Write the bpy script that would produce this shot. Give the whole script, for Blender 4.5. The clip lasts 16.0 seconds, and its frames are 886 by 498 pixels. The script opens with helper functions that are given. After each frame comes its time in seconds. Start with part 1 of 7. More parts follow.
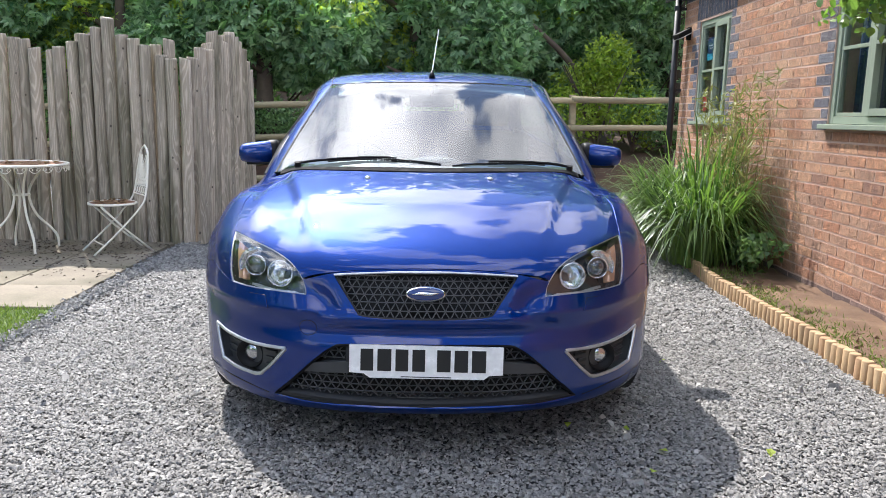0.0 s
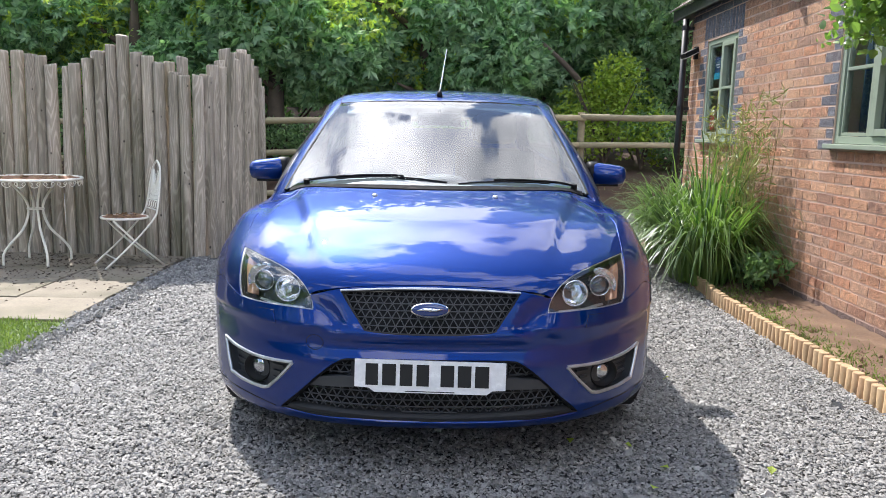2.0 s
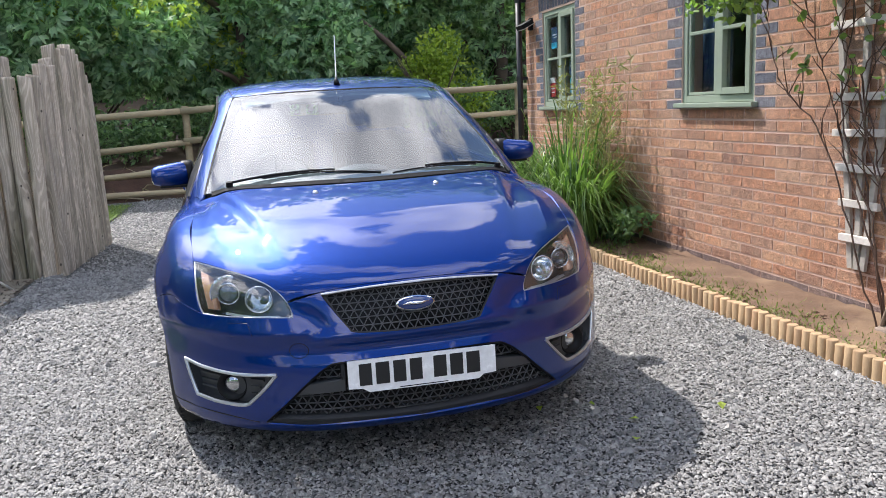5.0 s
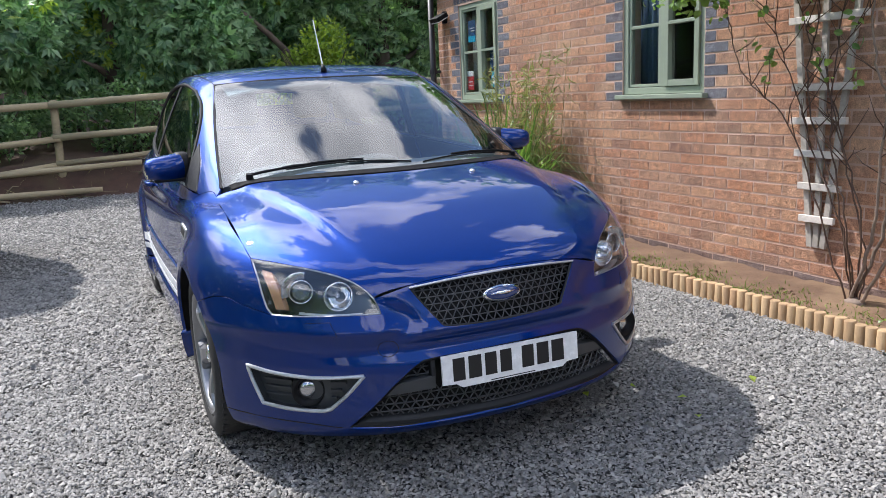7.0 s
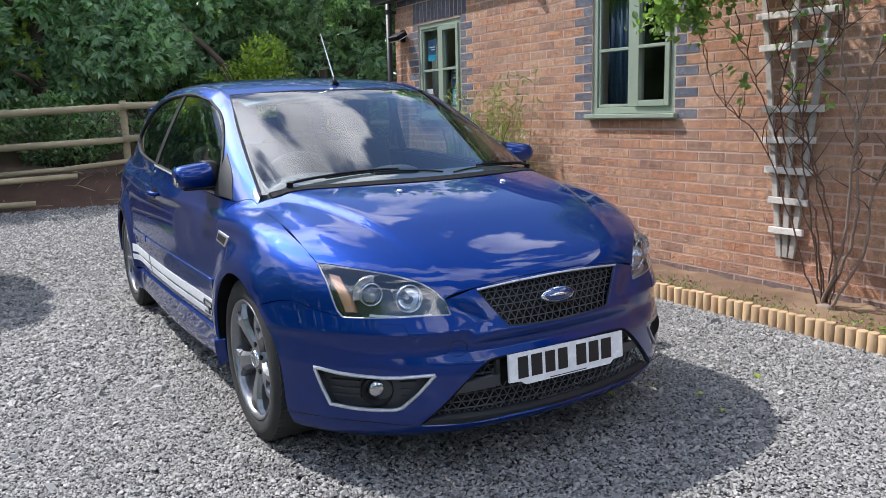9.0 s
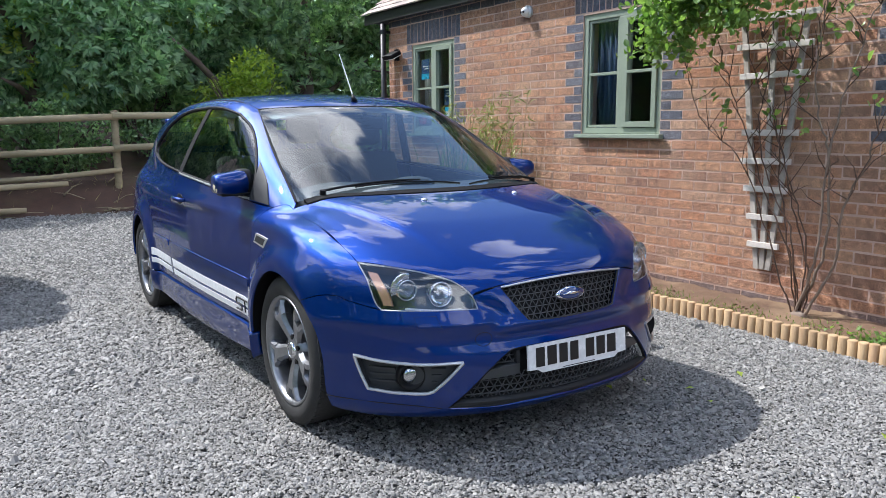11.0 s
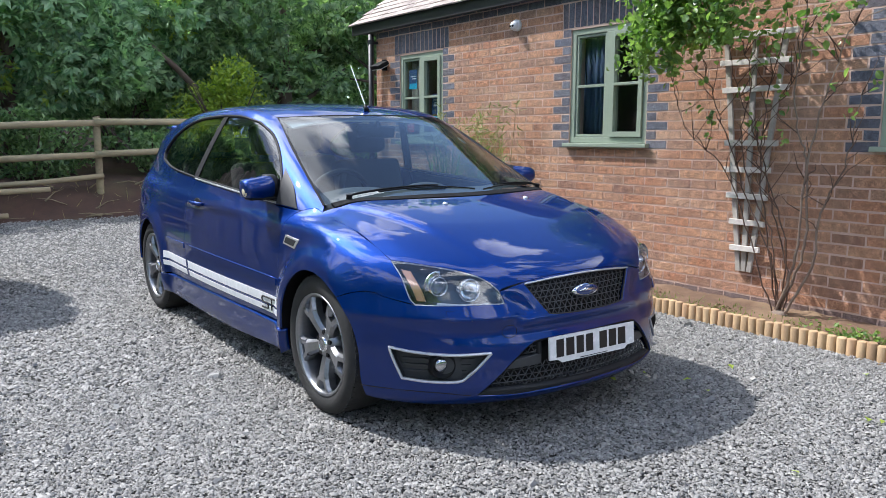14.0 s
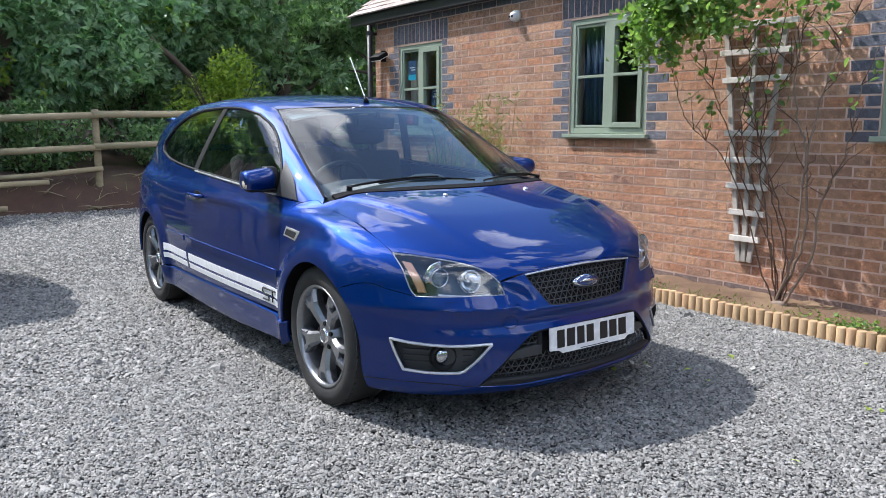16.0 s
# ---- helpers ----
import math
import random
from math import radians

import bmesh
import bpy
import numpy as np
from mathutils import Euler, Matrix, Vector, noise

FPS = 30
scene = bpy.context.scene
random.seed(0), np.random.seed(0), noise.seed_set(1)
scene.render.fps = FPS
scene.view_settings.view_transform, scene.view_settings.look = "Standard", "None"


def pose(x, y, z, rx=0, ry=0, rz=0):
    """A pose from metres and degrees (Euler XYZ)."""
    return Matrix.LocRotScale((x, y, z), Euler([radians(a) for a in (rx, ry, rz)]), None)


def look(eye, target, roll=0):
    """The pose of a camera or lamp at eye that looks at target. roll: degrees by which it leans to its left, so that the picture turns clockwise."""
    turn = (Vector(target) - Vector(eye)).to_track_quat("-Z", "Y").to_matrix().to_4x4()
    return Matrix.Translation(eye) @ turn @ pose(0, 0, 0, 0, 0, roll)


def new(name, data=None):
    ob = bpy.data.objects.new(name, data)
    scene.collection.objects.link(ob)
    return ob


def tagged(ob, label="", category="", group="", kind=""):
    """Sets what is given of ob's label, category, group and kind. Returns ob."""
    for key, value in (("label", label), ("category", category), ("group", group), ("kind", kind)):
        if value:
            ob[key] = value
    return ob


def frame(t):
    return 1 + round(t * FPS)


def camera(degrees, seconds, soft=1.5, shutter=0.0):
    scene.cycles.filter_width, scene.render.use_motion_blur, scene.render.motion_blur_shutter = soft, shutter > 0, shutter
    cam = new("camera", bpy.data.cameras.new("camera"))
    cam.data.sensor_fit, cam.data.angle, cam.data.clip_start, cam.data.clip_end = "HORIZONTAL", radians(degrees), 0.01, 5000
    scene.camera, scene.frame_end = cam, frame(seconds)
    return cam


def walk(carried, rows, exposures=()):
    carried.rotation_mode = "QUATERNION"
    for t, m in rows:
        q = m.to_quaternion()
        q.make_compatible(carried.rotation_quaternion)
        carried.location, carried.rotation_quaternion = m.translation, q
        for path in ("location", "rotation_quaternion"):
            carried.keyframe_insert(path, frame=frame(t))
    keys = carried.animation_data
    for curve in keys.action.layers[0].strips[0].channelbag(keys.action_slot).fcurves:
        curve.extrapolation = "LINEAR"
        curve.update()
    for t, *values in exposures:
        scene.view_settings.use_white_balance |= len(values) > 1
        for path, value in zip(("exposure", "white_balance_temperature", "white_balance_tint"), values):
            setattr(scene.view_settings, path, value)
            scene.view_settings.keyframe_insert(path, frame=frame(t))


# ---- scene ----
cam = camera(59.5, 16.0, soft=0.7)
PATH = [
    (0, (0.068, 0.036, 1.202), (0.087, 2.006, 0.861), 1.3),
    (0.5, (0.064, 0.026, 1.206), (0.074, 1.999, 0.876), 1.6),
    (1, (0.069, 0.019, 1.207), (0.067, 1.994, 0.892), 1.7),
    (1.5, (0.078, -0.001, 1.213), (0.069, 1.976, 0.908), 1.7),
    (2, (0.084, -0.014, 1.217), (0.078, 1.963, 0.914), 1.6),
    (2.5, (0.09, -0.016, 1.218), (0.094, 1.96, 0.91), 1.5),
    (3, (0.088, -0.019, 1.226), (0.151, 1.955, 0.907), 1.0),
    (3.5, (0.01, -0.028, 1.242), (0.149, 1.938, 0.903), -0.1),
    (4, (-0.208, -0.039, 1.255), (0.08, 1.905, 0.887), -1.4),
    (4.5, (-0.357, -0.028, 1.267), (0.043, 1.894, 0.887), -1.7),
    (5, (-0.473, 0.056, 1.266), (-0.009, 1.966, 0.901), -2.6),
    (5.2, (-0.543, 0.106, 1.27), (-0.044, 2.008, 0.907), -2.6),
    (7.3, (-1.255, 0.418, 1.254), (-0.4, 2.184, 0.867), -2.1),
    (7.5, (-1.293, 0.424, 1.254), (-0.422, 2.183, 0.871), -1.8),
    (8, (-1.48, 0.423, 1.26), (-0.542, 2.151, 0.893), -1.5),
    (8.5, (-1.623, 0.433, 1.257), (-0.628, 2.131, 0.902), -1.3),
    (9, (-1.694, 0.529, 1.243), (-0.669, 2.211, 0.896), -1.4),
    (9.2, (-1.713, 0.551, 1.25), (-0.685, 2.232, 0.906), -1.6),
    (11.3, (-2.093, 0.321, 1.247), (-0.998, 1.967, 0.943), -0.1),
    (11.5, (-2.119, 0.293, 1.25), (-1.033, 1.945, 0.949), 0.0),
    (12, (-2.216, 0.272, 1.257), (-1.119, 1.921, 0.974), -0.4),
    (12.5, (-2.364, 0.299, 1.253), (-1.222, 1.918, 0.979), -0.4),
    (13, (-2.411, 0.309, 1.249), (-1.247, 1.911, 0.966), 0.1),
    (13.5, (-2.406, 0.311, 1.254), (-1.24, 1.911, 0.969), 0.2),
    (14, (-2.394, 0.311, 1.251), (-1.227, 1.909, 0.964), 0.2),
    (14.5, (-2.397, 0.308, 1.253), (-1.234, 1.91, 0.962), 0.3),
    (15, (-2.404, 0.311, 1.251), (-1.247, 1.916, 0.962), 0.4),
    (15.5, (-2.404, 0.306, 1.253), (-1.243, 1.908, 0.957), 0.4),
    (16, (-2.4, 0.312, 1.251), (-1.233, 1.907, 0.942), 0.0),
]
walk(cam, [(t, look(eye, target, roll)) for t, eye, target, roll in PATH], [(0, 0.92, 6220, 13), (3, 0.90, 6220, 13), (5, 0.80, 6200, 14), (8, 0.60, 6080, 14), (11.5, 0.67, 5930, 12)])

# ---- world, sun and exposure ----
SUN_TRAVEL = Vector((0.38, -0.70, -1.0)).normalized()
world = bpy.data.worlds.new("world")
scene.world = world
world.use_nodes = True
wn, wl = world.node_tree.nodes, world.node_tree.links
sky = wn.new("ShaderNodeTexSky")
sky.sky_type, sky.sun_disc = "NISHITA", False
sky.sun_elevation = math.asin(-SUN_TRAVEL.z)
sky.sun_rotation = math.atan2(-SUN_TRAVEL.x, -SUN_TRAVEL.y)
sky.air_density, sky.dust_density, sky.ozone_density = 1.0, 0.4, 2.0
ray_dir = wn.new("ShaderNodeTexCoord")
stretch = wn.new("ShaderNodeMapping")
stretch.inputs["Location"].default_value = (-0.23, 1.68, -0.43)
stretch.inputs["Scale"].default_value = (1.0, 1.0, 1.0)
wl.new(ray_dir.outputs["Generated"], stretch.inputs["Vector"])
puffs = wn.new("ShaderNodeTexNoise")
puffs.inputs["Scale"].default_value = 2.8
puffs.inputs["Detail"].default_value = 6.0
puffs.inputs["Roughness"].default_value = 0.52
wl.new(stretch.outputs["Vector"], puffs.inputs["Vector"])
cover = wn.new("ShaderNodeValToRGB")
cover.color_ramp.elements[0].position, cover.color_ramp.elements[1].position = 0.507, 0.543
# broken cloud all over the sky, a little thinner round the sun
# the thin patch is placed to lessen cloud in the car's reflections
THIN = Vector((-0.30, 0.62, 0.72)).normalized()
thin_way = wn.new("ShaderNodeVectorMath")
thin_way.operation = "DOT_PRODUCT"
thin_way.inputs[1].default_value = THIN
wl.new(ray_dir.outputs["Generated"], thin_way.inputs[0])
toward = wn.new("ShaderNodeVectorMath")
toward.operation = "DOT_PRODUCT"
toward.inputs[1].default_value = -SUN_TRAVEL
wl.new(ray_dir.outputs["Generated"], toward.inputs[0])
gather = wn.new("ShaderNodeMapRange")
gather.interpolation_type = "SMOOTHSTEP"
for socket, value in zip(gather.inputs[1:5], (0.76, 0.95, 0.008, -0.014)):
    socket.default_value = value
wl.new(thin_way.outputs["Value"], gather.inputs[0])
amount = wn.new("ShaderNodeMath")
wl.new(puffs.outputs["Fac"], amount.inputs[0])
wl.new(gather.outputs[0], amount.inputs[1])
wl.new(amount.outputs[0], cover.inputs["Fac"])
shade = wn.new("ShaderNodeTexNoise")
shade.inputs["Scale"].default_value = 4.0
shade.inputs["Detail"].default_value = 6.0
wl.new(stretch.outputs["Vector"], shade.inputs["Vector"])
cloud = wn.new("ShaderNodeMixRGB")
cloud.inputs["Color1"].default_value = (6.3, 6.5, 6.9, 1)
cloud.inputs["Color2"].default_value = (15.5, 15.5, 15.5, 1)
folds = wn.new("ShaderNodeValToRGB")
folds.color_ramp.elements[0].position, folds.color_ramp.elements[1].position = 0.40, 0.66
wl.new(shade.outputs["Fac"], folds.inputs["Fac"])
wl.new(folds.outputs["Color"], cloud.inputs["Fac"])
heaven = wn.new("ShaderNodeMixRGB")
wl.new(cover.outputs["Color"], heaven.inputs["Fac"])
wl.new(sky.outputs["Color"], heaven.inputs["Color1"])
# clouds are brightest towards the sun, where they scatter its light forwards
lobe = wn.new("ShaderNodeMapRange")
lobe.interpolation_type = "SMOOTHSTEP"
for socket, value in zip(lobe.inputs[1:5], (0.89, 1.0, 1.0, 2.0)):
    socket.default_value = value
wl.new(toward.outputs["Value"], lobe.inputs[0])
lit = wn.new("ShaderNodeMixRGB")
lit.blend_type = "MULTIPLY"
lit.inputs["Fac"].default_value = 1.0
wl.new(cloud.outputs["Color"], lit.inputs["Color1"])
wl.new(lobe.outputs[0], lit.inputs["Color2"])
wl.new(lit.outputs["Color"], heaven.inputs["Color2"])
back = wn["Background"]
back.inputs["Strength"].default_value = 0.15
wl.new(heaven.outputs["Color"], back.inputs["Color"])

sun = new("sun", bpy.data.lights.new("sun", "SUN"))
sun.data.energy, sun.data.angle, sun.data.color = 4.0, radians(0.55), (1.0, 0.95, 0.87)
sun.matrix_world = Matrix.Translation((-4, 7, 12)) @ SUN_TRAVEL.to_track_quat("-Z", "Y").to_matrix().to_4x4()

# ---- materials ----
def material(name, rough=0.6, metal=0.0):
    m = bpy.data.materials.new(name)
    m.use_nodes = True
    b = m.node_tree.nodes["Principled BSDF"]
    b.inputs["Roughness"].default_value, b.inputs["Metallic"].default_value = rough, metal
    return m, m.node_tree.nodes, m.node_tree.links, b


def noise_node(nodes, links, vec, scale, detail=4.0, rough=0.6):
    n = nodes.new("ShaderNodeTexNoise")
    n.inputs["Scale"].default_value, n.inputs["Detail"].default_value = scale, detail
    n.inputs["Roughness"].default_value = rough
    links.new(vec, n.inputs["Vector"])
    return n


def ramp_node(nodes, links, fac, stops):
    r = nodes.new("ShaderNodeValToRGB")
    els = r.color_ramp.elements
    while len(els) < len(stops):
        els.new(0.5)
    for e, (p, c) in zip(els, stops):
        e.position, e.color = p, (*c, 1)
    links.new(fac, r.inputs["Fac"])
    return r


def mix_node(nodes, links, a, b, fac, mode="MIX"):
    n = nodes.new("ShaderNodeMixRGB")
    n.blend_type = mode
    for sock, v in ((n.inputs["Fac"], fac), (n.inputs["Color1"], a), (n.inputs["Color2"], b)):
        if hasattr(v, "links"):
            links.new(v, sock)
        elif isinstance(v, (int, float)):
            sock.default_value = v if sock.type == "VALUE" else (v, v, v, 1)
        else:
            sock.default_value = (*v, 1)
    return n


def bump_node(nodes, links, b, height, strength, distance=0.01):
    n = nodes.new("ShaderNodeBump")
    n.inputs["Strength"].default_value, n.inputs["Distance"].default_value = strength, distance
    links.new(height, n.inputs["Height"])
    links.new(n.outputs["Normal"], b.inputs["Normal"])
    return n


def grained(name, dark, light, coarse=3.0, fine=60.0, rough=0.75, bump=0.3, metal=0.0, stretch=(1, 1, 1), vary=0.0, island=0.0, local=False, blotch=None, spread=0.5):
    """A surface with colour variation at two scales, relief, and, where wanted, its own tone for each piece."""
    m, nodes, links, b = material(name, rough, metal)
    if local:
        vec = nodes.new("ShaderNodeTexCoord").outputs["Object"]
    else:
        vec = nodes.new("ShaderNodeNewGeometry").outputs["Position"]
    mp = nodes.new("ShaderNodeMapping")
    mp.inputs["Scale"].default_value = stretch
    links.new(vec, mp.inputs["Vector"])
    v = mp.outputs["Vector"]
    if local:
        info = nodes.new("ShaderNodeObjectInfo")
        add = nodes.new("ShaderNodeVectorMath")
        sc = nodes.new("ShaderNodeMath")
        sc.operation = "MULTIPLY"
        sc.inputs[1].default_value = 37.0
        links.new(info.outputs["Random"], sc.inputs[0])
        links.new(v, add.inputs[0])
        links.new(sc.outputs[0], add.inputs[1])
        v = add.outputs[0]
    big, small = noise_node(nodes, links, v, coarse, 5), noise_node(nodes, links, v, fine, 4, 0.7)
    mean = mix_node(nodes, links, big.outputs["Fac"], small.outputs["Fac"], 0.45)
    col = ramp_node(nodes, links, mean.outputs["Color"], [(0.5 - spread * 0.5, dark), (0.5 + spread * 0.5, light)]).outputs["Color"]
    if blotch:
        bn = noise_node(nodes, links, v, coarse * 0.45, 3)
        fac = ramp_node(nodes, links, bn.outputs["Fac"], [(0.5, (0, 0, 0)), (0.68, (0.8, 0.8, 0.8))]).outputs["Color"]
        col = mix_node(nodes, links, col, blotch, fac).outputs["Color"]
    for amount, src in ((vary, "info"), (island, "geo")):
        if amount:
            rnd = nodes.new("ShaderNodeObjectInfo").outputs["Random"] if src == "info" else nodes.new("ShaderNodeNewGeometry").outputs["Random Per Island"]
            tone = ramp_node(nodes, links, rnd, [(0.0, (1 - amount,) * 3), (1.0, (1 + amount,) * 3)])
            col = mix_node(nodes, links, col, tone.outputs["Color"], 1.0, "MULTIPLY").outputs["Color"]
    links.new(col, b.inputs["Base Color"])
    rr = ramp_node(nodes, links, small.outputs["Fac"], [(0.2, (max(rough - 0.12, 0.02),) * 3), (0.8, (min(rough + 0.12, 1),) * 3)])
    links.new(rr.outputs["Color"], b.inputs["Roughness"])
    if bump:
        bump_node(nodes, links, b, mean.outputs["Color"], bump)
    return m


def plain(name, colour, rough=0.5, metal=0.0, coat=0.0):
    m, nodes, links, b = material(name, rough, metal)
    v = nodes.new("ShaderNodeNewGeometry").outputs["Position"]
    n = noise_node(nodes, links, v, 35.0, 4)
    c = ramp_node(nodes, links, n.outputs["Fac"], [(0.3, [k * 0.88 for k in colour]), (0.7, [min(k * 1.08, 1) for k in colour])])
    links.new(c.outputs["Color"], b.inputs["Base Color"])
    r = ramp_node(nodes, links, n.outputs["Fac"], [(0.3, (rough * 0.85,) * 3), (0.7, (min(rough * 1.15, 1),) * 3)])
    links.new(r.outputs["Color"], b.inputs["Roughness"])
    b.inputs["Coat Weight"].default_value = coat
    return m


def glass(name, tint=(0.9, 0.95, 0.93), face_on=0.05, power=4.5, rough=0.0):
    """A thin pane: see-through, with a mirror reflection that grows towards grazing angles."""
    m = bpy.data.materials.new(name)
    m.use_nodes = True
    nodes, links = m.node_tree.nodes, m.node_tree.links
    nodes.clear()
    out, mix = nodes.new("ShaderNodeOutputMaterial"), nodes.new("ShaderNodeMixShader")
    tr, gl, lw = nodes.new("ShaderNodeBsdfTransparent"), nodes.new("ShaderNodeBsdfGlossy"), nodes.new("ShaderNodeLayerWeight")
    tr.inputs["Color"].default_value = (*tint, 1)
    gl.inputs["Roughness"].default_value = rough
    lw.inputs["Blend"].default_value = 0.5
    rise, scale = nodes.new("ShaderNodeMath"), nodes.new("ShaderNodeMath")
    rise.operation, scale.operation = "POWER", "MULTIPLY_ADD"
    rise.inputs[1].default_value = power
    scale.inputs[1].default_value, scale.inputs[2].default_value = 1.0 - face_on, face_on
    links.new(lw.outputs["Facing"], rise.inputs[0])
    links.new(rise.outputs[0], scale.inputs[0])
    links.new(scale.outputs[0], mix.inputs[0])
    links.new(tr.outputs[0], mix.inputs[1])
    links.new(gl.outputs[0], mix.inputs[2])
    links.new(mix.outputs[0], out.inputs["Surface"])
    return m


def brick_material(name, tones, soil):
    """Fired clay: its own tone for each brick, sandy pits, and pale bloom in patches."""
    m, nodes, links, b = material(name, 0.85)
    v = nodes.new("ShaderNodeNewGeometry").outputs["Position"]
    # joined bricks take their tone by island, single ones by object
    isl = nodes.new("ShaderNodeNewGeometry").outputs["Random Per Island"]
    ob = nodes.new("ShaderNodeObjectInfo").outputs["Random"]
    s = nodes.new("ShaderNodeMath")
    s.operation = "ADD"
    links.new(isl, s.inputs[0])
    links.new(ob, s.inputs[1])
    fr = nodes.new("ShaderNodeMath")
    fr.operation = "FRACT"
    links.new(s.outputs[0], fr.inputs[0])
    tone = ramp_node(nodes, links, fr.outputs[0], [(i / (len(tones) - 1), c) for i, c in enumerate(tones)]).outputs["Color"]
    fine, mid = noise_node(nodes, links, v, 140, 5, 0.75), noise_node(nodes, links, v, 22, 5)
    dark = ramp_node(nodes, links, fine.outputs["Fac"], [(0.33, (0.42, 0.40, 0.40)), (0.62, (1.25, 1.24, 1.22))]).outputs["Color"]
    col = mix_node(nodes, links, tone, dark, 1.0, "MULTIPLY").outputs["Color"]
    patch = ramp_node(nodes, links, mid.outputs["Fac"], [(0.35, (0.66, 0.66, 0.67)), (0.68, (1.2, 1.2, 1.18))]).outputs["Color"]
    col = mix_node(nodes, links, col, patch, 1.0, "MULTIPLY").outputs["Color"]
    big = noise_node(nodes, links, v, 1.1, 4)
    bloom = ramp_node(nodes, links, big.outputs["Fac"], [(0.5, (0, 0, 0)), (0.72, (0.45, 0.45, 0.45))]).outputs["Color"]
    col = mix_node(nodes, links, col, soil, bloom).outputs["Color"]
    links.new(col, b.inputs["Base Color"])
    h = mix_node(nodes, links, fine.outputs["Fac"], mid.outputs["Fac"], 0.5)
    bump_node(nodes, links, b, h.outputs["Color"], 1.0, 0.014)
    return m


def leaf_material(name, dark, light, through_light=0.35, rough=0.5):
    m = bpy.data.materials.new(name)
    m.use_nodes = True
    nodes, links = m.node_tree.nodes, m.node_tree.links
    b, out = nodes["Principled BSDF"], nodes["Material Output"]
    isl = nodes.new("ShaderNodeNewGeometry").outputs["Random Per Island"]
    v = nodes.new("ShaderNodeNewGeometry").outputs["Position"]
    n = noise_node(nodes, links, v, 1.3, 3)
    f = mix_node(nodes, links, isl, n.outputs["Fac"], 0.5)
    col = ramp_node(nodes, links, f.outputs["Color"], [(0.2, dark), (0.8, light)]).outputs["Color"]
    links.new(col, b.inputs["Base Color"])
    b.inputs["Roughness"].default_value = rough
    t = nodes.new("ShaderNodeBsdfTranslucent")
    bright = mix_node(nodes, links, col, (1.2, 1.4, 0.7), 1.0, "MULTIPLY")
    links.new(bright.outputs["Color"], t.inputs["Color"])
    mx = nodes.new("ShaderNodeMixShader")
    mx.inputs[0].default_value = through_light
    links.new(b.outputs[0], mx.inputs[1])
    links.new(t.outputs[0], mx.inputs[2])
    links.new(mx.outputs[0], out.inputs["Surface"])
    return m


def gravel_ground(name):
    """The bed under the chips: grey slate chippings as cells with dark gaps."""
    m, nodes, links, b = material(name, 0.8)
    v = nodes.new("ShaderNodeNewGeometry").outputs["Position"]
    warp = noise_node(nodes, links, v, 30, 3)
    vm = mix_node(nodes, links, v, warp.outputs["Color"], 0.02, "ADD")
    cell = nodes.new("ShaderNodeTexVoronoi")
    cell.inputs["Scale"].default_value = 56.0
    links.new(vm.outputs["Color"], cell.inputs["Vector"])
    grey = nodes.new("ShaderNodeSeparateColor")
    links.new(cell.outputs["Color"], grey.inputs[0])
    col = ramp_node(nodes, links, grey.outputs[0], [(0.0, (0.035, 0.035, 0.035)), (0.5, (0.105, 0.103, 0.099)), (1.0, (0.31, 0.303, 0.288))]).outputs["Color"]
    gap = ramp_node(nodes, links, cell.outputs["Distance"], [(0.35, (1, 1, 1)), (0.75, (0.3, 0.3, 0.3))]).outputs["Color"]
    col = mix_node(nodes, links, col, gap, 1.0, "MULTIPLY").outputs["Color"]
    big = noise_node(nodes, links, v, 0.7, 4)
    tone = ramp_node(nodes, links, big.outputs["Fac"], [(0.35, (0.85, 0.86, 0.88)), (0.65, (1.1, 1.08, 1.03))]).outputs["Color"]
    col = mix_node(nodes, links, col, tone, 1.0, "MULTIPLY").outputs["Color"]
    links.new(col, b.inputs["Base Color"])
    bump_node(nodes, links, b, gap, 0.9, 0.012)
    return m


def car_paint(name):
    m, nodes, links, b = material(name, 0.45, 0.72)
    v = nodes.new("ShaderNodeNewGeometry").outputs["Position"]
    flake = noise_node(nodes, links, v, 2500, 1)
    c = ramp_node(nodes, links, flake.outputs["Fac"], [(0.3, (0.0001, 0.015, 0.110)), (0.7, (0.0002, 0.033, 0.235))])
    links.new(c.outputs["Color"], b.inputs["Base Color"])
    dust = noise_node(nodes, links, v, 9, 6, 0.7)
    r = ramp_node(nodes, links, dust.outputs["Fac"], [(0.4, (0.0,) * 3), (0.8, (0.012,) * 3)])
    links.new(r.outputs["Color"], b.inputs["Coat Roughness"])
    b.inputs["Coat Weight"].default_value = 1.0
    b.inputs["Coat IOR"].default_value = 1.5
    b.inputs["Specular IOR Level"].default_value = 0.0
    return m


M_GRAVEL = gravel_ground("slate_gravel_bed")
M_CHIP = grained("slate_chip", (0.12, 0.116, 0.109), (0.36, 0.348, 0.322), 8, 90, 0.7, 0.3, island=0.42)
M_BRICK = brick_material("red_brick", [(0.449, 0.212, 0.121), (0.506, 0.260, 0.151), (0.549, 0.314, 0.189), (0.471, 0.227, 0.134), (0.516, 0.314, 0.206), (0.318, 0.169, 0.114), (0.593, 0.324, 0.189), (0.385, 0.223, 0.151), (0.506, 0.234, 0.124)], (0.527, 0.378, 0.258))
M_BLUE = brick_material("blue_brick", [(0.11, 0.12, 0.155), (0.14, 0.15, 0.19), (0.18, 0.185, 0.22), (0.12, 0.12, 0.15), (0.16, 0.145, 0.16)], (0.17, 0.15, 0.15))
M_PLINTH = brick_material("plinth_brick", [(0.17, 0.12, 0.11), (0.22, 0.15, 0.13), (0.26, 0.17, 0.14), (0.19, 0.15, 0.15)], (0.30, 0.22, 0.18))
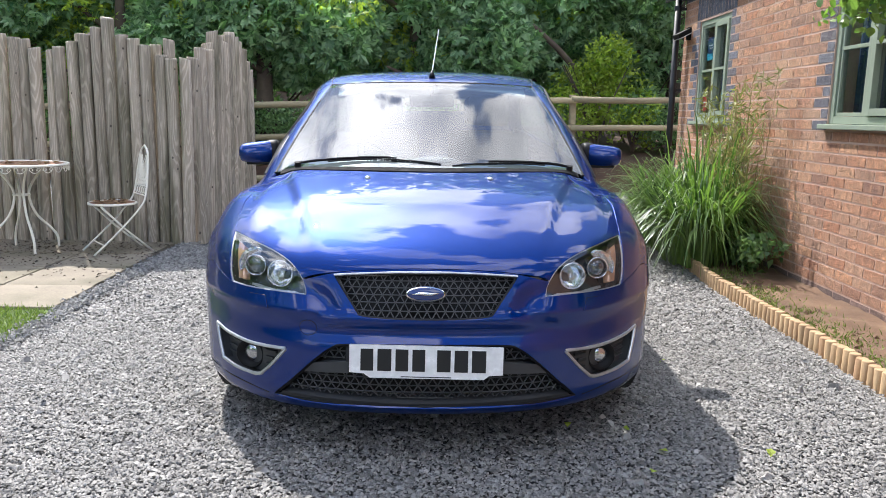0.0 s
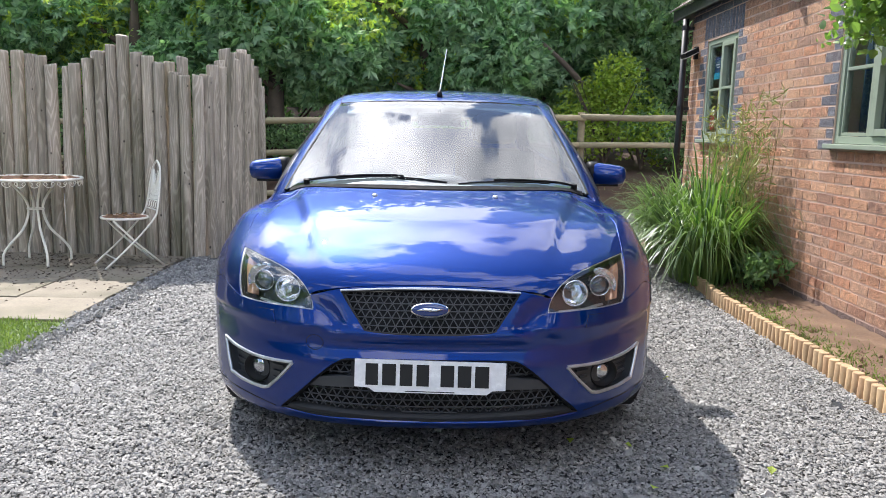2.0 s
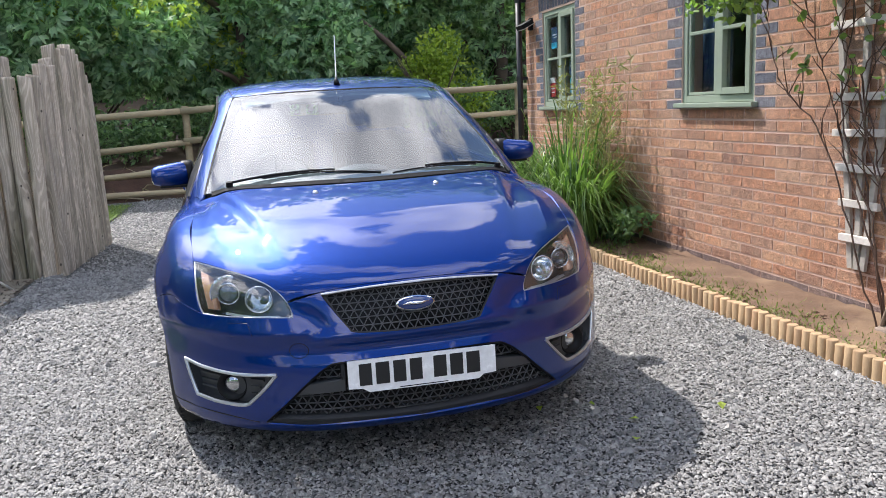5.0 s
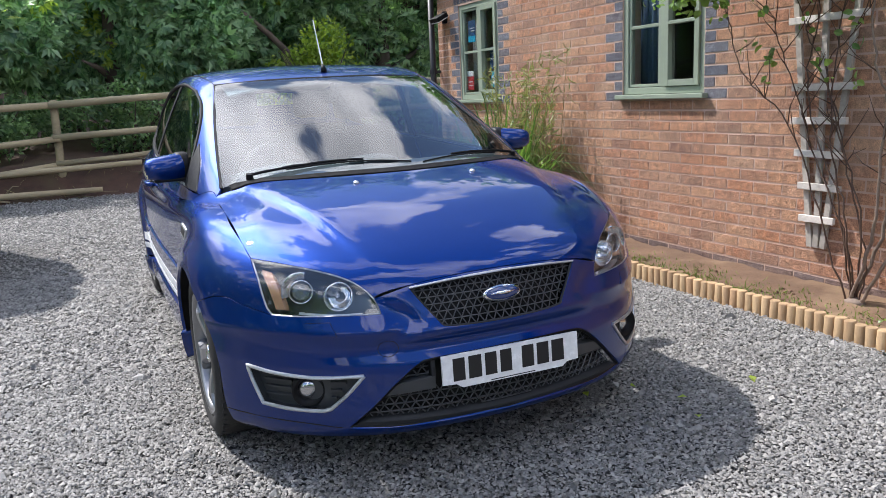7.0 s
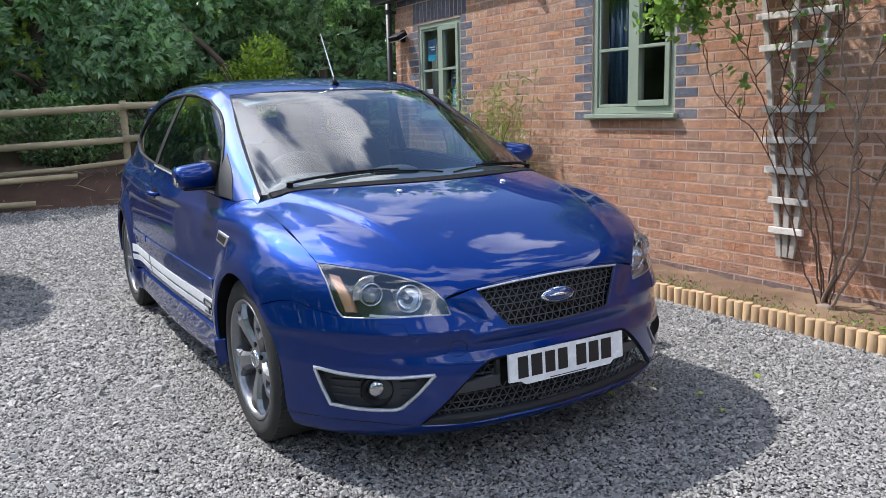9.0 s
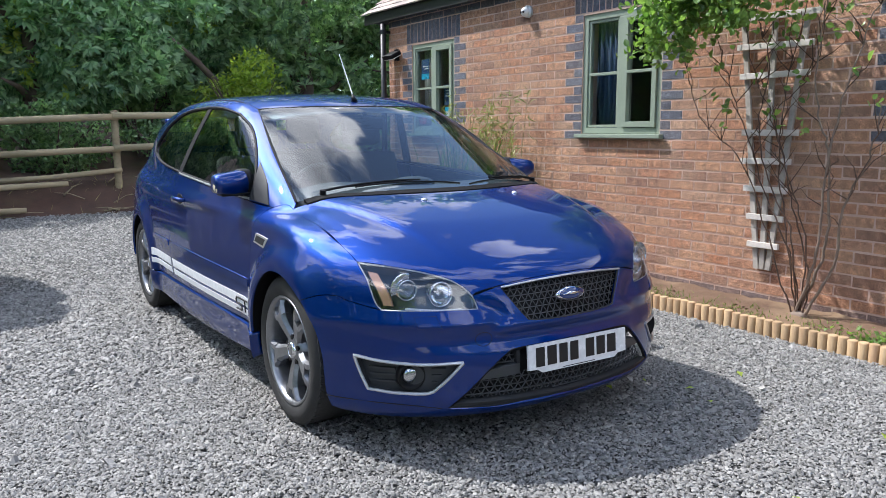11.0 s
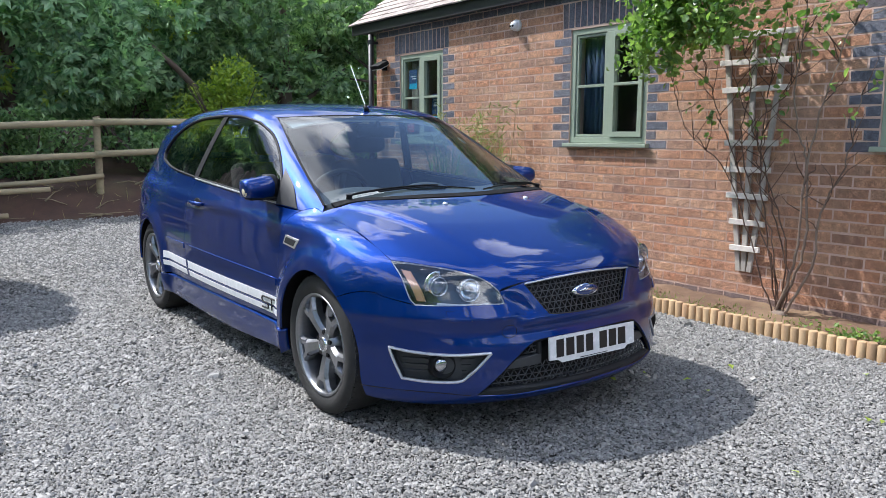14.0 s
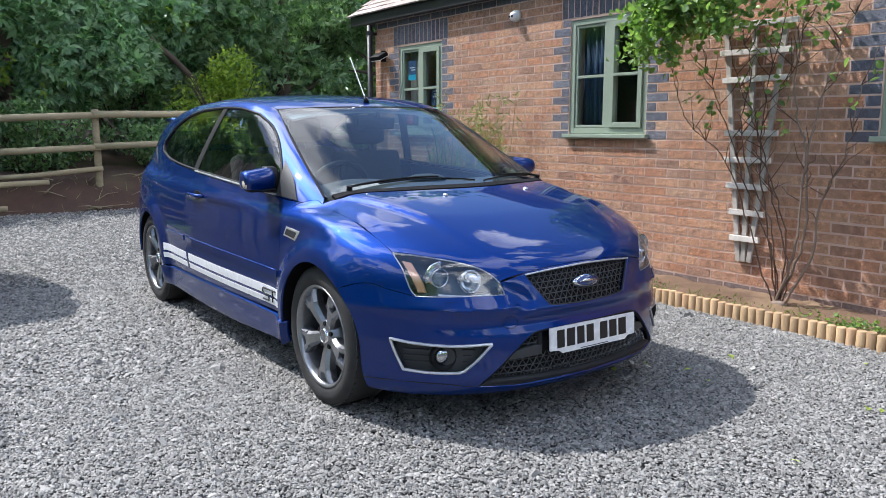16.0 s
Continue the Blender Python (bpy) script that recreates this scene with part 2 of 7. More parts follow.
M_MORTAR = grained("mortar", (0.47, 0.32, 0.245), (0.70, 0.51, 0.42), 2.2, 120, 0.95, 0.4, blotch=(0.40, 0.265, 0.19))
M_LAWN = grained("lawn_base", (0.06, 0.09, 0.025), (0.14, 0.20, 0.05), 5, 60, 0.95, 0.4)
M_SAGE = grained("sage_green_paint", (0.245, 0.29, 0.22), (0.32, 0.37, 0.285), 4, 50, 0.45, 0.05)
M_SOIL = grained("bed_soil", (0.055, 0.032, 0.019), (0.22, 0.13, 0.075), 4, 45, 0.95, 0.9, blotch=(0.26, 0.175, 0.10))
M_BANK = grained("bank_earth", (0.03, 0.018, 0.013), (0.115, 0.06, 0.04), 3, 40, 0.95, 0.9, blotch=(0.09, 0.07, 0.035))
M_POLE = grained("weathered_fence_wood", (0.25, 0.21, 0.16), (0.65, 0.565, 0.46), 2.6, 34, 0.85, 0.6, stretch=(6, 6, 0.5), vary=0.2, local=True, blotch=(0.12, 0.115, 0.06))
def add_knots(m, scale, tone):
    """Small dark knots and nail holes, scattered along the timber."""
    nodes, links, b = m.node_tree.nodes, m.node_tree.links, m.node_tree.nodes["Principled BSDF"]
    src = [l.from_socket for l in links if l.to_socket == b.inputs["Base Color"]][0]
    mp = nodes.new("ShaderNodeMapping")
    mp.inputs["Scale"].default_value = (1, 1, 0.75)
    info = nodes.new("ShaderNodeObjectInfo")
    links.new(nodes.new("ShaderNodeTexCoord").outputs["Object"], mp.inputs["Vector"])
    shift = nodes.new("ShaderNodeMath")
    shift.operation = "MULTIPLY"
    shift.inputs[1].default_value = 61.0
    links.new(info.outputs["Random"], shift.inputs[0])
    add = nodes.new("ShaderNodeVectorMath")
    links.new(mp.outputs["Vector"], add.inputs[0])
    links.new(shift.outputs[0], add.inputs[1])
    cell = nodes.new("ShaderNodeTexVoronoi")
    cell.inputs["Scale"].default_value = scale
    links.new(add.outputs[0], cell.inputs["Vector"])
    dot = ramp_node(nodes, links, cell.outputs["Distance"], [(0.045, (0.9, 0.9, 0.9)), (0.10, (0, 0, 0))]).outputs["Color"]
    along = nodes.new("ShaderNodeVectorMath")
    along.operation = "MULTIPLY"
    along.inputs[1].default_value = (1, 1, 0.16)
    links.new(add.outputs[0], along.inputs[0])
    ring = noise_node(nodes, links, along.outputs[0], 9.0, 1)
    wave = nodes.new("ShaderNodeMath")
    wave.operation = "SINE"
    mul = nodes.new("ShaderNodeMath")
    mul.operation = "MULTIPLY"
    mul.inputs[1].default_value = 90.0
    links.new(ring.outputs["Fac"], mul.inputs[0])
    links.new(mul.outputs[0], wave.inputs[0])
    grain = ramp_node(nodes, links, wave.outputs[0], [(0.0, (0.78, 0.77, 0.76)), (1.0, (1.1, 1.1, 1.1))]).outputs["Color"]
    col = mix_node(nodes, links, src, grain, 1.0, "MULTIPLY").outputs["Color"]
    col = mix_node(nodes, links, col, tone, dot).outputs["Color"]
    links.new(col, b.inputs["Base Color"])


add_knots(M_POLE, 9.0, (0.05, 0.04, 0.03))
M_RAIL = grained("rail_wood", (0.20, 0.16, 0.092), (0.46, 0.385, 0.24), 3, 40, 0.85, 0.4, stretch=(0.5, 5, 5), vary=0.15, local=True)
M_LOG = grained("edging_wood", (0.30, 0.185, 0.09), (0.56, 0.40, 0.225), 4, 50, 0.75, 0.3, stretch=(3, 3, 0.6), vary=0.16, local=True, blotch=(0.33, 0.19, 0.10))
M_TRELLIS = grained("grey_trellis_wood", (0.46, 0.41, 0.36), (0.80, 0.74, 0.67), 3, 50, 0.85, 0.4, vary=0.12, local=True)
M_SLAT = grained("dark_trellis_wood", (0.24, 0.215, 0.185), (0.52, 0.47, 0.41), 3, 50, 0.85, 0.4, vary=0.12, local=True)
M_SLAB = grained("paving_slab", (0.13, 0.11, 0.08), (0.34, 0.29, 0.215), 2, 55, 0.9, 0.5, vary=0.1, local=True, blotch=(0.11, 0.10, 0.06))
M_GRASS = leaf_material("grass", (0.085, 0.14, 0.03), (0.25, 0.31, 0.075), 0.3)
M_LEAF = leaf_material("tree_leaf", (0.058, 0.125, 0.058), (0.33, 0.46, 0.24), 0.55, 0.34)
M_LEAF_MID = leaf_material("chestnut_leaf", (0.075, 0.165, 0.085), (0.42, 0.58, 0.36), 0.58, 0.26)
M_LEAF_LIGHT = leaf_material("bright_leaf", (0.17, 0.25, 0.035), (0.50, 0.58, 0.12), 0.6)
M_ROSE_LEAF = leaf_material("rose_leaf", (0.07, 0.15, 0.035), (0.33, 0.46, 0.13), 0.45, 0.35)
M_BLADE = leaf_material("blade_leaf", (0.03, 0.075, 0.02), (0.22, 0.33, 0.09), 0.35, 0.35)
M_DRY = leaf_material("dry_blade", (0.22, 0.18, 0.08), (0.45, 0.40, 0.20), 0.3)
M_STALK = leaf_material("olive_stalk", (0.14, 0.165, 0.05), (0.38, 0.38, 0.16), 0.3)
M_BARK = grained("bark", (0.032, 0.024, 0.018), (0.12, 0.088, 0.062), 6, 60, 0.9, 0.6)
M_CANE = grained("rose_cane", (0.045, 0.024, 0.016), (0.15, 0.085, 0.055), 8, 80, 0.75, 0.3)
M_CREAM = grained("cream_paint_on_iron", (0.74, 0.69, 0.57), (0.88, 0.85, 0.76), 9, 70, 0.5, 0.1, local=True)
M_RUST = grained("rusty_mosaic", (0.16, 0.07, 0.035), (0.42, 0.24, 0.14), 12, 60, 0.85, 0.4)
M_ROOF = grained("clay_roof_tile", (0.27, 0.215, 0.185), (0.47, 0.40, 0.35), 3, 40, 0.85, 0.3, vary=0.2, local=True)
M_BLACK = plain("black_plastic", (0.008, 0.008, 0.009), 0.45)
M_TRIM = plain("dark_grey_plastic", (0.028, 0.029, 0.031), 0.5)
M_GUTTER = plain("black_gutter", (0.012, 0.012, 0.014), 0.5)
M_WHITE = plain("white_plastic", (0.75, 0.75, 0.74), 0.4)
M_PANE = glass("window_pane", (0.88, 0.91, 0.92), 0.05)
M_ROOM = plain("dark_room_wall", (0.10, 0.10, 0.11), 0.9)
M_BLUE_BLIND = plain("navy_blind", (0.03, 0.065, 0.13), 0.8)
M_CARD = plain("white_card", (0.7, 0.7, 0.7), 0.6)
M_NAVY = plain("navy_card", (0.02, 0.06, 0.16), 0.5)
M_TEAL = plain("cyan_card", (0.03, 0.38, 0.55), 0.5)
M_RED = plain("red_card", (0.55, 0.03, 0.04), 0.5)
M_STEEL = plain("brushed_steel", (0.55, 0.55, 0.55), 0.35, 1.0)

# ---- building helpers ----
RNG = np.random.RandomState(7)


def mesh_of(name, verts, faces, mat, smooth=False):
    me = bpy.data.meshes.new(name)
    me.from_pydata([tuple(v) for v in verts], [], [tuple(f) for f in faces])
    me.materials.append(mat)
    if smooth:
        me.polygons.foreach_set("use_smooth", [True] * len(me.polygons))
    me.update()
    return me


def attach(ob, parent):
    if parent is not None:
        ob.parent = parent
    return ob


def part(name, bm, mat, parent=None, label="", smooth=False):
    """Links a bmesh as one mesh object under a thing or a part."""
    me = bpy.data.meshes.new(name)
    bmesh.ops.recalc_face_normals(bm, faces=bm.faces)
    bm.to_mesh(me)
    bm.free()
    me.materials.append(mat)
    if smooth:
        me.polygons.foreach_set("use_smooth", [True] * len(me.polygons))
    ob = attach(new(name, me), parent)
    return tagged(ob, label) if label else ob


def box(bm, x0, x1, y0, y1, z0, z1, bevel=0.0, m=None):
    """Adds a box, with its edges rounded off by bevel, and placed by m."""
    made = bmesh.ops.create_cube(bm, size=1.0)["verts"]
    for v in made:
        v.co = Vector(((x0 + x1) / 2 + v.co.x * (x1 - x0), (y0 + y1) / 2 + v.co.y * (y1 - y0), (z0 + z1) / 2 + v.co.z * (z1 - z0)))
    if bevel:
        edges = list({e for v in made for e in v.link_edges})
        made = list({v for f in bmesh.ops.bevel(bm, geom=edges, offset=bevel, segments=2, profile=0.6, affect="EDGES")["faces"] for v in f.verts} | {v for v in made if v.is_valid})
    if m is not None:
        bmesh.ops.transform(bm, matrix=m, verts=[v for v in made if v.is_valid])
    return bm


def tube(bm, pts, radii, sides=8, cap=True):
    """A round bar along points, with a radius at each."""
    pts = [Vector(p) for p in pts]
    if isinstance(radii, (int, float)):
        radii = [radii] * len(pts)
    rings, side = [], None
    for i, p in enumerate(pts):
        d = (pts[min(i + 1, len(pts) - 1)] - pts[max(i - 1, 0)]).normalized()
        ref = Vector((0, 0, 1)) if abs(d.z) < 0.9 else Vector((1, 0, 0))
        side = d.cross(ref).normalized() if side is None else (side - d * side.dot(d)).normalized()
        up = d.cross(side)
        rings.append([bm.verts.new(p + (side * math.cos(a) + up * math.sin(a)) * radii[i]) for a in (2 * math.pi * k / sides for k in range(sides))])
    for a, b in zip(rings, rings[1:]):
        for k in range(sides):
            bm.faces.new((a[k], a[(k + 1) % sides], b[(k + 1) % sides], b[k]))
    if cap:
        bm.faces.new(rings[0][::-1])
        bm.faces.new(rings[-1])
    return bm


def leaf_mesh(name, centres, lengths, widths, dirs, normals, mat, fold=0.12, droop=0.15):
    """Many pointed leaves of four triangles each, as one mesh."""
    c, d = np.asarray(centres, float), np.asarray(dirs, float)
    d /= np.linalg.norm(d, axis=1, keepdims=True) + 1e-9
    s = np.cross(d, normals)
    s /= np.linalg.norm(s, axis=1, keepdims=True) + 1e-9
    u = np.cross(s, d)
    ln, wd = np.asarray(lengths)[:, None], np.asarray(widths)[:, None]
    v = np.stack([c, c + d * ln * 0.45 + s * wd * 0.5 + u * wd * fold, c + d * ln - u * ln * droop, c + d * ln * 0.45 - s * wd * 0.5 + u * wd * fold, c + d * ln * 0.5], 1).reshape(-1, 3)
    n = len(c)
    f = (np.array([[0, 1, 4], [1, 2, 4], [2, 3, 4], [3, 0, 4]])[None] + 5 * np.arange(n)[:, None, None]).reshape(-1, 3)
    return raw_mesh(name, v, f, mat)


def round_leaf_mesh(name, c, lengths, widths, dirs, normals, mat):
    """Broad oval leaves with a folded midrib, eight triangles each."""
    d = dirs / (np.linalg.norm(dirs, axis=1, keepdims=True) + 1e-9)
    s = np.cross(d, normals)
    s /= np.linalg.norm(s, axis=1, keepdims=True) + 1e-9
    u = np.cross(s, d)
    ln, wd = lengths[:, None], widths[:, None]
    at = lambda a, b, up: c + d * ln * a + s * wd * b + u * wd * up
    v = np.stack([at(0, 0, 0), at(0.22, 0.40, 0.10), at(0.52, 0.50, 0.12), at(0.82, 0.30, 0.02), at(1.0, 0, -0.14), at(0.82, -0.30, 0.02), at(0.52, -0.50, 0.12), at(0.22, -0.40, 0.10), at(0.5, 0, 0)], 1).reshape(-1, 3)
    f = (np.array([[i, (i + 1) % 8, 8] for i in range(8)])[None] + 9 * np.arange(len(c))[:, None, None]).reshape(-1, 3)
    return raw_mesh(name, v, f, mat)


def raw_mesh(name, v, f, mat, smooth=False):
    me = bpy.data.meshes.new(name)
    k = f.shape[1]
    me.vertices.add(len(v))
    me.vertices.foreach_set("co", np.ascontiguousarray(v, np.float32).ravel())
    me.loops.add(f.size)
    me.loops.foreach_set("vertex_index", np.ascontiguousarray(f, np.int32).ravel())
    me.polygons.add(len(f))
    me.polygons.foreach_set("loop_start", np.arange(0, f.size, k, dtype=np.int32))
    me.polygons.foreach_set("use_smooth", np.full(len(f), smooth))
    me.materials.append(mat)
    me.update(calc_edges=True)
    me.validate()
    return me


def rand_dirs(n, up=0.0):
    d = RNG.normal(size=(n, 3))
    d[:, 2] += up
    return d / np.linalg.norm(d, axis=1, keepdims=True)


def empty(name, m=None, **tags):
    ob = new(name)
    ob.empty_display_size = 0.1
    if m is not None:
        ob.matrix_basis = m
    return tagged(ob, **tags)


# ---- the large structure: ground, bank, wall ----
def sheet(name, x0, x1, y0, y1, nx, ny, height, mat, label):
    xs, ys = np.linspace(x0, x1, nx), np.linspace(y0, y1, ny)
    gx, gy = np.meshgrid(xs, ys)
    gz = height(gx, gy)
    v = np.stack([gx, gy, gz], -1).reshape(-1, 3)
    i = (np.arange(ny - 1)[:, None] * nx + np.arange(nx - 1)[None]).ravel()
    f = np.stack([i, i + 1, i + nx + 1, i + nx], 1)
    return tagged(new(name, raw_mesh(name, v, f, mat, True)), label, kind="structure")


def waves(x, y, s, a):
    return a * (np.sin(x * s + 1.3) * np.cos(y * s * 1.17 + 0.4) + 0.5 * np.sin(x * s * 2.3 + y * s * 1.9))


sheet("ground", -250, 250, -250, 250, 3, 3, lambda x, y: x * 0 - 0.012, M_GRAVEL, "grey slate gravel drive")
sheet("bank", -30, 28, 12.9, 34, 90, 60, lambda x, y: np.clip((y - 13.0) * 0.75, -0.1, 0.42) + np.clip((y - 13.5) * 0.12, 0, 2) + waves(x, y, 2.4, 0.035) + waves(x, y, 7.1, 0.012), M_BANK, "bare brown earth bank below the rail fence")
sheet("flower_bed", 2.12, 2.76, -1.5, 8.7, 14, 150, lambda x, y: 0.035 + (x - 2.1) * 0.05 + waves(x, y, 9, 0.010) + waves(x, y, 31, 0.007), M_SOIL, "bare brown soil bed along the brick wall")

FACE, WALL_END, WALL_START = 2.72, 8.72, -1.5
WINDOWS = [(7.33, 8.19), (4.51, 5.38), (1.80, 2.668)]
SILL_Z, HEAD_Z, WALL_TOP = 1.2, 2.19, 2.62
wall = bmesh.new()
edges = [WALL_START] + [e for w in sorted(WINDOWS) for e in w] + [WALL_END]
for i in range(0, len(edges), 2):
    box(wall, FACE + 0.0012, FACE + 0.25, edges[i], edges[i + 1], -0.1, WALL_TOP)
for a, b in WINDOWS:
    box(wall, FACE + 0.0012, FACE + 0.25, a, b, -0.1, SILL_Z - 0.01)
    box(wall, FACE + 0.0012, FACE + 0.25, a, b, HEAD_Z, WALL_TOP)
box(wall, FACE + 0.25, 7.5, WALL_END - 0.25, WALL_END, -0.1, WALL_TOP)
box(wall, 7.25, 7.5, WALL_START, WALL_END - 0.25, -0.1, WALL_TOP)
box(wall, FACE + 0.25, 7.25, WALL_START, WALL_START + 0.25, -0.1, WALL_TOP)
WALL = tagged(part("wall_east", wall, M_MORTAR), "red brick cottage wall with pale pink mortar joints", kind="structure")
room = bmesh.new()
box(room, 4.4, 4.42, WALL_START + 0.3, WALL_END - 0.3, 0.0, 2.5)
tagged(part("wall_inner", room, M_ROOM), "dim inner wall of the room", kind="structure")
room = bmesh.new()
box(room, FACE + 0.26, 7.24, WALL_START + 0.26, WALL_END - 0.26, 2.5, 2.56)
tagged(part("ceiling", room, M_WHITE), "white room ceiling", kind="structure")
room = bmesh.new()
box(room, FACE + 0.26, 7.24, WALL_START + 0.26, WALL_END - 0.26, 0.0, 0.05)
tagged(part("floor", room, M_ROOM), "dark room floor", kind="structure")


def window(index, a, b):
    """A two-light casement in a brick opening: frame, mullion, sash, glazing bars, panes and sill."""
    win = empty("window_%d" % index, pose(FACE, a, SILL_Z), label="sage green painted wooden casement window", kind="structure")
    w, h, f0, f1 = b - a, HEAD_Z - SILL_Z, 0.012, 0.075
    bm = bmesh.new()
    for y0, y1, z0, z1 in ((0, 0.05, 0, h), (w - 0.05, w, 0, h), (0.05, w - 0.05, h - 0.05, h), (0.05, w - 0.05, 0, 0.05), (w * 0.5 - 0.03, w * 0.5 + 0.03, 0.05, h - 0.05)):
        box(bm, f0, f1, y0, y1, z0, z1, 0.004)
    part("window_frame", bm, M_SAGE, win)
    for k, (y0, y1) in enumerate(((0.05, w * 0.5 - 0.03), (w * 0.5 + 0.03, w - 0.05))):
        t = 0.045 if k == 0 else 0.022
        bm = bmesh.new()
        out = -0.004 if k == 0 else 0.022
        y0, y1 = y0 + 0.003, y1 - 0.003
        for q0, q1, z0, z1 in ((y0, y0 + t, 0.053, h - 0.053), (y1 - t, y1, 0.053, h - 0.053), (y0 + t, y1 - t, 0.053, 0.053 + t), (y0 + t, y1 - t, h - 0.053 - t, h - 0.053), (y0 + t, y1 - t, h * 0.5 - 0.012, h * 0.5 + 0.012)):
            box(bm, out, 0.06, q0, q1, z0, z1, 0.003)
        sash = part("sash", bm, M_SAGE, win)
        for z0, z1 in ((0.053 + t, h * 0.5 - 0.012), (h * 0.5 + 0.012, h - 0.053 - t)):
            bm = bmesh.new()
            box(bm, 0.036, 0.042, y0 + t, y1 - t, z0, z1)
            pane = part("pane", bm, M_PANE, sash, "clear window glass")
            pane.visible_shadow = False
    bm = bmesh.new()
    box(bm, -0.05, 0.10, -0.04, w + 0.04, -0.036, -0.002, 0.006)
    part("window_sill", bm, M_SAGE, win)
    return win


for n, (a, b) in enumerate(WINDOWS):
    window(n + 1, a, b)


def curtain(a, b, mat, label, name="curtain"):
    bm = bmesh.new()
    n = 24
    lo = [bm.verts.new((FACE + 0.16 + 0.018 * math.sin(i * 1.7), a + (b - a) * i / n, SILL_Z - 0.05)) for i in range(n + 1)]
    hi = [bm.verts.new((v.co.x, v.co.y, HEAD_Z + 0.05)) for v in lo]
    for i in range(n):
        bm.faces.new((lo[i], lo[i + 1], hi[i + 1], hi[i]))
    geo = bmesh.ops.extrude_face_region(bm, geom=bm.faces[:])["geom"]
    bmesh.ops.translate(bm, verts=[g for g in geo if isinstance(g, bmesh.types.BMVert)], vec=(0.006, 0, 0))
    return tagged(part(name, bm, mat, None, "", True), label, "curtain")


curtain(5.0, 5.36, M_BLUE_BLIND, "navy blue curtain hanging behind the window")
curtain(2.45, 2.80, M_BLUE_BLIND, "navy blue curtain hanging behind the window")
curtain(7.98, 8.17, plain("pale_curtain", (0.55, 0.52, 0.45), 0.9), "pale cream curtain hanging behind the window")


def notice(y0, y1, z0, z1, bands, label):
    """A card stuck inside the window: a backing with coloured bands and plain bars."""
    ob = empty("notice", pose(FACE + 0.048, y0, z0), label=label, category="notice")
    w, h = y1 - y0, z1 - z0
    bm = bmesh.new()
    box(bm, 0.0, 0.003, 0, w, 0, h)
    part("card", bm, bands[0], ob)
    for y, z, bw, bh, mat in bands[1:]:
        bm = bmesh.new()
        box(bm, -0.002, 0.0015, y * w, (y + bw) * w, z * h, (z + bh) * h)
        part("print", bm, mat, ob)
    return ob


notice(7.90, 8.06, 1.80, 2.02, [M_NAVY, (0.1, 0.62, 0.7, 0.05, M_CARD), (0.1, 0.5, 0.5, 0.05, M_CARD), (0.0, 0.0, 1.0, 0.28, M_TEAL)], "navy and cyan notice card stuck behind the window glass")
notice(7.97, 8.12, 1.30, 1.50, [M_RED, (0.0, 0.72, 1.0, 0.28, M_CARD), (0.1, 0.2, 0.6, 0.06, M_CARD), (0.1, 0.4, 0.7, 0.06, M_CARD)], "red and white notice card stuck behind the window glass")
notice(7.44, 7.60, 1.50, 1.72, [M_NAVY, (0.1, 0.7, 0.7, 0.05, M_CARD), (0.1, 0.55, 0.6, 0.05, M_CARD), (0.1, 0.4, 0.7, 0.1, M_CARD)], "navy notice card stuck behind the window glass")
notice(7.46, 7.58, 1.32, 1.48, [M_TEAL, (0.2, 0.2, 0.6, 0.5, M_CARD)], "cyan notice card stuck behind the window glass")

# roof with tiles, fascia, downpipe
roof = empty("roof", label="pitched roof of brown clay tiles above a black fascia", kind="structure")
bm = bmesh.new()
ROOF_Y0, ROOF_Y1, EAVE_X, EAVE_Z = WALL_START - 0.2, WALL_END + 0.40, 2.61, 2.63
SLOPE = math.tan(radians(35))
top = [(EAVE_X + 0.01, EAVE_Z - 0.03), (5.1, EAVE_Z - 0.03 + SLOPE * (5.09 - EAVE_X)), (7.75, EAVE_Z - 0.05), (7.75, EAVE_Z - 0.10), (EAVE_X + 0.01, EAVE_Z - 0.10)]
ends = [[bm.verts.new((x, y, z)) for x, z in top] for y in (ROOF_Y0, ROOF_Y1)]
bm.faces.new(ends[0])
bm.faces.new(ends[1][::-1])
for i in range(len(top)):
    bm.faces.new((ends[0][i], ends[1][i], ends[1][(i + 1) % len(top)], ends[0][(i + 1) % len(top)]))
part("roof_deck", bm, M_BLACK, roof)
bm = bmesh.new()
box(bm, EAVE_X - 0.005, EAVE_X + 0.02, ROOF_Y0, ROOF_Y1, EAVE_Z - 0.13, EAVE_Z - 0.015, 0.003)
part("fascia", bm, M_GUTTER, roof, "black painted fascia")
tile = bmesh.new()
box(tile, -0.008, 0.20, -0.083, 0.083, 0.0, 0.016, 0.003)
tile_me = bpy.data.meshes.new("tile")
tile.to_mesh(tile_me)
tile.free()
tile_me.materials.append(M_ROOF)
for row in range(9):
    for k in range(int((ROOF_Y1 - 2.6) / 0.168)):
        ob = attach(new("tile", tile_me), roof)
        x = EAVE_X - 0.03 + row * 0.105
        ob.matrix_basis = pose(x, ROOF_Y1 - 0.05 - 0.168 * k - (row % 2) * 0.084, EAVE_Z + 0.006 + (x - EAVE_X) * SLOPE + RNG.uniform(-0.003, 0.003), 0, -31 + RNG.uniform(-0.8, 0.8), RNG.uniform(-0.8, 0.8))
pipe = empty("downpipe", label="black plastic rainwater downpipe on the wall corner", category="downpipe")
bm = bmesh.new()
tube(bm, [(2.63, 8.70, 0.02), (2.63, 8.70, 2.48)], 0.034, 14)
part("pipe", bm, M_GUTTER, pipe, "", True)
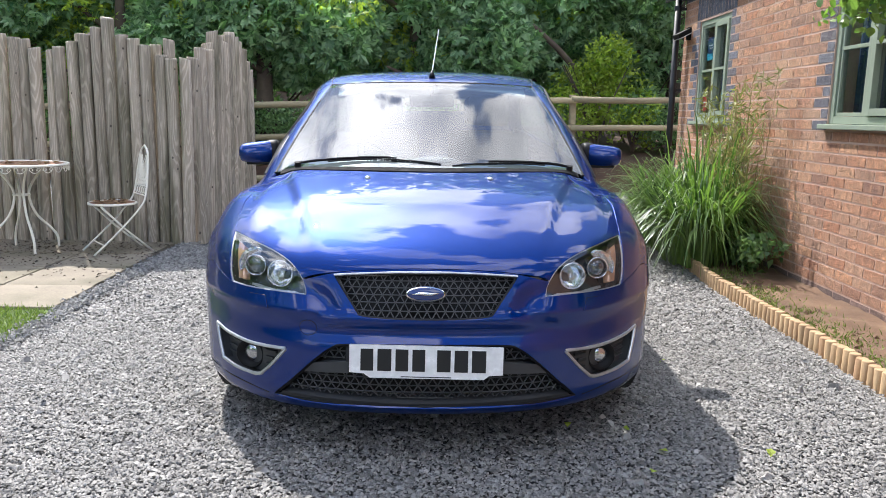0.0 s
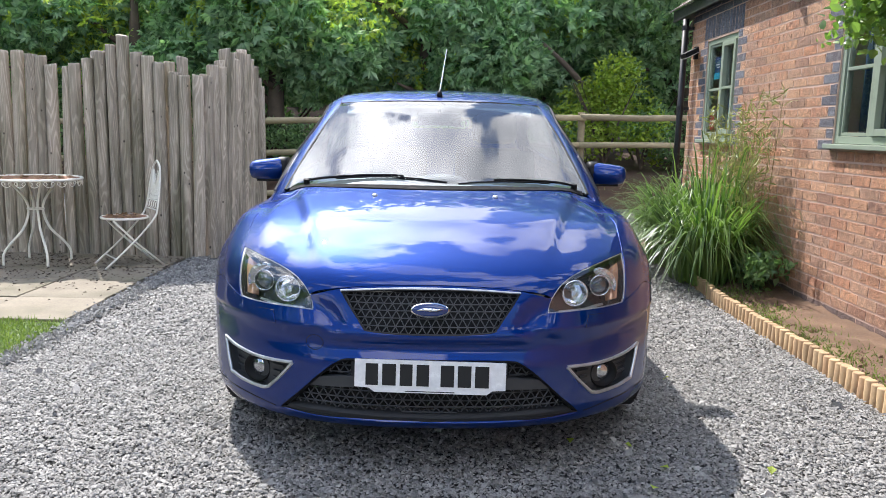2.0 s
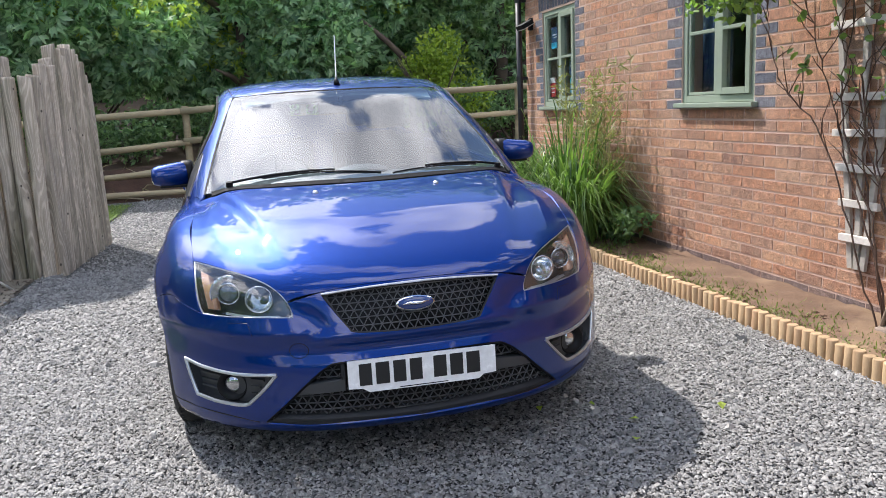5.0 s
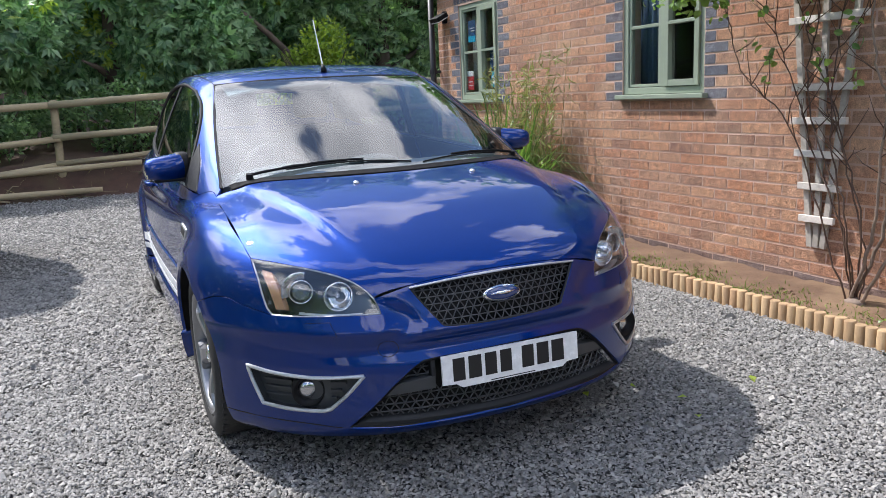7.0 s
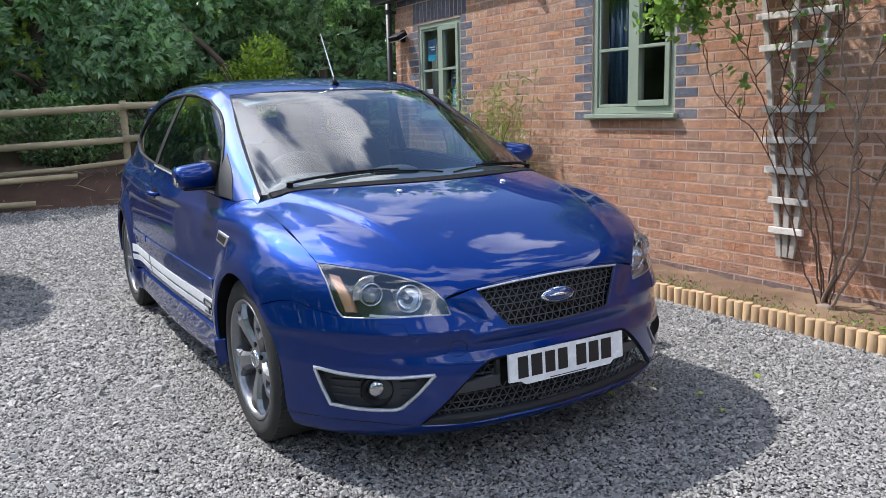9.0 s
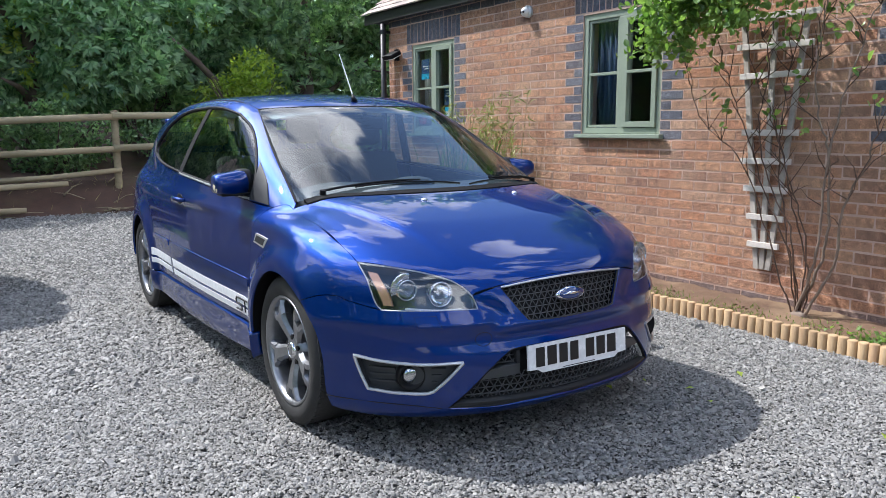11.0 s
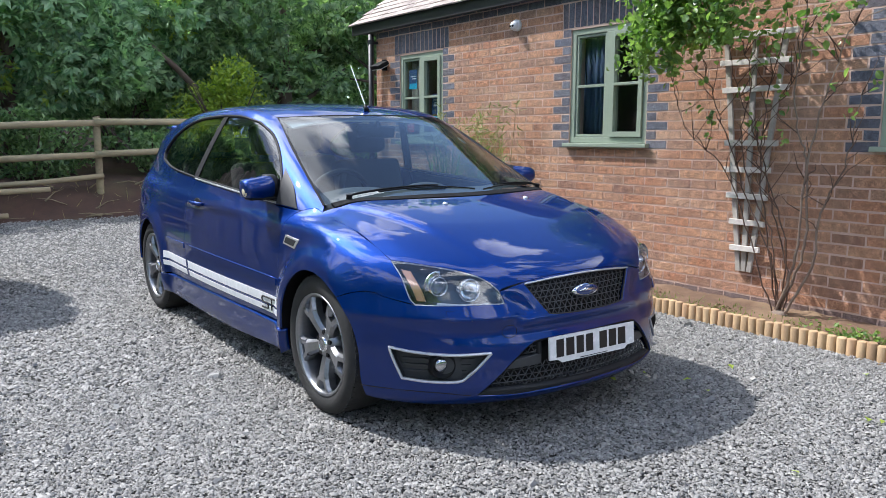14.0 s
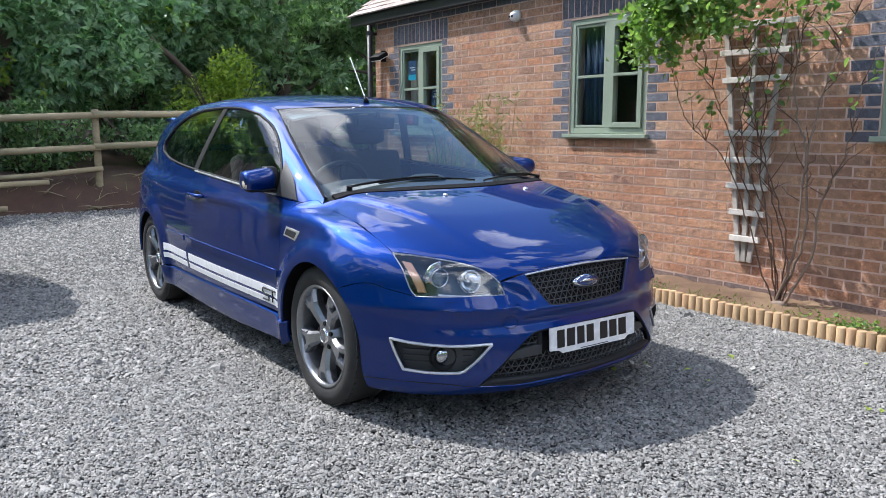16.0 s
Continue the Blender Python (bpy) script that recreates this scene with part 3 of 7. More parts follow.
for z in (0.5, 1.5, 2.36):
    bm = bmesh.new()
    tube(bm, [(2.63, 8.70, z), (2.63, 8.70, z + 0.05)], 0.041, 14)
    box(bm, 2.64, FACE, 8.68, 8.72, z + 0.01, z + 0.04)
    part("bracket", bm, M_GUTTER, pipe)
flood = empty("floodlight", pose(2.72, 8.50, 2.12), label="black and grey floodlight on the brick wall", category="lamp")
bm = bmesh.new()
box(bm, -0.16, -0.02, -0.11, 0.11, 0.0, 0.05, 0.01, pose(0, 0, 0, 0, -28, 0))
part("housing", bm, M_BLACK, flood)
bm = bmesh.new()
box(bm, -0.155, -0.025, -0.10, 0.10, -0.008, 0.001, 0, pose(0, 0, 0, 0, -28, 0))
part("front_glass", bm, M_WHITE, flood, "pale front glass")
bm = bmesh.new()
box(bm, -0.04, 0.0, -0.03, 0.03, -0.08, 0.05, 0.006)
part("bracket", bm, M_BLACK, flood)
cctv = empty("security_camera", pose(FACE, 6.10, 2.31), label="small white dome security camera on the wall", category="camera")
bm = bmesh.new()
tube(bm, [(0.0, 0, 0), (-0.035, 0, 0)], 0.055, 20)
part("base", bm, M_WHITE, cctv, "", True)
bm = bmesh.new()
bmesh.ops.create_uvsphere(bm, u_segments=20, v_segments=12, radius=0.045, matrix=pose(-0.045, 0, -0.006))
part("eyeball", bm, M_WHITE, cctv, "", True)
for dy in (-0.016, 0.016):
    bm = bmesh.new()
    tube(bm, [(-0.075, dy, -0.008), (-0.090, dy, -0.010)], 0.011, 12)
    part("lens", bm, M_BLACK, cctv, "black lens")


# ---- timber: pole fence, rail fence, log edging, trellis ----
def pole_mesh(height, r):
    """A weathered round pole, a little bent and tapered, with a rough-sawn slanting top."""
    bm = bmesh.new()
    n, zs = 14, [-0.08, 0.02, height * 0.3, height * 0.6, height - 0.02, height]
    bend = RNG.uniform(-0.007, 0.007, 2)
    tilt = RNG.uniform(-0.25, 0.25)
    rings = []
    lump = RNG.uniform(0.92, 1.08, n)
    for i, z in enumerate(zs):
        q = z / height
        rr = r * (1.03 - 0.06 * q) * (0.965 if i == len(zs) - 1 else 1)
        rings.append([bm.verts.new((rr * lump[k] * math.cos(2 * math.pi * k / n) + bend[0] * math.sin(3 * q), rr * lump[k] * math.sin(2 * math.pi * k / n) + bend[1] * math.sin(3 * q), z + (tilt * rr * math.cos(2 * math.pi * k / n) if i >= len(zs) - 2 else 0))) for k in range(n)])
    for a, b in zip(rings, rings[1:]):
        for k in range(n):
            bm.faces.new((a[k], a[(k + 1) % n], b[(k + 1) % n], b[k]))
    bm.faces.new(rings[-1])
    return bm


def spline_1d(knots):
    xs, ys = np.array(knots, float).T
    return lambda x: np.interp(x, xs, ys)


fence = empty("pole_fence", label="tall screen fence of weathered grey-brown upright poles", category="fence")
front_top = spline_1d([(0, 1.63), (0.35, 1.72), (0.55, 1.86), (0.68, 1.96), (0.82, 1.86), (1.0, 1.76), (1.22, 1.70), (1.5, 1.79), (1.8, 1.86), (2.1, 1.98), (2.4, 1.85), (2.8, 1.72), (3.3, 1.9)])
side_top = spline_1d([(0, 1.66), (0.3, 1.78), (0.5, 1.94), (0.75, 1.82), (1.0, 1.99), (1.25, 1.86), (1.5, 1.72), (1.7, 1.55)])
n_front = 30
for i in range(n_front):
    s = i * 0.108
    ob = part("pole", pole_mesh(float(front_top(s)) + RNG.uniform(-0.035, 0.035), 0.0535), M_POLE, fence, "", True)
    ob.matrix_basis = pose(-2.16 - s, 6.99 + RNG.uniform(-0.012, 0.012) + 0.03 * math.sin(s), 0, RNG.uniform(-0.6, 0.6), RNG.uniform(-0.8, 0.5), RNG.uniform(0, 360))
for i in range(16):
    s = 0.04 + i * 0.104
    ob = part("pole", pole_mesh(float(side_top(s)) + RNG.uniform(-0.03, 0.03), 0.055), M_POLE, fence, "", True)
    ob.matrix_basis = pose(-2.10 + 0.065 * s + RNG.uniform(-0.01, 0.01), 7.06 + s, 0, RNG.uniform(-1, 1), RNG.uniform(-1.6, 0.6), RNG.uniform(0, 360))
for x, y, h in ((-2.45, 7.12, 1.76), (-2.33, 7.12, 1.80), (-2.98, 7.1, 1.84), (-3.1, 7.1, 1.83)):
    ob = part("pole", pole_mesh(h, 0.05), M_POLE, fence, "", True)
    ob.matrix_basis = pose(x, y, 0, 0, 0, RNG.uniform(0, 360))

rails = empty("rail_fence", label="post and rail fence of weathered round timber", category="fence")
top_z = spline_1d([(-9, 1.1), (-2, 1.32), (0.5, 1.46), (2, 1.50), (4.2, 1.53), (9, 1.55)])
mid_z = spline_1d([(-9, 0.45), (-2.75, 0.76), (-0.9, 0.92), (0.5, 0.96), (1.4, 1.0), (4, 1.08), (9, 1.1)])
low_z = spline_1d([(-9, 0.1), (-2.8, 0.30), (-1.2, 0.52), (0.4, 0.62), (4, 0.7), (9, 0.7)])
POSTS = [-7.12, -5.22, -3.32, -1.42, 0.48, 2.38, 4.28, 6.2, 8.1]
for x in POSTS:
    bm = pole_mesh(float(top_z(x)) + 0.08, 0.058)
    ob = part("post", bm, M_RAIL, rails, "", True)
    ob.matrix_basis = pose(x, 13.49, 0, RNG.uniform(-1.5, 1.5), RNG.uniform(-1.5, 1.5), RNG.uniform(0, 360))
for fn, r in ((top_z, 0.058), (mid_z, 0.055), (low_z, 0.045)):
    for a, b in zip(POSTS, POSTS[1:]):
        if fn is low_z and a > 0:
            continue
        bm = bmesh.new()
        za, zb = float(fn(a)), float(fn(b))
        tube(bm, [(a - 0.06, 13.40, za), ((a + b) / 2, 13.39 + RNG.uniform(-0.02, 0.02), (za + zb) / 2 + RNG.uniform(-0.02, 0.02)), (b + 0.04, 13.40, zb + RNG.uniform(-0.015, 0.015))], [r, r * 0.95, r * 0.88], 10)
        part("rail", bm, M_RAIL, rails, "", True)
for x0, x1, z0, z1, y, r in ((-3.9, -0.30, 0.30, 0.45, 13.15, 0.05), (-4.2, -0.9, 0.06, 0.10, 12.95, 0.05)):
    bm = bmesh.new()
    tube(bm, [(x0, y, z0), ((x0 + x1) / 2, y + 0.03, (z0 + z1) / 2 + 0.02), (x1, y, z1)], [r, r, r * 0.8], 10)
    tagged(part("fallen_log", bm, M_RAIL, None, "", True), "fallen round timber rail lying on the bank", "log")

edging = empty("log_edging", label="low edging of upright half-round tan logs", category="edging")
log_me = []
for k in range(5):
    bm = bmesh.new()
    n, r, h = 12, 0.0285, 0.094 + 0.0022 * k
    ring = [[bm.verts.new((rr * math.cos(2 * math.pi * j / n), rr * math.sin(2 * math.pi * j / n), z)) for j in range(n)] for z, rr in ((-0.05, r), (h - 0.005, r), (h, r * 0.86))]
    for a, b in zip(ring, ring[1:]):
        for j in range(n):
            bm.faces.new((a[j], a[(j + 1) % n], b[(j + 1) % n], b[j]))
    bm.faces.new(ring[-1])
    me = bpy.data.meshes.new("log")
    bm.to_mesh(me)
    bm.free()
    me.materials.append(M_LOG)
    me.polygons.foreach_set("use_smooth", [len(p.vertices) == 4 for p in me.polygons])
    log_me.append(me)
for i in range(105):
    y = 6.62 - i * 0.058
    ob = attach(new("log", log_me[RNG.randint(5)]), edging)
    ob.matrix_basis = pose(2.115 + 0.05 * max(0, (y - 5.6)) + 0.012 * math.sin(y * 2.1), y, 0, RNG.uniform(-1.6, 1.6), RNG.uniform(-2.5, 2), RNG.uniform(0, 360))

trellis = empty("trellis", label="weathered grey fan trellis fixed to the brick wall", category="trellis")
for low_y, high_y, high_z in ((3.582, 3.778, 1.93), (3.540, 3.549, 2.0), (3.496, 3.315, 1.99)):
    bm = bmesh.new()
    low, high = Vector((2.695, low_y, 0.28)), Vector((2.695, high_y, high_z))
    d = high - low
    box(bm, -0.010, 0.010, -0.0185, 0.0185, 0, d.length, 0.002)
    ob = part("slat", bm, M_SLAT, trellis, "greyer upright slat")
    ob.matrix_basis = Matrix.Translation(low) @ d.to_track_quat("Z", "X").to_matrix().to_4x4() @ pose(0, 0, 0, 0, 0, 90)
for k in range(8):
    # rungs widen upwards, the fifth step being left out
    z = 0.452 + 0.190 * (k if k < 5 else k + 1)
    half, mid = 0.118 + 0.0225 * (k if k < 5 else k + 1), 3.54 - 0.002 * k
    bm = bmesh.new()
    box(bm, -0.012, 0.012, -half, half, -0.020, 0.020, 0.003)
    ob = part("rung", bm, M_TRELLIS, trellis)
    ob.matrix_basis = pose(2.668, mid + RNG.uniform(-0.02, 0.02), z, RNG.uniform(-1.0, 1.0), 0, RNG.uniform(-0.6, 0.6))


# ---- paving, lawn ----
patio = empty("patio", label="worn buff concrete paving slabs scattered with dead leaves", kind="structure")
slab = bmesh.new()
box(slab, -0.296, 0.296, -0.296, 0.296, -0.05, 0.0, 0.006)
slab_me = bpy.data.meshes.new("slab")
slab.to_mesh(slab_me)
slab.free()
slab_me.materials.append(M_SLAB)
for i in range(5):
    for j in range(4):
        ob = attach(new("slab", slab_me), patio)
        ob.matrix_basis = pose(-2.52 - 0.602 * i - 0.02 * j, 4.86 + 0.602 * j, 0.012 + RNG.uniform(-0.003, 0.003), RNG.uniform(-0.4, 0.4), RNG.uniform(-0.4, 0.4), RNG.uniform(-0.6, 0.6))


def lawn(name, x0, x1, y0, y1, count, label, edge=0.12):
    base = sheet(name + "_soil", x0, x1, y0, y1, 12, 12, lambda x, y: 0.006 + waves(x, y, 6, 0.004), M_LAWN, label + " soil")
    x, y = RNG.uniform(x0, x1, count), RNG.uniform(y0, y1, count)
    h = RNG.uniform(0.02, 0.06, count)
    c = np.stack([x + RNG.normal(0, edge * 0.3, count), y + RNG.normal(0, edge * 0.3, count), np.zeros(count)], 1)
    d = rand_dirs(count, 1.6)
    d[:, 2] = np.abs(d[:, 2])
    ob = new(name, leaf_mesh(name, c, h, np.full(count, 0.006), d, rand_dirs(count), M_GRASS))
    return tagged(ob, label, "grass", kind="stuff")


lawn("lawn", -5.2, -2.16, 3.72, 4.53, 15000, "short green grass beside the paving")
lawn("far_lawn", -4.2, -2.25, 9.8, 12.4, 12000, "short green grass beyond the pole fence")

# ---- the car: one smooth form, from which every panel is cut ----
from mathutils.geometry import delaunay_2d_cdt


def curve(*knots):
    """A natural cubic spline through knots (s, value)."""
    x, y = np.array(knots, float).T
    n = len(x)
    h = np.diff(x)
    a = np.eye(n)
    r = np.zeros(n)
    for i in range(1, n - 1):
        a[i, i - 1:i + 2] = h[i - 1], 2 * (h[i - 1] + h[i]), h[i]
        r[i] = 6 * ((y[i + 1] - y[i]) / h[i] - (y[i] - y[i - 1]) / h[i - 1])
    m = np.linalg.solve(a, r)

    def value(s):
        s = np.clip(np.asarray(s, float), x[0] - 0.3, x[-1] + 0.3)
        k = np.clip(np.searchsorted(x, s) - 1, 0, n - 2)
        t0, t1, hk = x[k + 1] - s, s - x[k], h[k]
        inside = m[k] * t0 ** 3 / (6 * hk) + m[k + 1] * t1 ** 3 / (6 * hk) + (y[k] / hk - m[k] * hk / 6) * t0 + (y[k + 1] / hk - m[k + 1] * hk / 6) * t1
        lo = y[0] + (s - x[0]) * ((y[1] - y[0]) / h[0] - h[0] * (2 * m[0] + m[1]) / 6)
        hi = y[-1] + (s - x[-1]) * ((y[-1] - y[-2]) / h[-1] + h[-1] * (2 * m[-1] + m[-2]) / 6)
        return np.where(s < x[0], lo, np.where(s > x[-1], hi, inside))
    return value


AXLE_F, AXLE_R, HUB_Z, WHEEL_R = 0.835, 3.475, 0.318, 0.318
nose = curve((0.14, 0.055), (0.20, 0.016), (0.28, 0.008), (0.38, 0.010), (0.50, 0.022), (0.57, 0.040), (0.645, 0.064), (0.70, 0.103), (0.74, 0.155), (0.80, 0.27))
bonnet_z = curve((0.0, 0.645), (0.10, 0.705), (0.25, 0.775), (0.45, 0.845), (0.65, 0.896), (0.85, 0.935), (1.1, 0.965), (1.5, 0.975), (3.0, 1.0), (4.3, 1.02))
plan_w = curve((0.1, 0.80), (0.3, 0.845), (0.5, 0.868), (0.83, 0.882), (1.3, 0.882), (1.9, 0.892), (2.6, 0.890), (3.2, 0.874), (3.6, 0.852), (4.0, 0.800), (4.3, 0.70))
flank = curve((0.12, -0.055), (0.20, -0.025), (0.32, -0.008), (0.48, 0.0), (0.60, 0.0), (0.70, -0.006), (0.80, -0.020), (0.88, -0.040), (0.95, -0.075), (1.05, -0.15))
roof_z = curve((1.4, 1.25), (1.7, 1.358), (2.0, 1.418), (2.4, 1.450), (2.8, 1.452), (3.2, 1.428), (3.6, 1.378), (4.0, 1.305), (4.3, 1.23))
cabin_w = curve((0.8, 0.70), (1.0, 0.745), (1.4, 0.795), (1.8, 0.815), (2.4, 0.822), (3.0, 0.805), (3.5, 0.765), (4.0, 0.69), (4.3, 0.63))


def smax(a, b, k):
    h = np.maximum(k - np.abs(a - b), 0) / k
    return np.maximum(a, b) + h * h * k * 0.25


def smin(a, b, k):
    return -smax(-a, -b, k)


def bulge(x, w):
    return np.exp(-(x / w) ** 2)


def form(p):
    """Below zero inside the body. p: points (n, 3) in the car's own metres, y to the rear."""
    x, y, z = np.abs(p[:, 0]), p[:, 1], p[:, 2]
    rf, rr = np.hypot(y - AXLE_F, (z - HUB_Z)), np.hypot(y - AXLE_R, (z - HUB_Z))
    lip = lambda r: 1.0 / (1.0 + np.exp((r - 0.425) / 0.018))
    w = plan_w(y) + flank(z) + (0.040 * lip(rf) + 0.030 * lip(rr)) * (z > 0.05)
    w = w - 0.012 * bulge(z - 0.30, 0.09) * (1 / (1 + np.exp(-(y - 1.25) / 0.03))) * (1 / (1 + np.exp((y - 3.05) / 0.03)))
    side = x - w
    scoop = 0.020 * bulge(z - 0.455, 0.035) * bulge(x, 0.55) - 0.012 * bulge(z - 0.50, 0.03) * bulge(x, 0.50)
    rim_x = np.interp(z, (0.44, 0.53, 0.645, 0.70), (0.40, 0.285, 0.365, 0.40))
    valley = 0.010 * bulge(x - rim_x - 0.055, 0.055) * (0.5 + 0.5 * np.tanh((x - rim_x) / 0.012)) / (1 + np.exp(-(z - 0.475) / 0.012)) * np.clip((0.630 - z) * 20, 0, 1)
    ledge = 0.015 / (1 + np.exp(-(z - 0.508) / 0.007)) / (1 + np.exp(-(x - 0.37) / 0.025)) * np.clip((0.60 - z) * 12, 0, 1)
    front = nose(z) + 0.229 * x ** 2 + 0.52 * x ** 4 + scoop + valley - ledge - y
    crown = 0.070 * x ** 2 + 0.05 * x ** 4
    power = 0.020 / (1 + np.exp((x - (0.365 + 0.285 * np.clip(y, 0, 1.2))) / 0.010)) * np.clip((y - 0.02) * 4, 0, 1)
    shoulder = 0.010 / (1 + np.exp((x - 0.70) / 0.012))
    belt_drop = 0.045 * bulge(y - 1.45, 0.45) * np.clip((x - 0.55) * 5, 0, 1)
    lid = (z - (bonnet_z(y) - 0.010 - crown + power + shoulder - belt_drop)) * 0.95
    rear = y - (4.29 - 0.16 * x ** 2 - 0.25 * x ** 6 - 0.10 * np.clip(z - 0.6, 0, 1))
    base = 0.155 - z
    body = smax(smax(smax(front, side, 0.07), lid, 0.045), smax(rear, base, 0.05), 0.03)
    gw = cabin_w(y) - 0.36 * (z - 0.95) - 0.16 * np.clip(z - 0.95, 0, 1) ** 2
    screen = (0.785 + (z - 0.93) * 2.19 + 0.60 * x ** 2 - y) * 0.40
    top = z - (roof_z(y) - 0.06 * x ** 2 - 0.12 * x ** 4)
    hatch = (y - (4.30 - 0.12 * x ** 2 - 0.62 * np.clip(z - 0.95, -1, 1))) * 0.85
    cabin = np.maximum(smax(smax(smax(x - gw, screen, 0.085), top, 0.06), hatch, 0.05), 0.84 - z)
    return smin(body, cabin, 0.025)


def meet(o, d, reach=2.0):
    """Where rays from inside, o + s * d, leave the form."""
    lo, hi = np.zeros(len(o)), np.full(len(o), reach)
    for _ in range(34):
        mid = (lo + hi) / 2
        out = form(o + d * mid[:, None]) > 0
        hi, lo = np.where(out, mid, hi), np.where(out, lo, mid)
    return o + d * lo[:, None]


def slopes(p):
    g = np.stack([form(p + e) - form(p - e) for e in np.eye(3) * 0.004], 1)
    return g / (np.linalg.norm(g, axis=1, keepdims=True) + 1e-9)


Y_FRONT, Z_AXIS = 0.95, 0.45


def lift(kind, uv):
    """From a flat map of the body to the body's surface."""
    uv = np.asarray(uv, float).reshape(-1, 2)
    u, v, n = uv[:, 0], uv[:, 1], np.zeros(len(uv))
    if kind == "front":
        return meet(np.stack([n, n + Y_FRONT, v], 1), np.stack([np.sin(u), -np.cos(u), n], 1), 1.6)
    if kind == "around":
        return meet(np.stack([n, u, n + Z_AXIS], 1), np.stack([np.cos(v), n, np.sin(v)], 1), 1.6)
    if kind == "top":
        return meet(np.stack([u, v, n + 0.3], 1), np.stack([n, n, n + 1], 1), 1.6)
    return meet(np.stack([n, u, v], 1), np.stack([n + 1, n, n], 1), 1.6)


def lower(kind, p):
    p = np.asarray(p, float).reshape(-1, 3)
    x, y, z = p.T
    if kind == "front":
        return np.stack([np.arctan2(x, Y_FRONT - y), z], 1)
    if kind == "around":
        return np.stack([y, np.arctan2(z - Z_AXIS, x)], 1)
    return p[:, :2] if kind == "top" else p[:, 1:]


def on_front(x, z):
    """The point of the nose at a given half-width and height."""
    o = np.array([[x, 1.2, z]])
    return meet(o, np.array([[0.0, -1.0, 0.0]]), 1.6)[0]


def on_side(y, z):
    return lift("side", [(y, z)])[0]


def on_top(x, y):
    return lift("top", [(x, y)])[0]


def bent(points, n=10):
    """A smooth line through points (Catmull-Rom)."""
    p = np.asarray(points, float)
    if len(p) == 2:
        return p[0] + (p[1] - p[0]) * np.linspace(0, 1, n)[:, None]
    q = np.vstack([2 * p[0] - p[1], p, 2 * p[-1] - p[-2]])
    out = []
    for i in range(len(p) - 1):
        a, b, c, d = q[i:i + 4]
        t = np.linspace(0, 1, n, endpoint=False)[:, None]
        out.append(0.5 * (2 * b + (c - a) * t + (2 * a - 5 * b + 4 * c - d) * t ** 2 + (3 * b - a - 3 * c + d) * t ** 3))
    return np.vstack(out + [p[-1:]])


def outline(*runs):
    """A closed line made of smooth runs that meet at corners."""
    out = []
    for r in runs:
        b = bent(r)
        out.append(b[:-1])
    return np.vstack(out)


def thin_out(uv, least):
    keep = [uv[0]]
    for q in uv[1:]:
        if np.hypot(*(q - keep[-1])) > least:
            keep.append(q)
    if np.hypot(*(keep[-1] - keep[0])) < least:
        keep.pop()
    return np.array(keep)


def inset(uv, gap):
    """Draws a closed flat line in by a gap, to leave the joint between panels."""
    a, b = np.roll(uv, 1, 0), np.roll(uv, -1, 0)
    area = 0.5 * np.sum(uv[:, 0] * b[:, 1] - b[:, 0] * uv[:, 1])
    t = (b - a) / (np.linalg.norm(b - a, axis=1, keepdims=True) + 1e-9)
    nrm = np.stack([-t[:, 1], t[:, 0]], 1) * np.sign(area)
    return uv + nrm * gap


def inside_of(poly, pts):
    x, y = pts.T
    hit = np.zeros(len(pts), bool)
    a, b = poly, np.roll(poly, -1, 0)
    for (x0, y0), (x1, y1) in zip(a, b):
        if y0 != y1:
            hit ^= ((y0 > y) != (y1 > y)) & (x < (x1 - x0) * (y - y0) / (y1 - y0) + x0)
    return hit


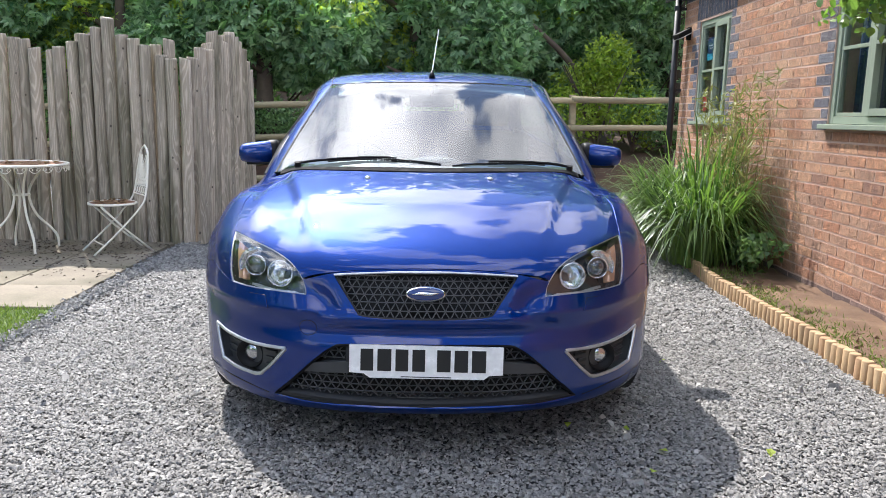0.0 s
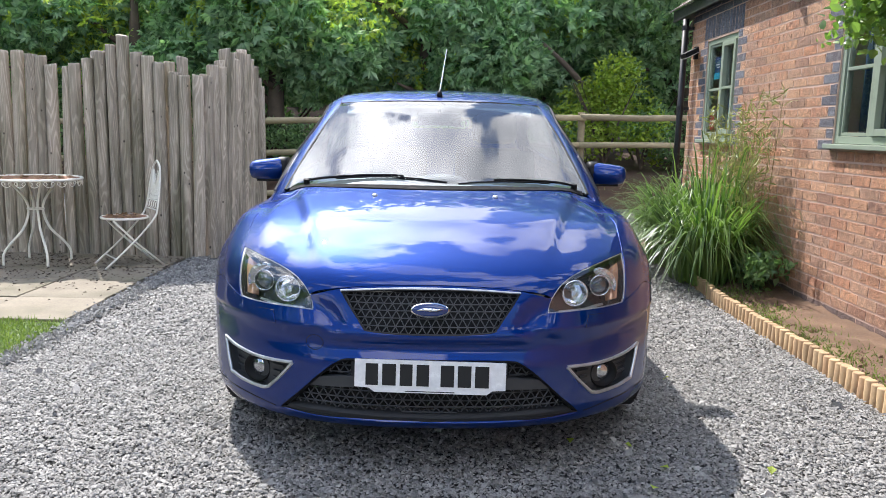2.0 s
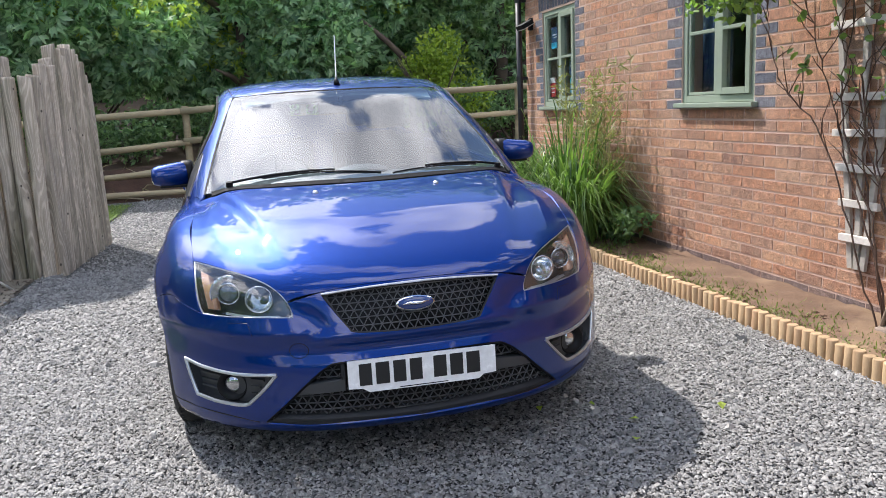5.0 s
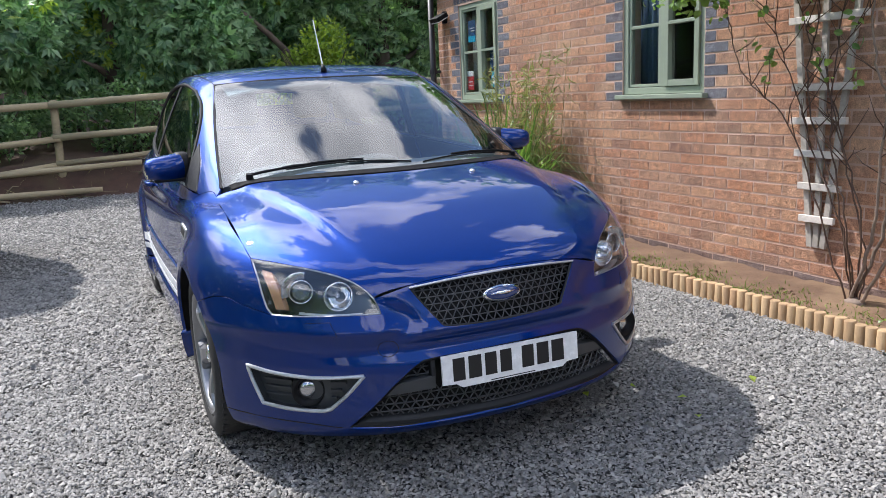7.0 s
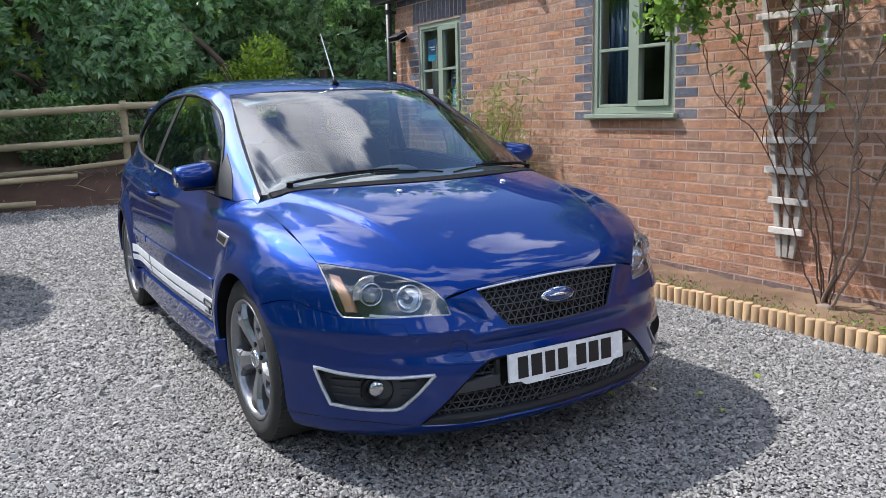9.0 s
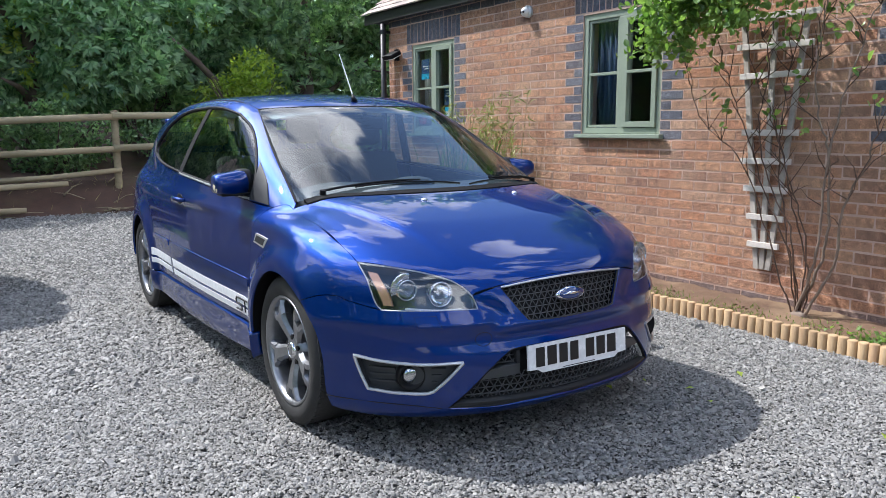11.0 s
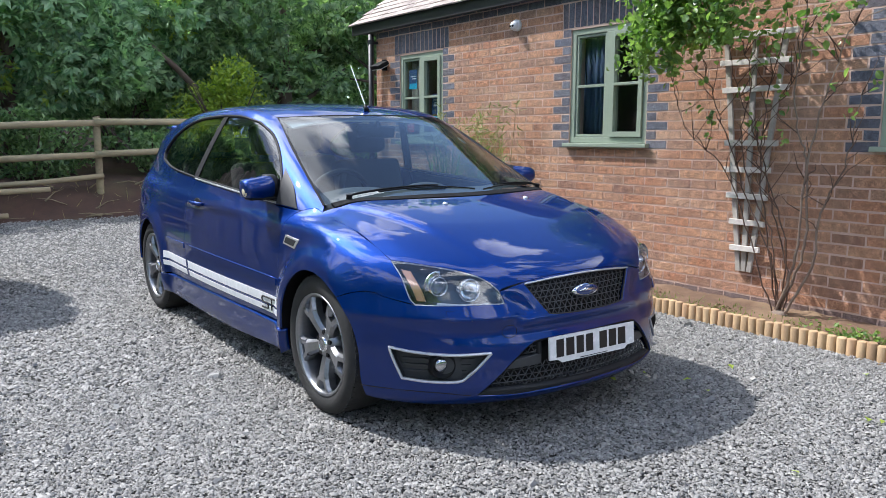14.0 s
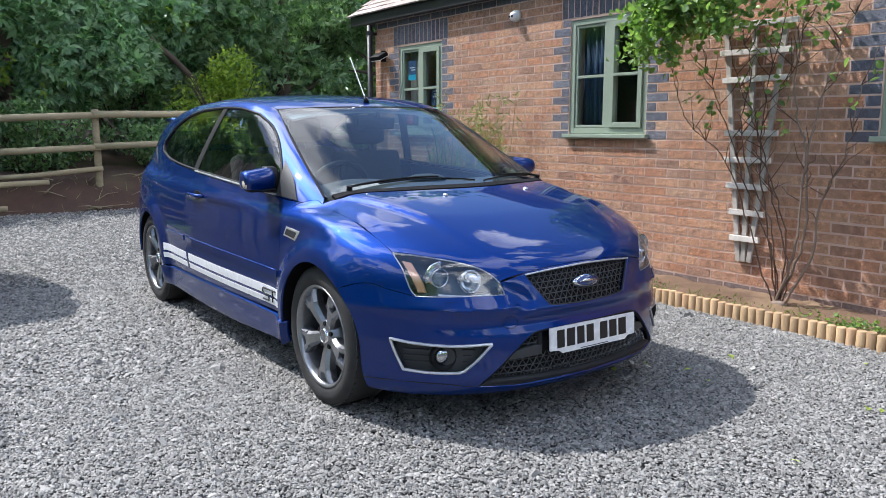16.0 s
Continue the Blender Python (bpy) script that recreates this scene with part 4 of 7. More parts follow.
def panel_mesh(name, kind, line, mat, holes=(), step=0.03, gap=0.0018, depth=0.012, sink=0.0, mirror=False, grow=0.0):
    """A skin of the body inside a closed line, with a rim turned inwards. line, holes: points on the body."""
    loops = [inset(thin_out(lower(kind, line), 0.003), gap - grow)] + [inset(thin_out(lower(kind, h), 0.003), -gap) for h in holes]
    lo, hi = loops[0].min(0), loops[0].max(0)
    gx, gy = np.meshgrid(np.arange(lo[0], hi[0], step), np.arange(lo[1], hi[1], step))
    grid = np.stack([gx.ravel() + 0.37 * step, gy.ravel() + 0.41 * step], 1)
    ok = inside_of(loops[0], grid)
    for h in loops[1:]:
        ok &= ~inside_of(h, grid)
    near = np.full(len(grid), 9.0)
    for l in loops:
        near = np.minimum(near, np.linalg.norm(grid[:, None] - l[None], axis=2).min(1))
    grid = grid[ok & (near > step * 0.45)]
    edges, base = [], 0
    for l in loops:
        edges += [(base + i, base + (i + 1) % len(l)) for i in range(len(l))]
        base += len(l)
    pts = np.vstack(loops + [grid])
    v2, e2, f2 = delaunay_2d_cdt([Vector(p) for p in pts], edges, [], 1, 1e-6)[:3]
    flat = np.array([tuple(v) for v in v2])
    mids = np.array([flat[list(f)].mean(0) for f in f2])
    good = inside_of(loops[0], mids)
    for h in loops[1:]:
        good &= ~inside_of(h, mids)
    f2 = [f for f, g in zip(f2, good) if g]
    p = lift(kind, np.array([tuple(v) for v in v2]))
    nrm = slopes(p)
    p = p - nrm * sink
    faces = [tuple(f) for f in f2]
    count = {}
    for f in faces:
        for a, b in zip(f, f[1:] + f[:1]):
            count[(a, b)] = 1
    border = [(a, b) for a, b in count if (b, a) not in count]
    sign = np.sign(np.mean([np.dot(np.cross(p[f[1]] - p[f[0]], p[f[2]] - p[f[0]]), nrm[f[0]]) for f in faces[:40]]))
    rim, verts, normals = {}, list(p), list(nrm)
    for a, b in border:
        for k in (a, b):
            if k not in rim:
                rim[k] = len(verts)
                verts.append(p[k] - nrm[k] * depth)
                normals.append(nrm[k])
        faces.append((b, a, rim[a], rim[b]))
    verts, normals = np.array(verts), np.array(normals)
    if sign < 0:
        faces = [f[::-1] for f in faces]
    if mirror:
        verts, normals = verts * (-1, 1, 1), normals * (-1, 1, 1)
        faces = [f[::-1] for f in faces]
    me = bpy.data.meshes.new(name)
    me.from_pydata([tuple(v) for v in verts], [], faces)
    me.polygons.foreach_set("use_smooth", [True] * len(me.polygons))
    me.materials.append(mat)
    me.update()
    split = [None] * len(me.loops)
    for poly in me.polygons:
        for li in poly.loop_indices:
            split[li] = tuple(normals[me.loops[li].vertex_index]) if len(poly.vertices) == 3 else (0, 0, 0)
    me.normals_split_custom_set(split)
    return me


def panel(name, kind, line, mat, parent, label="", **how):
    ob = attach(new(name, panel_mesh(name, kind, line, mat, **how)), parent)
    return tagged(ob, label) if label else ob


def panel_pair(name, kind, line, mat, parent, label="", **how):
    return [panel(name, kind, line, mat, parent, label, mirror=m, **how) for m in (False, True)]


def cord(points, r, sides=6, off=0.0, closed=False):
    """A thin moulding that follows a line on the body."""
    p = np.asarray(points, float)
    p = p + slopes(p) * off
    if closed:
        p = np.vstack([p, p[:1]])
    return tube(bmesh.new(), p, r, sides)


def flip(bm):
    bmesh.ops.scale(bm, vec=(-1, 1, 1), verts=bm.verts)
    bmesh.ops.reverse_faces(bm, faces=bm.faces)
    return bm

M_PAINT = car_paint("blue_metallic_paint")
M_SCREEN = glass("windscreen_glass", (0.68, 0.84, 0.88), 0.09, 4.0)
M_SIDE_GLASS = glass("tinted_side_glass", (0.46, 0.51, 0.50), 0.065, 4.2)
M_LAMP_GLASS = glass("headlamp_glass", (0.95, 0.96, 0.97), 0.13, 3.4)
M_CHROME = plain("chrome", (0.75, 0.76, 0.78), 0.08, 1.0)
M_SATIN = plain("satin_silver", (0.60, 0.61, 0.63), 0.42, 0.9)
M_RIM = plain("gunmetal_alloy", (0.27, 0.275, 0.29), 0.33, 0.85, 0.2)
M_TYRE = grained("tyre_rubber", (0.010, 0.010, 0.010), (0.035, 0.034, 0.033), 12, 90, 0.8, 0.2)
M_AMBER = plain("amber_lens", (0.66, 0.37, 0.22), 0.15, 0.35, 1.0)
M_LAMP_BLACK = plain("lamp_inner_black", (0.03, 0.032, 0.036), 0.3)
M_LAMP_GREY = plain("lamp_inner_silver", (0.30, 0.31, 0.325), 0.22, 0.9)
M_MIRROR_BOWL = plain("lamp_reflector", (0.82, 0.83, 0.85), 0.12, 1.0)
M_DASH = plain("dashboard_plastic", (0.022, 0.024, 0.027), 0.8)
M_SEAT = plain("charcoal_seat_cloth", (0.035, 0.036, 0.042), 0.9)
M_PLATE = plain("number_plate_white", (0.78, 0.78, 0.78), 0.25, 0.0, 0.4)
M_INK = plain("black_ink", (0.006, 0.006, 0.007), 0.5)
M_STRIPE = plain("white_vinyl", (0.76, 0.77, 0.79), 0.5)
M_MATT = plain("matt_black_trim", (0.016, 0.0165, 0.018), 0.7)
M_SCUTTLE = plain("weathered_black_scuttle", (0.005, 0.005, 0.006), 0.85)
for dull in (M_MATT, M_BLACK, M_TRIM, M_SCUTTLE):
    dull.node_tree.nodes["Principled BSDF"].inputs["Specular IOR Level"].default_value = 0.18
M_MESH = plain("grey_mesh_plastic", (0.045, 0.046, 0.049), 0.45)
M_FOG = plain("fog_lens", (0.45, 0.46, 0.48), 0.10, 0.9, 1.0)
M_POD = plain("pod_plastic", (0.034, 0.036, 0.039), 0.5)
M_BADGE = plain("badge_blue", (0.01, 0.03, 0.14), 0.2, 0.0, 1.0)
M_LENS = glass("projector_lens", (0.85, 0.88, 0.9), 0.15, 3.0)

CAR = empty("hatchback_car", pose(0.045, 2.55, 0.012, 0, -0.7, 0), label="blue three-door hatchback car parked on the gravel", category="car")

# shared seams
def arch(axle, a0, a1, r=0.342, n=22):
    return [on_side(axle - r * math.cos(a), HUB_Z + r * math.sin(a)) for a in np.linspace(radians(a0), radians(a1), n)]


LAMP_IN, LAMP_NOSE, LAMP_TOP = on_front(0.414, 0.575), on_front(0.429, 0.624), on_front(0.739, 0.742)
LAMP_LOW = on_front(0.720, 0.576)
lamp_inner = [LAMP_IN, on_front(0.419, 0.600), LAMP_NOSE]
lamp_upper = [LAMP_NOSE, on_front(0.457, 0.660), on_front(0.502, 0.690), on_front(0.575, 0.714), on_front(0.650, 0.729), LAMP_TOP]
lamp_outer = [LAMP_TOP, on_front(0.739, 0.690), on_front(0.737, 0.640), on_front(0.731, 0.600), LAMP_LOW]
lamp_lower = [LAMP_LOW, on_front(0.66, 0.575), on_front(0.58, 0.576), on_front(0.50, 0.577), LAMP_IN]
nose_edge = [on_front(0.0, 0.671), on_front(0.15, 0.668), on_front(0.30, 0.655), LAMP_NOSE]
BONNET_CORNER = on_top(0.737, 1.045)
bonnet_side = [LAMP_TOP, on_top(0.748, 0.55), on_top(0.750, 0.75), on_top(0.746, 0.92), BONNET_CORNER]
def cowl(x, d=0.0):
    return on_top(x, 0.788 + d + 0.485 * x * x)


both = lambda pts: [(-a, b, c) for a, b, c in pts]
bonnet_line = outline(nose_edge, lamp_upper, bonnet_side, [BONNET_CORNER] + [cowl(x) for x in (0.69, 0.6, 0.4, 0.2, 0.0, -0.2, -0.4, -0.6, -0.69)] + both([BONNET_CORNER]), both(bonnet_side)[::-1], both(lamp_upper)[::-1], both(nose_edge)[::-1])
panel("bonnet", "top", bonnet_line, M_PAINT, CAR, step=0.018, gap=0.0004)

# front bumper
grille_half = [on_front(0.0, 0.660), on_front(0.16, 0.656), on_front(0.315, 0.645)]
grille_side = [grille_half[-1], on_front(0.275, 0.585), on_front(0.235, 0.530)]
grille_low = [grille_side[-1], on_front(0.215, 0.517), on_front(0.11, 0.510), on_front(0.0, 0.508)]
grille_line = outline(grille_half, grille_side, grille_low, both(grille_low)[::-1], both(grille_side)[::-1], both(grille_half)[::-1])
mouth_top = [on_front(0.0, 0.420), on_front(0.26, 0.416), on_front(0.325, 0.400), on_front(0.40, 0.340)]
mouth_side = [mouth_top[-1], on_front(0.47, 0.272), on_front(0.540, 0.204)]
mouth_low = [mouth_side[-1], on_front(0.35, 0.196), on_front(0.0, 0.194)]
mouth_line = outline(mouth_top, mouth_side, mouth_low, both(mouth_low)[::-1], both(mouth_side)[::-1], both(mouth_top)[::-1])
fog_line = outline([on_front(0.487, 0.381), on_front(0.62, 0.377), on_front(0.73, 0.385), on_front(0.800, 0.399)], [on_front(0.800, 0.399), on_front(0.786, 0.336), on_front(0.768, 0.274)], [on_front(0.768, 0.274), on_front(0.70, 0.266), on_front(0.62, 0.265), on_front(0.588, 0.272)], [on_front(0.588, 0.272), on_front(0.54, 0.32), on_front(0.487, 0.381)])
fog_line_m = fog_line * (-1, 1, 1)
ARCH_CUT = arch(AXLE_F, 50, 51)[0]
seam = [LAMP_LOW, on_front(0.80, 0.603), on_side(0.45, 0.616), on_side(0.52, 0.612), ARCH_CUT]
bumper_arch = arch(AXLE_F, 50, 0, 0.342, 10) + [on_side(0.488, 0.24), on_side(0.480, 0.175)]
bumper_base = [on_side(0.480, 0.175), on_side(0.42, 0.163), on_front(0.70, 0.160), on_front(0.50, 0.163), on_front(0.25, 0.162), on_front(0.0, 0.162)]
bumper_line = outline(nose_edge, lamp_inner[::-1], lamp_lower[::-1], seam, bumper_arch, bumper_base, both(bumper_base)[::-1], both(bumper_arch)[::-1], both(seam)[::-1], both(lamp_lower), both(lamp_inner), both(nose_edge)[::-1])
bumper = panel("front_bumper", "front", bumper_line, M_PAINT, CAR, holes=[grille_line, mouth_line, fog_line, fog_line_m], step=0.018, depth=0.02)


def lattice(line, pitch, row, sink, r):
    """A mesh of slanting bars and level rails within a closed line, set back from the skin."""
    flat = lower("front", line)
    lo, hi = flat.min(0), flat.max(0)
    bm = bmesh.new()
    rows = int((hi[1] - lo[1]) / row) + 1

    def run(uv):
        uv = np.array(uv)
        keep = inside_of(flat, uv)
        start = None
        for i in range(len(uv) + 1):
            good = i < len(uv) and keep[i]
            if good and start is None:
                start = i
            if not good and start is not None:
                if i - start > 1:
                    q = lift("front", uv[start:i])
                    tube(bm, q - slopes(q) * sink, r, 4)
                start = None
    for k in range(rows + 1):
        z = hi[1] - k * row
        us = np.arange(lo[0], hi[0], pitch / 6)
        run([(u, z) for u in us])
        n = int((hi[0] - lo[0]) / pitch) + 2
        for j in range(-1, n):
            u = lo[0] + j * pitch + (k % 2) * pitch * 0.5
            run([(u + pitch * 0.5 * t, z - row * t) for t in np.linspace(0, 1, 6)])
            run([(u + pitch * 0.5 + pitch * 0.5 * t, z - row * (1 - t)) for t in np.linspace(0, 1, 6)])
    return bm


grille = part("grille", lattice(grille_line, 0.034, 0.0245, 0.018, 0.0023), M_MESH, bumper, "dark grey mesh grille")
panel("grille_backing", "front", grille_line, M_BLACK, bumper, sink=0.05, step=0.05, grow=0.01)
part("grille_rim", cord(grille_line, 0.005, 6, -0.008, True), M_TRIM, bumper)
part("grille_strip", cord(bent(both(grille_half[1:])[::-1] + grille_half), 0.004, 6, 0.001), M_SATIN, bumper, "satin silver strip")
part("lower_grille", lattice(outline([on_front(0.0, 0.318), on_front(0.25, 0.318), on_front(0.415, 0.322)], [on_front(0.415, 0.322), on_front(0.50, 0.228)], [on_front(0.50, 0.228), on_front(0.3, 0.222), on_front(0.0, 0.216)], both([on_front(0.0, 0.216), on_front(0.3, 0.222), on_front(0.50, 0.228)]), both([on_front(0.50, 0.228), on_front(0.415, 0.322)]), both([on_front(0.415, 0.322), on_front(0.25, 0.318), on_front(0.0, 0.318)])), 0.036, 0.026, 0.030, 0.0026), M_MESH, bumper, "black mesh lower grille")
panel("mouth_backing", "front", mouth_line, M_BLACK, bumper, sink=0.075, step=0.05, grow=0.012)
part("mouth_rim", cord(mouth_line, 0.007, 6, -0.010, True), M_BLACK, bumper)
lip_line = outline([on_front(-0.505, 0.220), on_front(-0.3, 0.213), on_front(0, 0.206), on_front(0.3, 0.213), on_front(0.505, 0.220)], [on_front(0.505, 0.220), on_front(0.52, 0.207)], [on_front(0.52, 0.207), on_front(0.33, 0.198), on_front(0, 0.190), on_front(-0.33, 0.198), on_front(-0.52, 0.207)], [on_front(-0.52, 0.207), on_front(-0.505, 0.220)])
panel("mouth_lip", "front", lip_line, M_TRIM, bumper, sink=0.008, depth=0.05, gap=0)
for s in (1, -1):
    q = lambda pts: [(s * a, b, c) for a, b, c in pts]
    bar = outline(q([on_front(0.265, 0.352), on_front(0.33, 0.346), on_front(0.40, 0.338)]), q([on_front(0.40, 0.338), on_front(0.435, 0.305)]), q([on_front(0.435, 0.305), on_front(0.35, 0.308), on_front(0.265, 0.312)]), q([on_front(0.265, 0.312), on_front(0.265, 0.352)]))
    panel("mouth_blade", "front", bar, M_POD, bumper, sink=0.012, depth=0.05, gap=0)
    bar = outline(q([on_front(0.262, 0.415), on_front(0.275, 0.414)]), q([on_front(0.275, 0.414), on_front(0.275, 0.345)]), q([on_front(0.275, 0.345), on_front(0.262, 0.345)]), q([on_front(0.262, 0.345), on_front(0.262, 0.415)]))
    panel("mouth_pillar", "front", bar, M_TRIM, bumper, sink=0.014, depth=0.04, gap=0)
    cell = outline(q([on_front(0.28, 0.412), on_front(0.325, 0.400), on_front(0.39, 0.348)]), q([on_front(0.39, 0.348), on_front(0.28, 0.354)]), q([on_front(0.28, 0.354), on_front(0.28, 0.412)]))
    part("side_mesh", lattice(cell, 0.036, 0.026, 0.03, 0.0026), M_MESH, bumper, "black mesh")

for m, sgn in ((False, 1), (True, -1)):
    line = fog_line * (sgn, 1, 1)
    pod = panel("fog_lamp_pod", "front", line, M_POD, bumper, "dark plastic fog lamp recess", sink=0.035, step=0.05, grow=0.006)
    bm = bmesh.new()
    lean = slopes(line)
    front_rim, back_rim = ([bm.verts.new(p) for p in line - lean * d] for d in (0.002, 0.05))
    for k in range(len(line)):
        j = (k + 1) % len(line)
        bm.faces.new((front_rim[k], front_rim[j], back_rim[j], back_rim[k]))
    part("pod_wall", bm, M_POD, pod)
    part("pod_trim", cord(line, 0.0065, 8, 0.001, True), M_SATIN, pod, "satin silver surround")
    for z in (0.300, 0.325, 0.350):
        for x0, x1 in ((0.575 - (z - 0.30) * 0.6, 0.592), (0.70, 0.772)):
            part("pod_rib", cord(bent([on_front(x0, z), on_front((x0 + x1) / 2, z), on_front(x1, z)], 4) * (sgn, 1, 1), 0.006, 5, -0.030), M_POD, pod)
    c = on_front(0.645, 0.325)
    n = slopes(c[None])[0]
    c, n = Vector((sgn * c[0], c[1], c[2])), Vector((sgn * n[0] * 0.35, -1, 0)).normalized()
    q = n.to_track_quat("Z", "Y").to_matrix().to_4x4()
    bm = bmesh.new()
    prof = [(0.030, -0.035), (0.050, 0.0), (0.054, -0.004), (0.056, -0.035)]
    rings = [[bm.verts.new((r * math.cos(a), r * math.sin(a), z)) for a in np.linspace(0, 2 * math.pi, 28, endpoint=False)] for r, z in prof]
    for a, b in zip(rings, rings[1:]):
        for k in range(28):
            bm.faces.new((a[k], a[(k + 1) % 28], b[(k + 1) % 28], b[k]))
    ob = part("fog_lamp_ring", bm, M_BLACK, pod, "", True)
    ob.matrix_basis = Matrix.Translation(c - n * 0.012) @ q
    bm = bmesh.new()
    bmesh.ops.create_uvsphere(bm, u_segments=24, v_segments=12, radius=0.034, matrix=Matrix.Diagonal((1, 1, 0.4, 1)))
    ob = part("fog_lamp", bm, M_FOG, pod, "round clear fog lamp", True)
    ob.matrix_basis = Matrix.Translation(c - n * 0.040) @ q
    # washer cover on the bumper top
    wash = outline(*[[on_front(a[0], a[1]), on_front(b[0], b[1])] for a, b in (((0.567, 0.556), (0.633, 0.554)), ((0.633, 0.554), (0.627, 0.513)), ((0.627, 0.513), (0.555, 0.516)), ((0.555, 0.516), (0.567, 0.556)))])
    panel("washer_cover", "front", wash, M_PAINT, bumper, sink=-0.003, depth=0.006, mirror=m, gap=0, step=0.008)
    part("washer_seam", cord(wash * (sgn, 1, 1), 0.0016, 5, 0.0005, True), M_BLACK, bumper)

for sgn in (1, -1):
    seam_low = bent([on_side(0.487, 0.222), on_side(0.42, 0.222), on_front(0.74, 0.222), on_front(0.65, 0.218), on_front(0.56, 0.206)]) * (sgn, 1, 1)
    part("splitter_seam", cord(seam_low, 0.0022, 5, 0.0), M_BLACK, bumper, "thin dark joint above the splitter")
flat = lower("front", (on_front(0.405, 0.462))[None])[0]
ring = lift("front", [(flat[0] + 0.034 * math.cos(a), flat[1] + 0.026 * math.sin(a)) for a in np.linspace(0, 2 * math.pi, 28, endpoint=False)]) * (-1, 1, 1)
part("tow_eye_cover", cord(ring, 0.0013, 5, 0.0002, True), M_BLACK, bumper, "fine round joint of the towing eye cover")

# headlamps
lamp_line = outline(lamp_upper, lamp_outer, lamp_lower, lamp_inner)
for m, sgn in ((False, 1), (True, -1)):
    lamp = panel("headlamp", "front", lamp_line, M_LAMP_GLASS, CAR, "clear headlamp with twin round units", mirror=m, step=0.03, depth=0.004)
    lamp.visible_shadow = False
    panel("lamp_bowl", "front", lamp_line, M_LAMP_BLACK, lamp, "dark lamp interior", mirror=m, sink=0.075, step=0.03, grow=0.012, depth=-0.07, gap=0.003)
    part("lamp_edge", cord(np.vstack([bent(lamp_upper), bent(lamp_outer)[1:], bent(lamp_lower)[1:], bent(lamp_inner)[1:]]) * (sgn, 1, 1), 0.003, 6, -0.006), M_SATIN, lamp, "thin silver edge")
    aim = Vector((sgn * 0.12, -1, 0.0)).normalized().to_track_quat("Z", "Y").to_matrix().to_4x4()

    def turned(prof, n=32):
        bm = bmesh.new()
        rings = [[bm.verts.new((r * math.cos(a), r * math.sin(a), z)) for a in np.linspace(0, 2 * math.pi, n, endpoint=False)] for r, z in prof]
        for a, b in zip(rings, rings[1:]):
            for k in range(n):
                bm.faces.new((a[k], a[(k + 1) % n], b[(k + 1) % n], b[k]))
        return bm
    for px, pz, rad, lens in ((0.622, 0.644, 0.040, True), (0.519, 0.628, 0.049, False)):
        c = on_front(px, pz) * (sgn, 1, 1)
        c = Vector(c) + Vector((0, 0.045, 0))
        ob = part("lamp_ring", turned([(rad * 0.84, -0.02), (rad * 0.88, 0.012), (rad * 0.96, 0.016), (rad, 0.010), (rad * 1.02, -0.03)]), M_CHROME, lamp, "chrome ring", True)
        ob.matrix_basis = Matrix.Translation(c) @ aim
        if lens:
            # a faceted chrome wing round the upper outer side of the lens
            bm = bmesh.new()
            rings = [[bm.verts.new((r * math.cos(a), r * math.sin(a), z)) for a in np.linspace(radians(70), radians(200), 8)] for r, z in ((rad * 1.04, 0.0), (rad * 1.36, -0.012), (rad * 1.62, 0.008), (rad * 1.64, 0.002))]
            for a, b in zip(rings, rings[1:]):
                for k in range(7):
                    bm.faces.new((a[k], a[k + 1], b[k + 1], b[k]))
            if sgn > 0:
                flip(bm)
            ob = part("projector_shroud", bm, M_MIRROR_BOWL, lamp, "faceted chrome shroud")
            ob.matrix_basis = Matrix.Translation(c) @ aim
            bm = bmesh.new()
            bmesh.ops.create_uvsphere(bm, u_segments=28, v_segments=14, radius=rad * 0.76, matrix=Matrix.Diagonal((1, 1, 0.55, 1)))
            ob = part("projector_lens", bm, M_LENS, lamp, "clear projector lens", True)
            ob.matrix_basis = Matrix.Translation(c) @ aim
            ob = part("lens_backing", turned([(rad * 0.74, -0.006), (rad * 0.4, -0.022), (0.001, -0.026)]), M_LAMP_BLACK, lamp, "", True)
            ob.matrix_basis = Matrix.Translation(c) @ aim
        else:
            ob = part("reflector_bowl", turned([(rad * 0.95, 0.008), (rad * 0.80, -0.018), (rad * 0.5, -0.036), (0.001, -0.044)]), M_MIRROR_BOWL, lamp, "silver reflector bowl", True)
            ob.matrix_basis = Matrix.Translation(c) @ aim
            bm = tube(bmesh.new(), [(0, 0, -0.04), (0, 0, -0.008)], 0.008, 10)
            ob = part("bulb_cap", bm, M_CHROME, lamp, "", True)
            ob.matrix_basis = Matrix.Translation(c) @ aim
    ind = outline([on_front(0.700, 0.715), on_front(0.698, 0.66), on_front(0.690, 0.592)], [on_front(0.690, 0.592), on_front(0.716, 0.592)], [on_front(0.716, 0.592), on_front(0.726, 0.66), on_front(0.727, 0.724)], [on_front(0.727, 0.724), on_front(0.700, 0.715)])
    panel("indicator", "front", ind, M_AMBER, lamp, "amber indicator strip", mirror=m, sink=0.022, depth=0.03)
    ind = outline([on_front(0.47, 0.577), on_front(0.56, 0.574), on_front(0.66, 0.580)], [on_front(0.66, 0.580), on_front(0.655, 0.591)], [on_front(0.655, 0.591), on_front(0.56, 0.586), on_front(0.47, 0.588)], [on_front(0.47, 0.588), on_front(0.47, 0.577)])
    panel("lamp_shelf", "front", ind, M_SATIN, lamp, "", mirror=m, sink=0.03, depth=0.03)

# badge and number plate
c = Vector(on_front(0.0, 0.590)) + Vector((0, 0.002, 0))
lean = pose(c.x, c.y, c.z, 90 - 16, 0, 0)


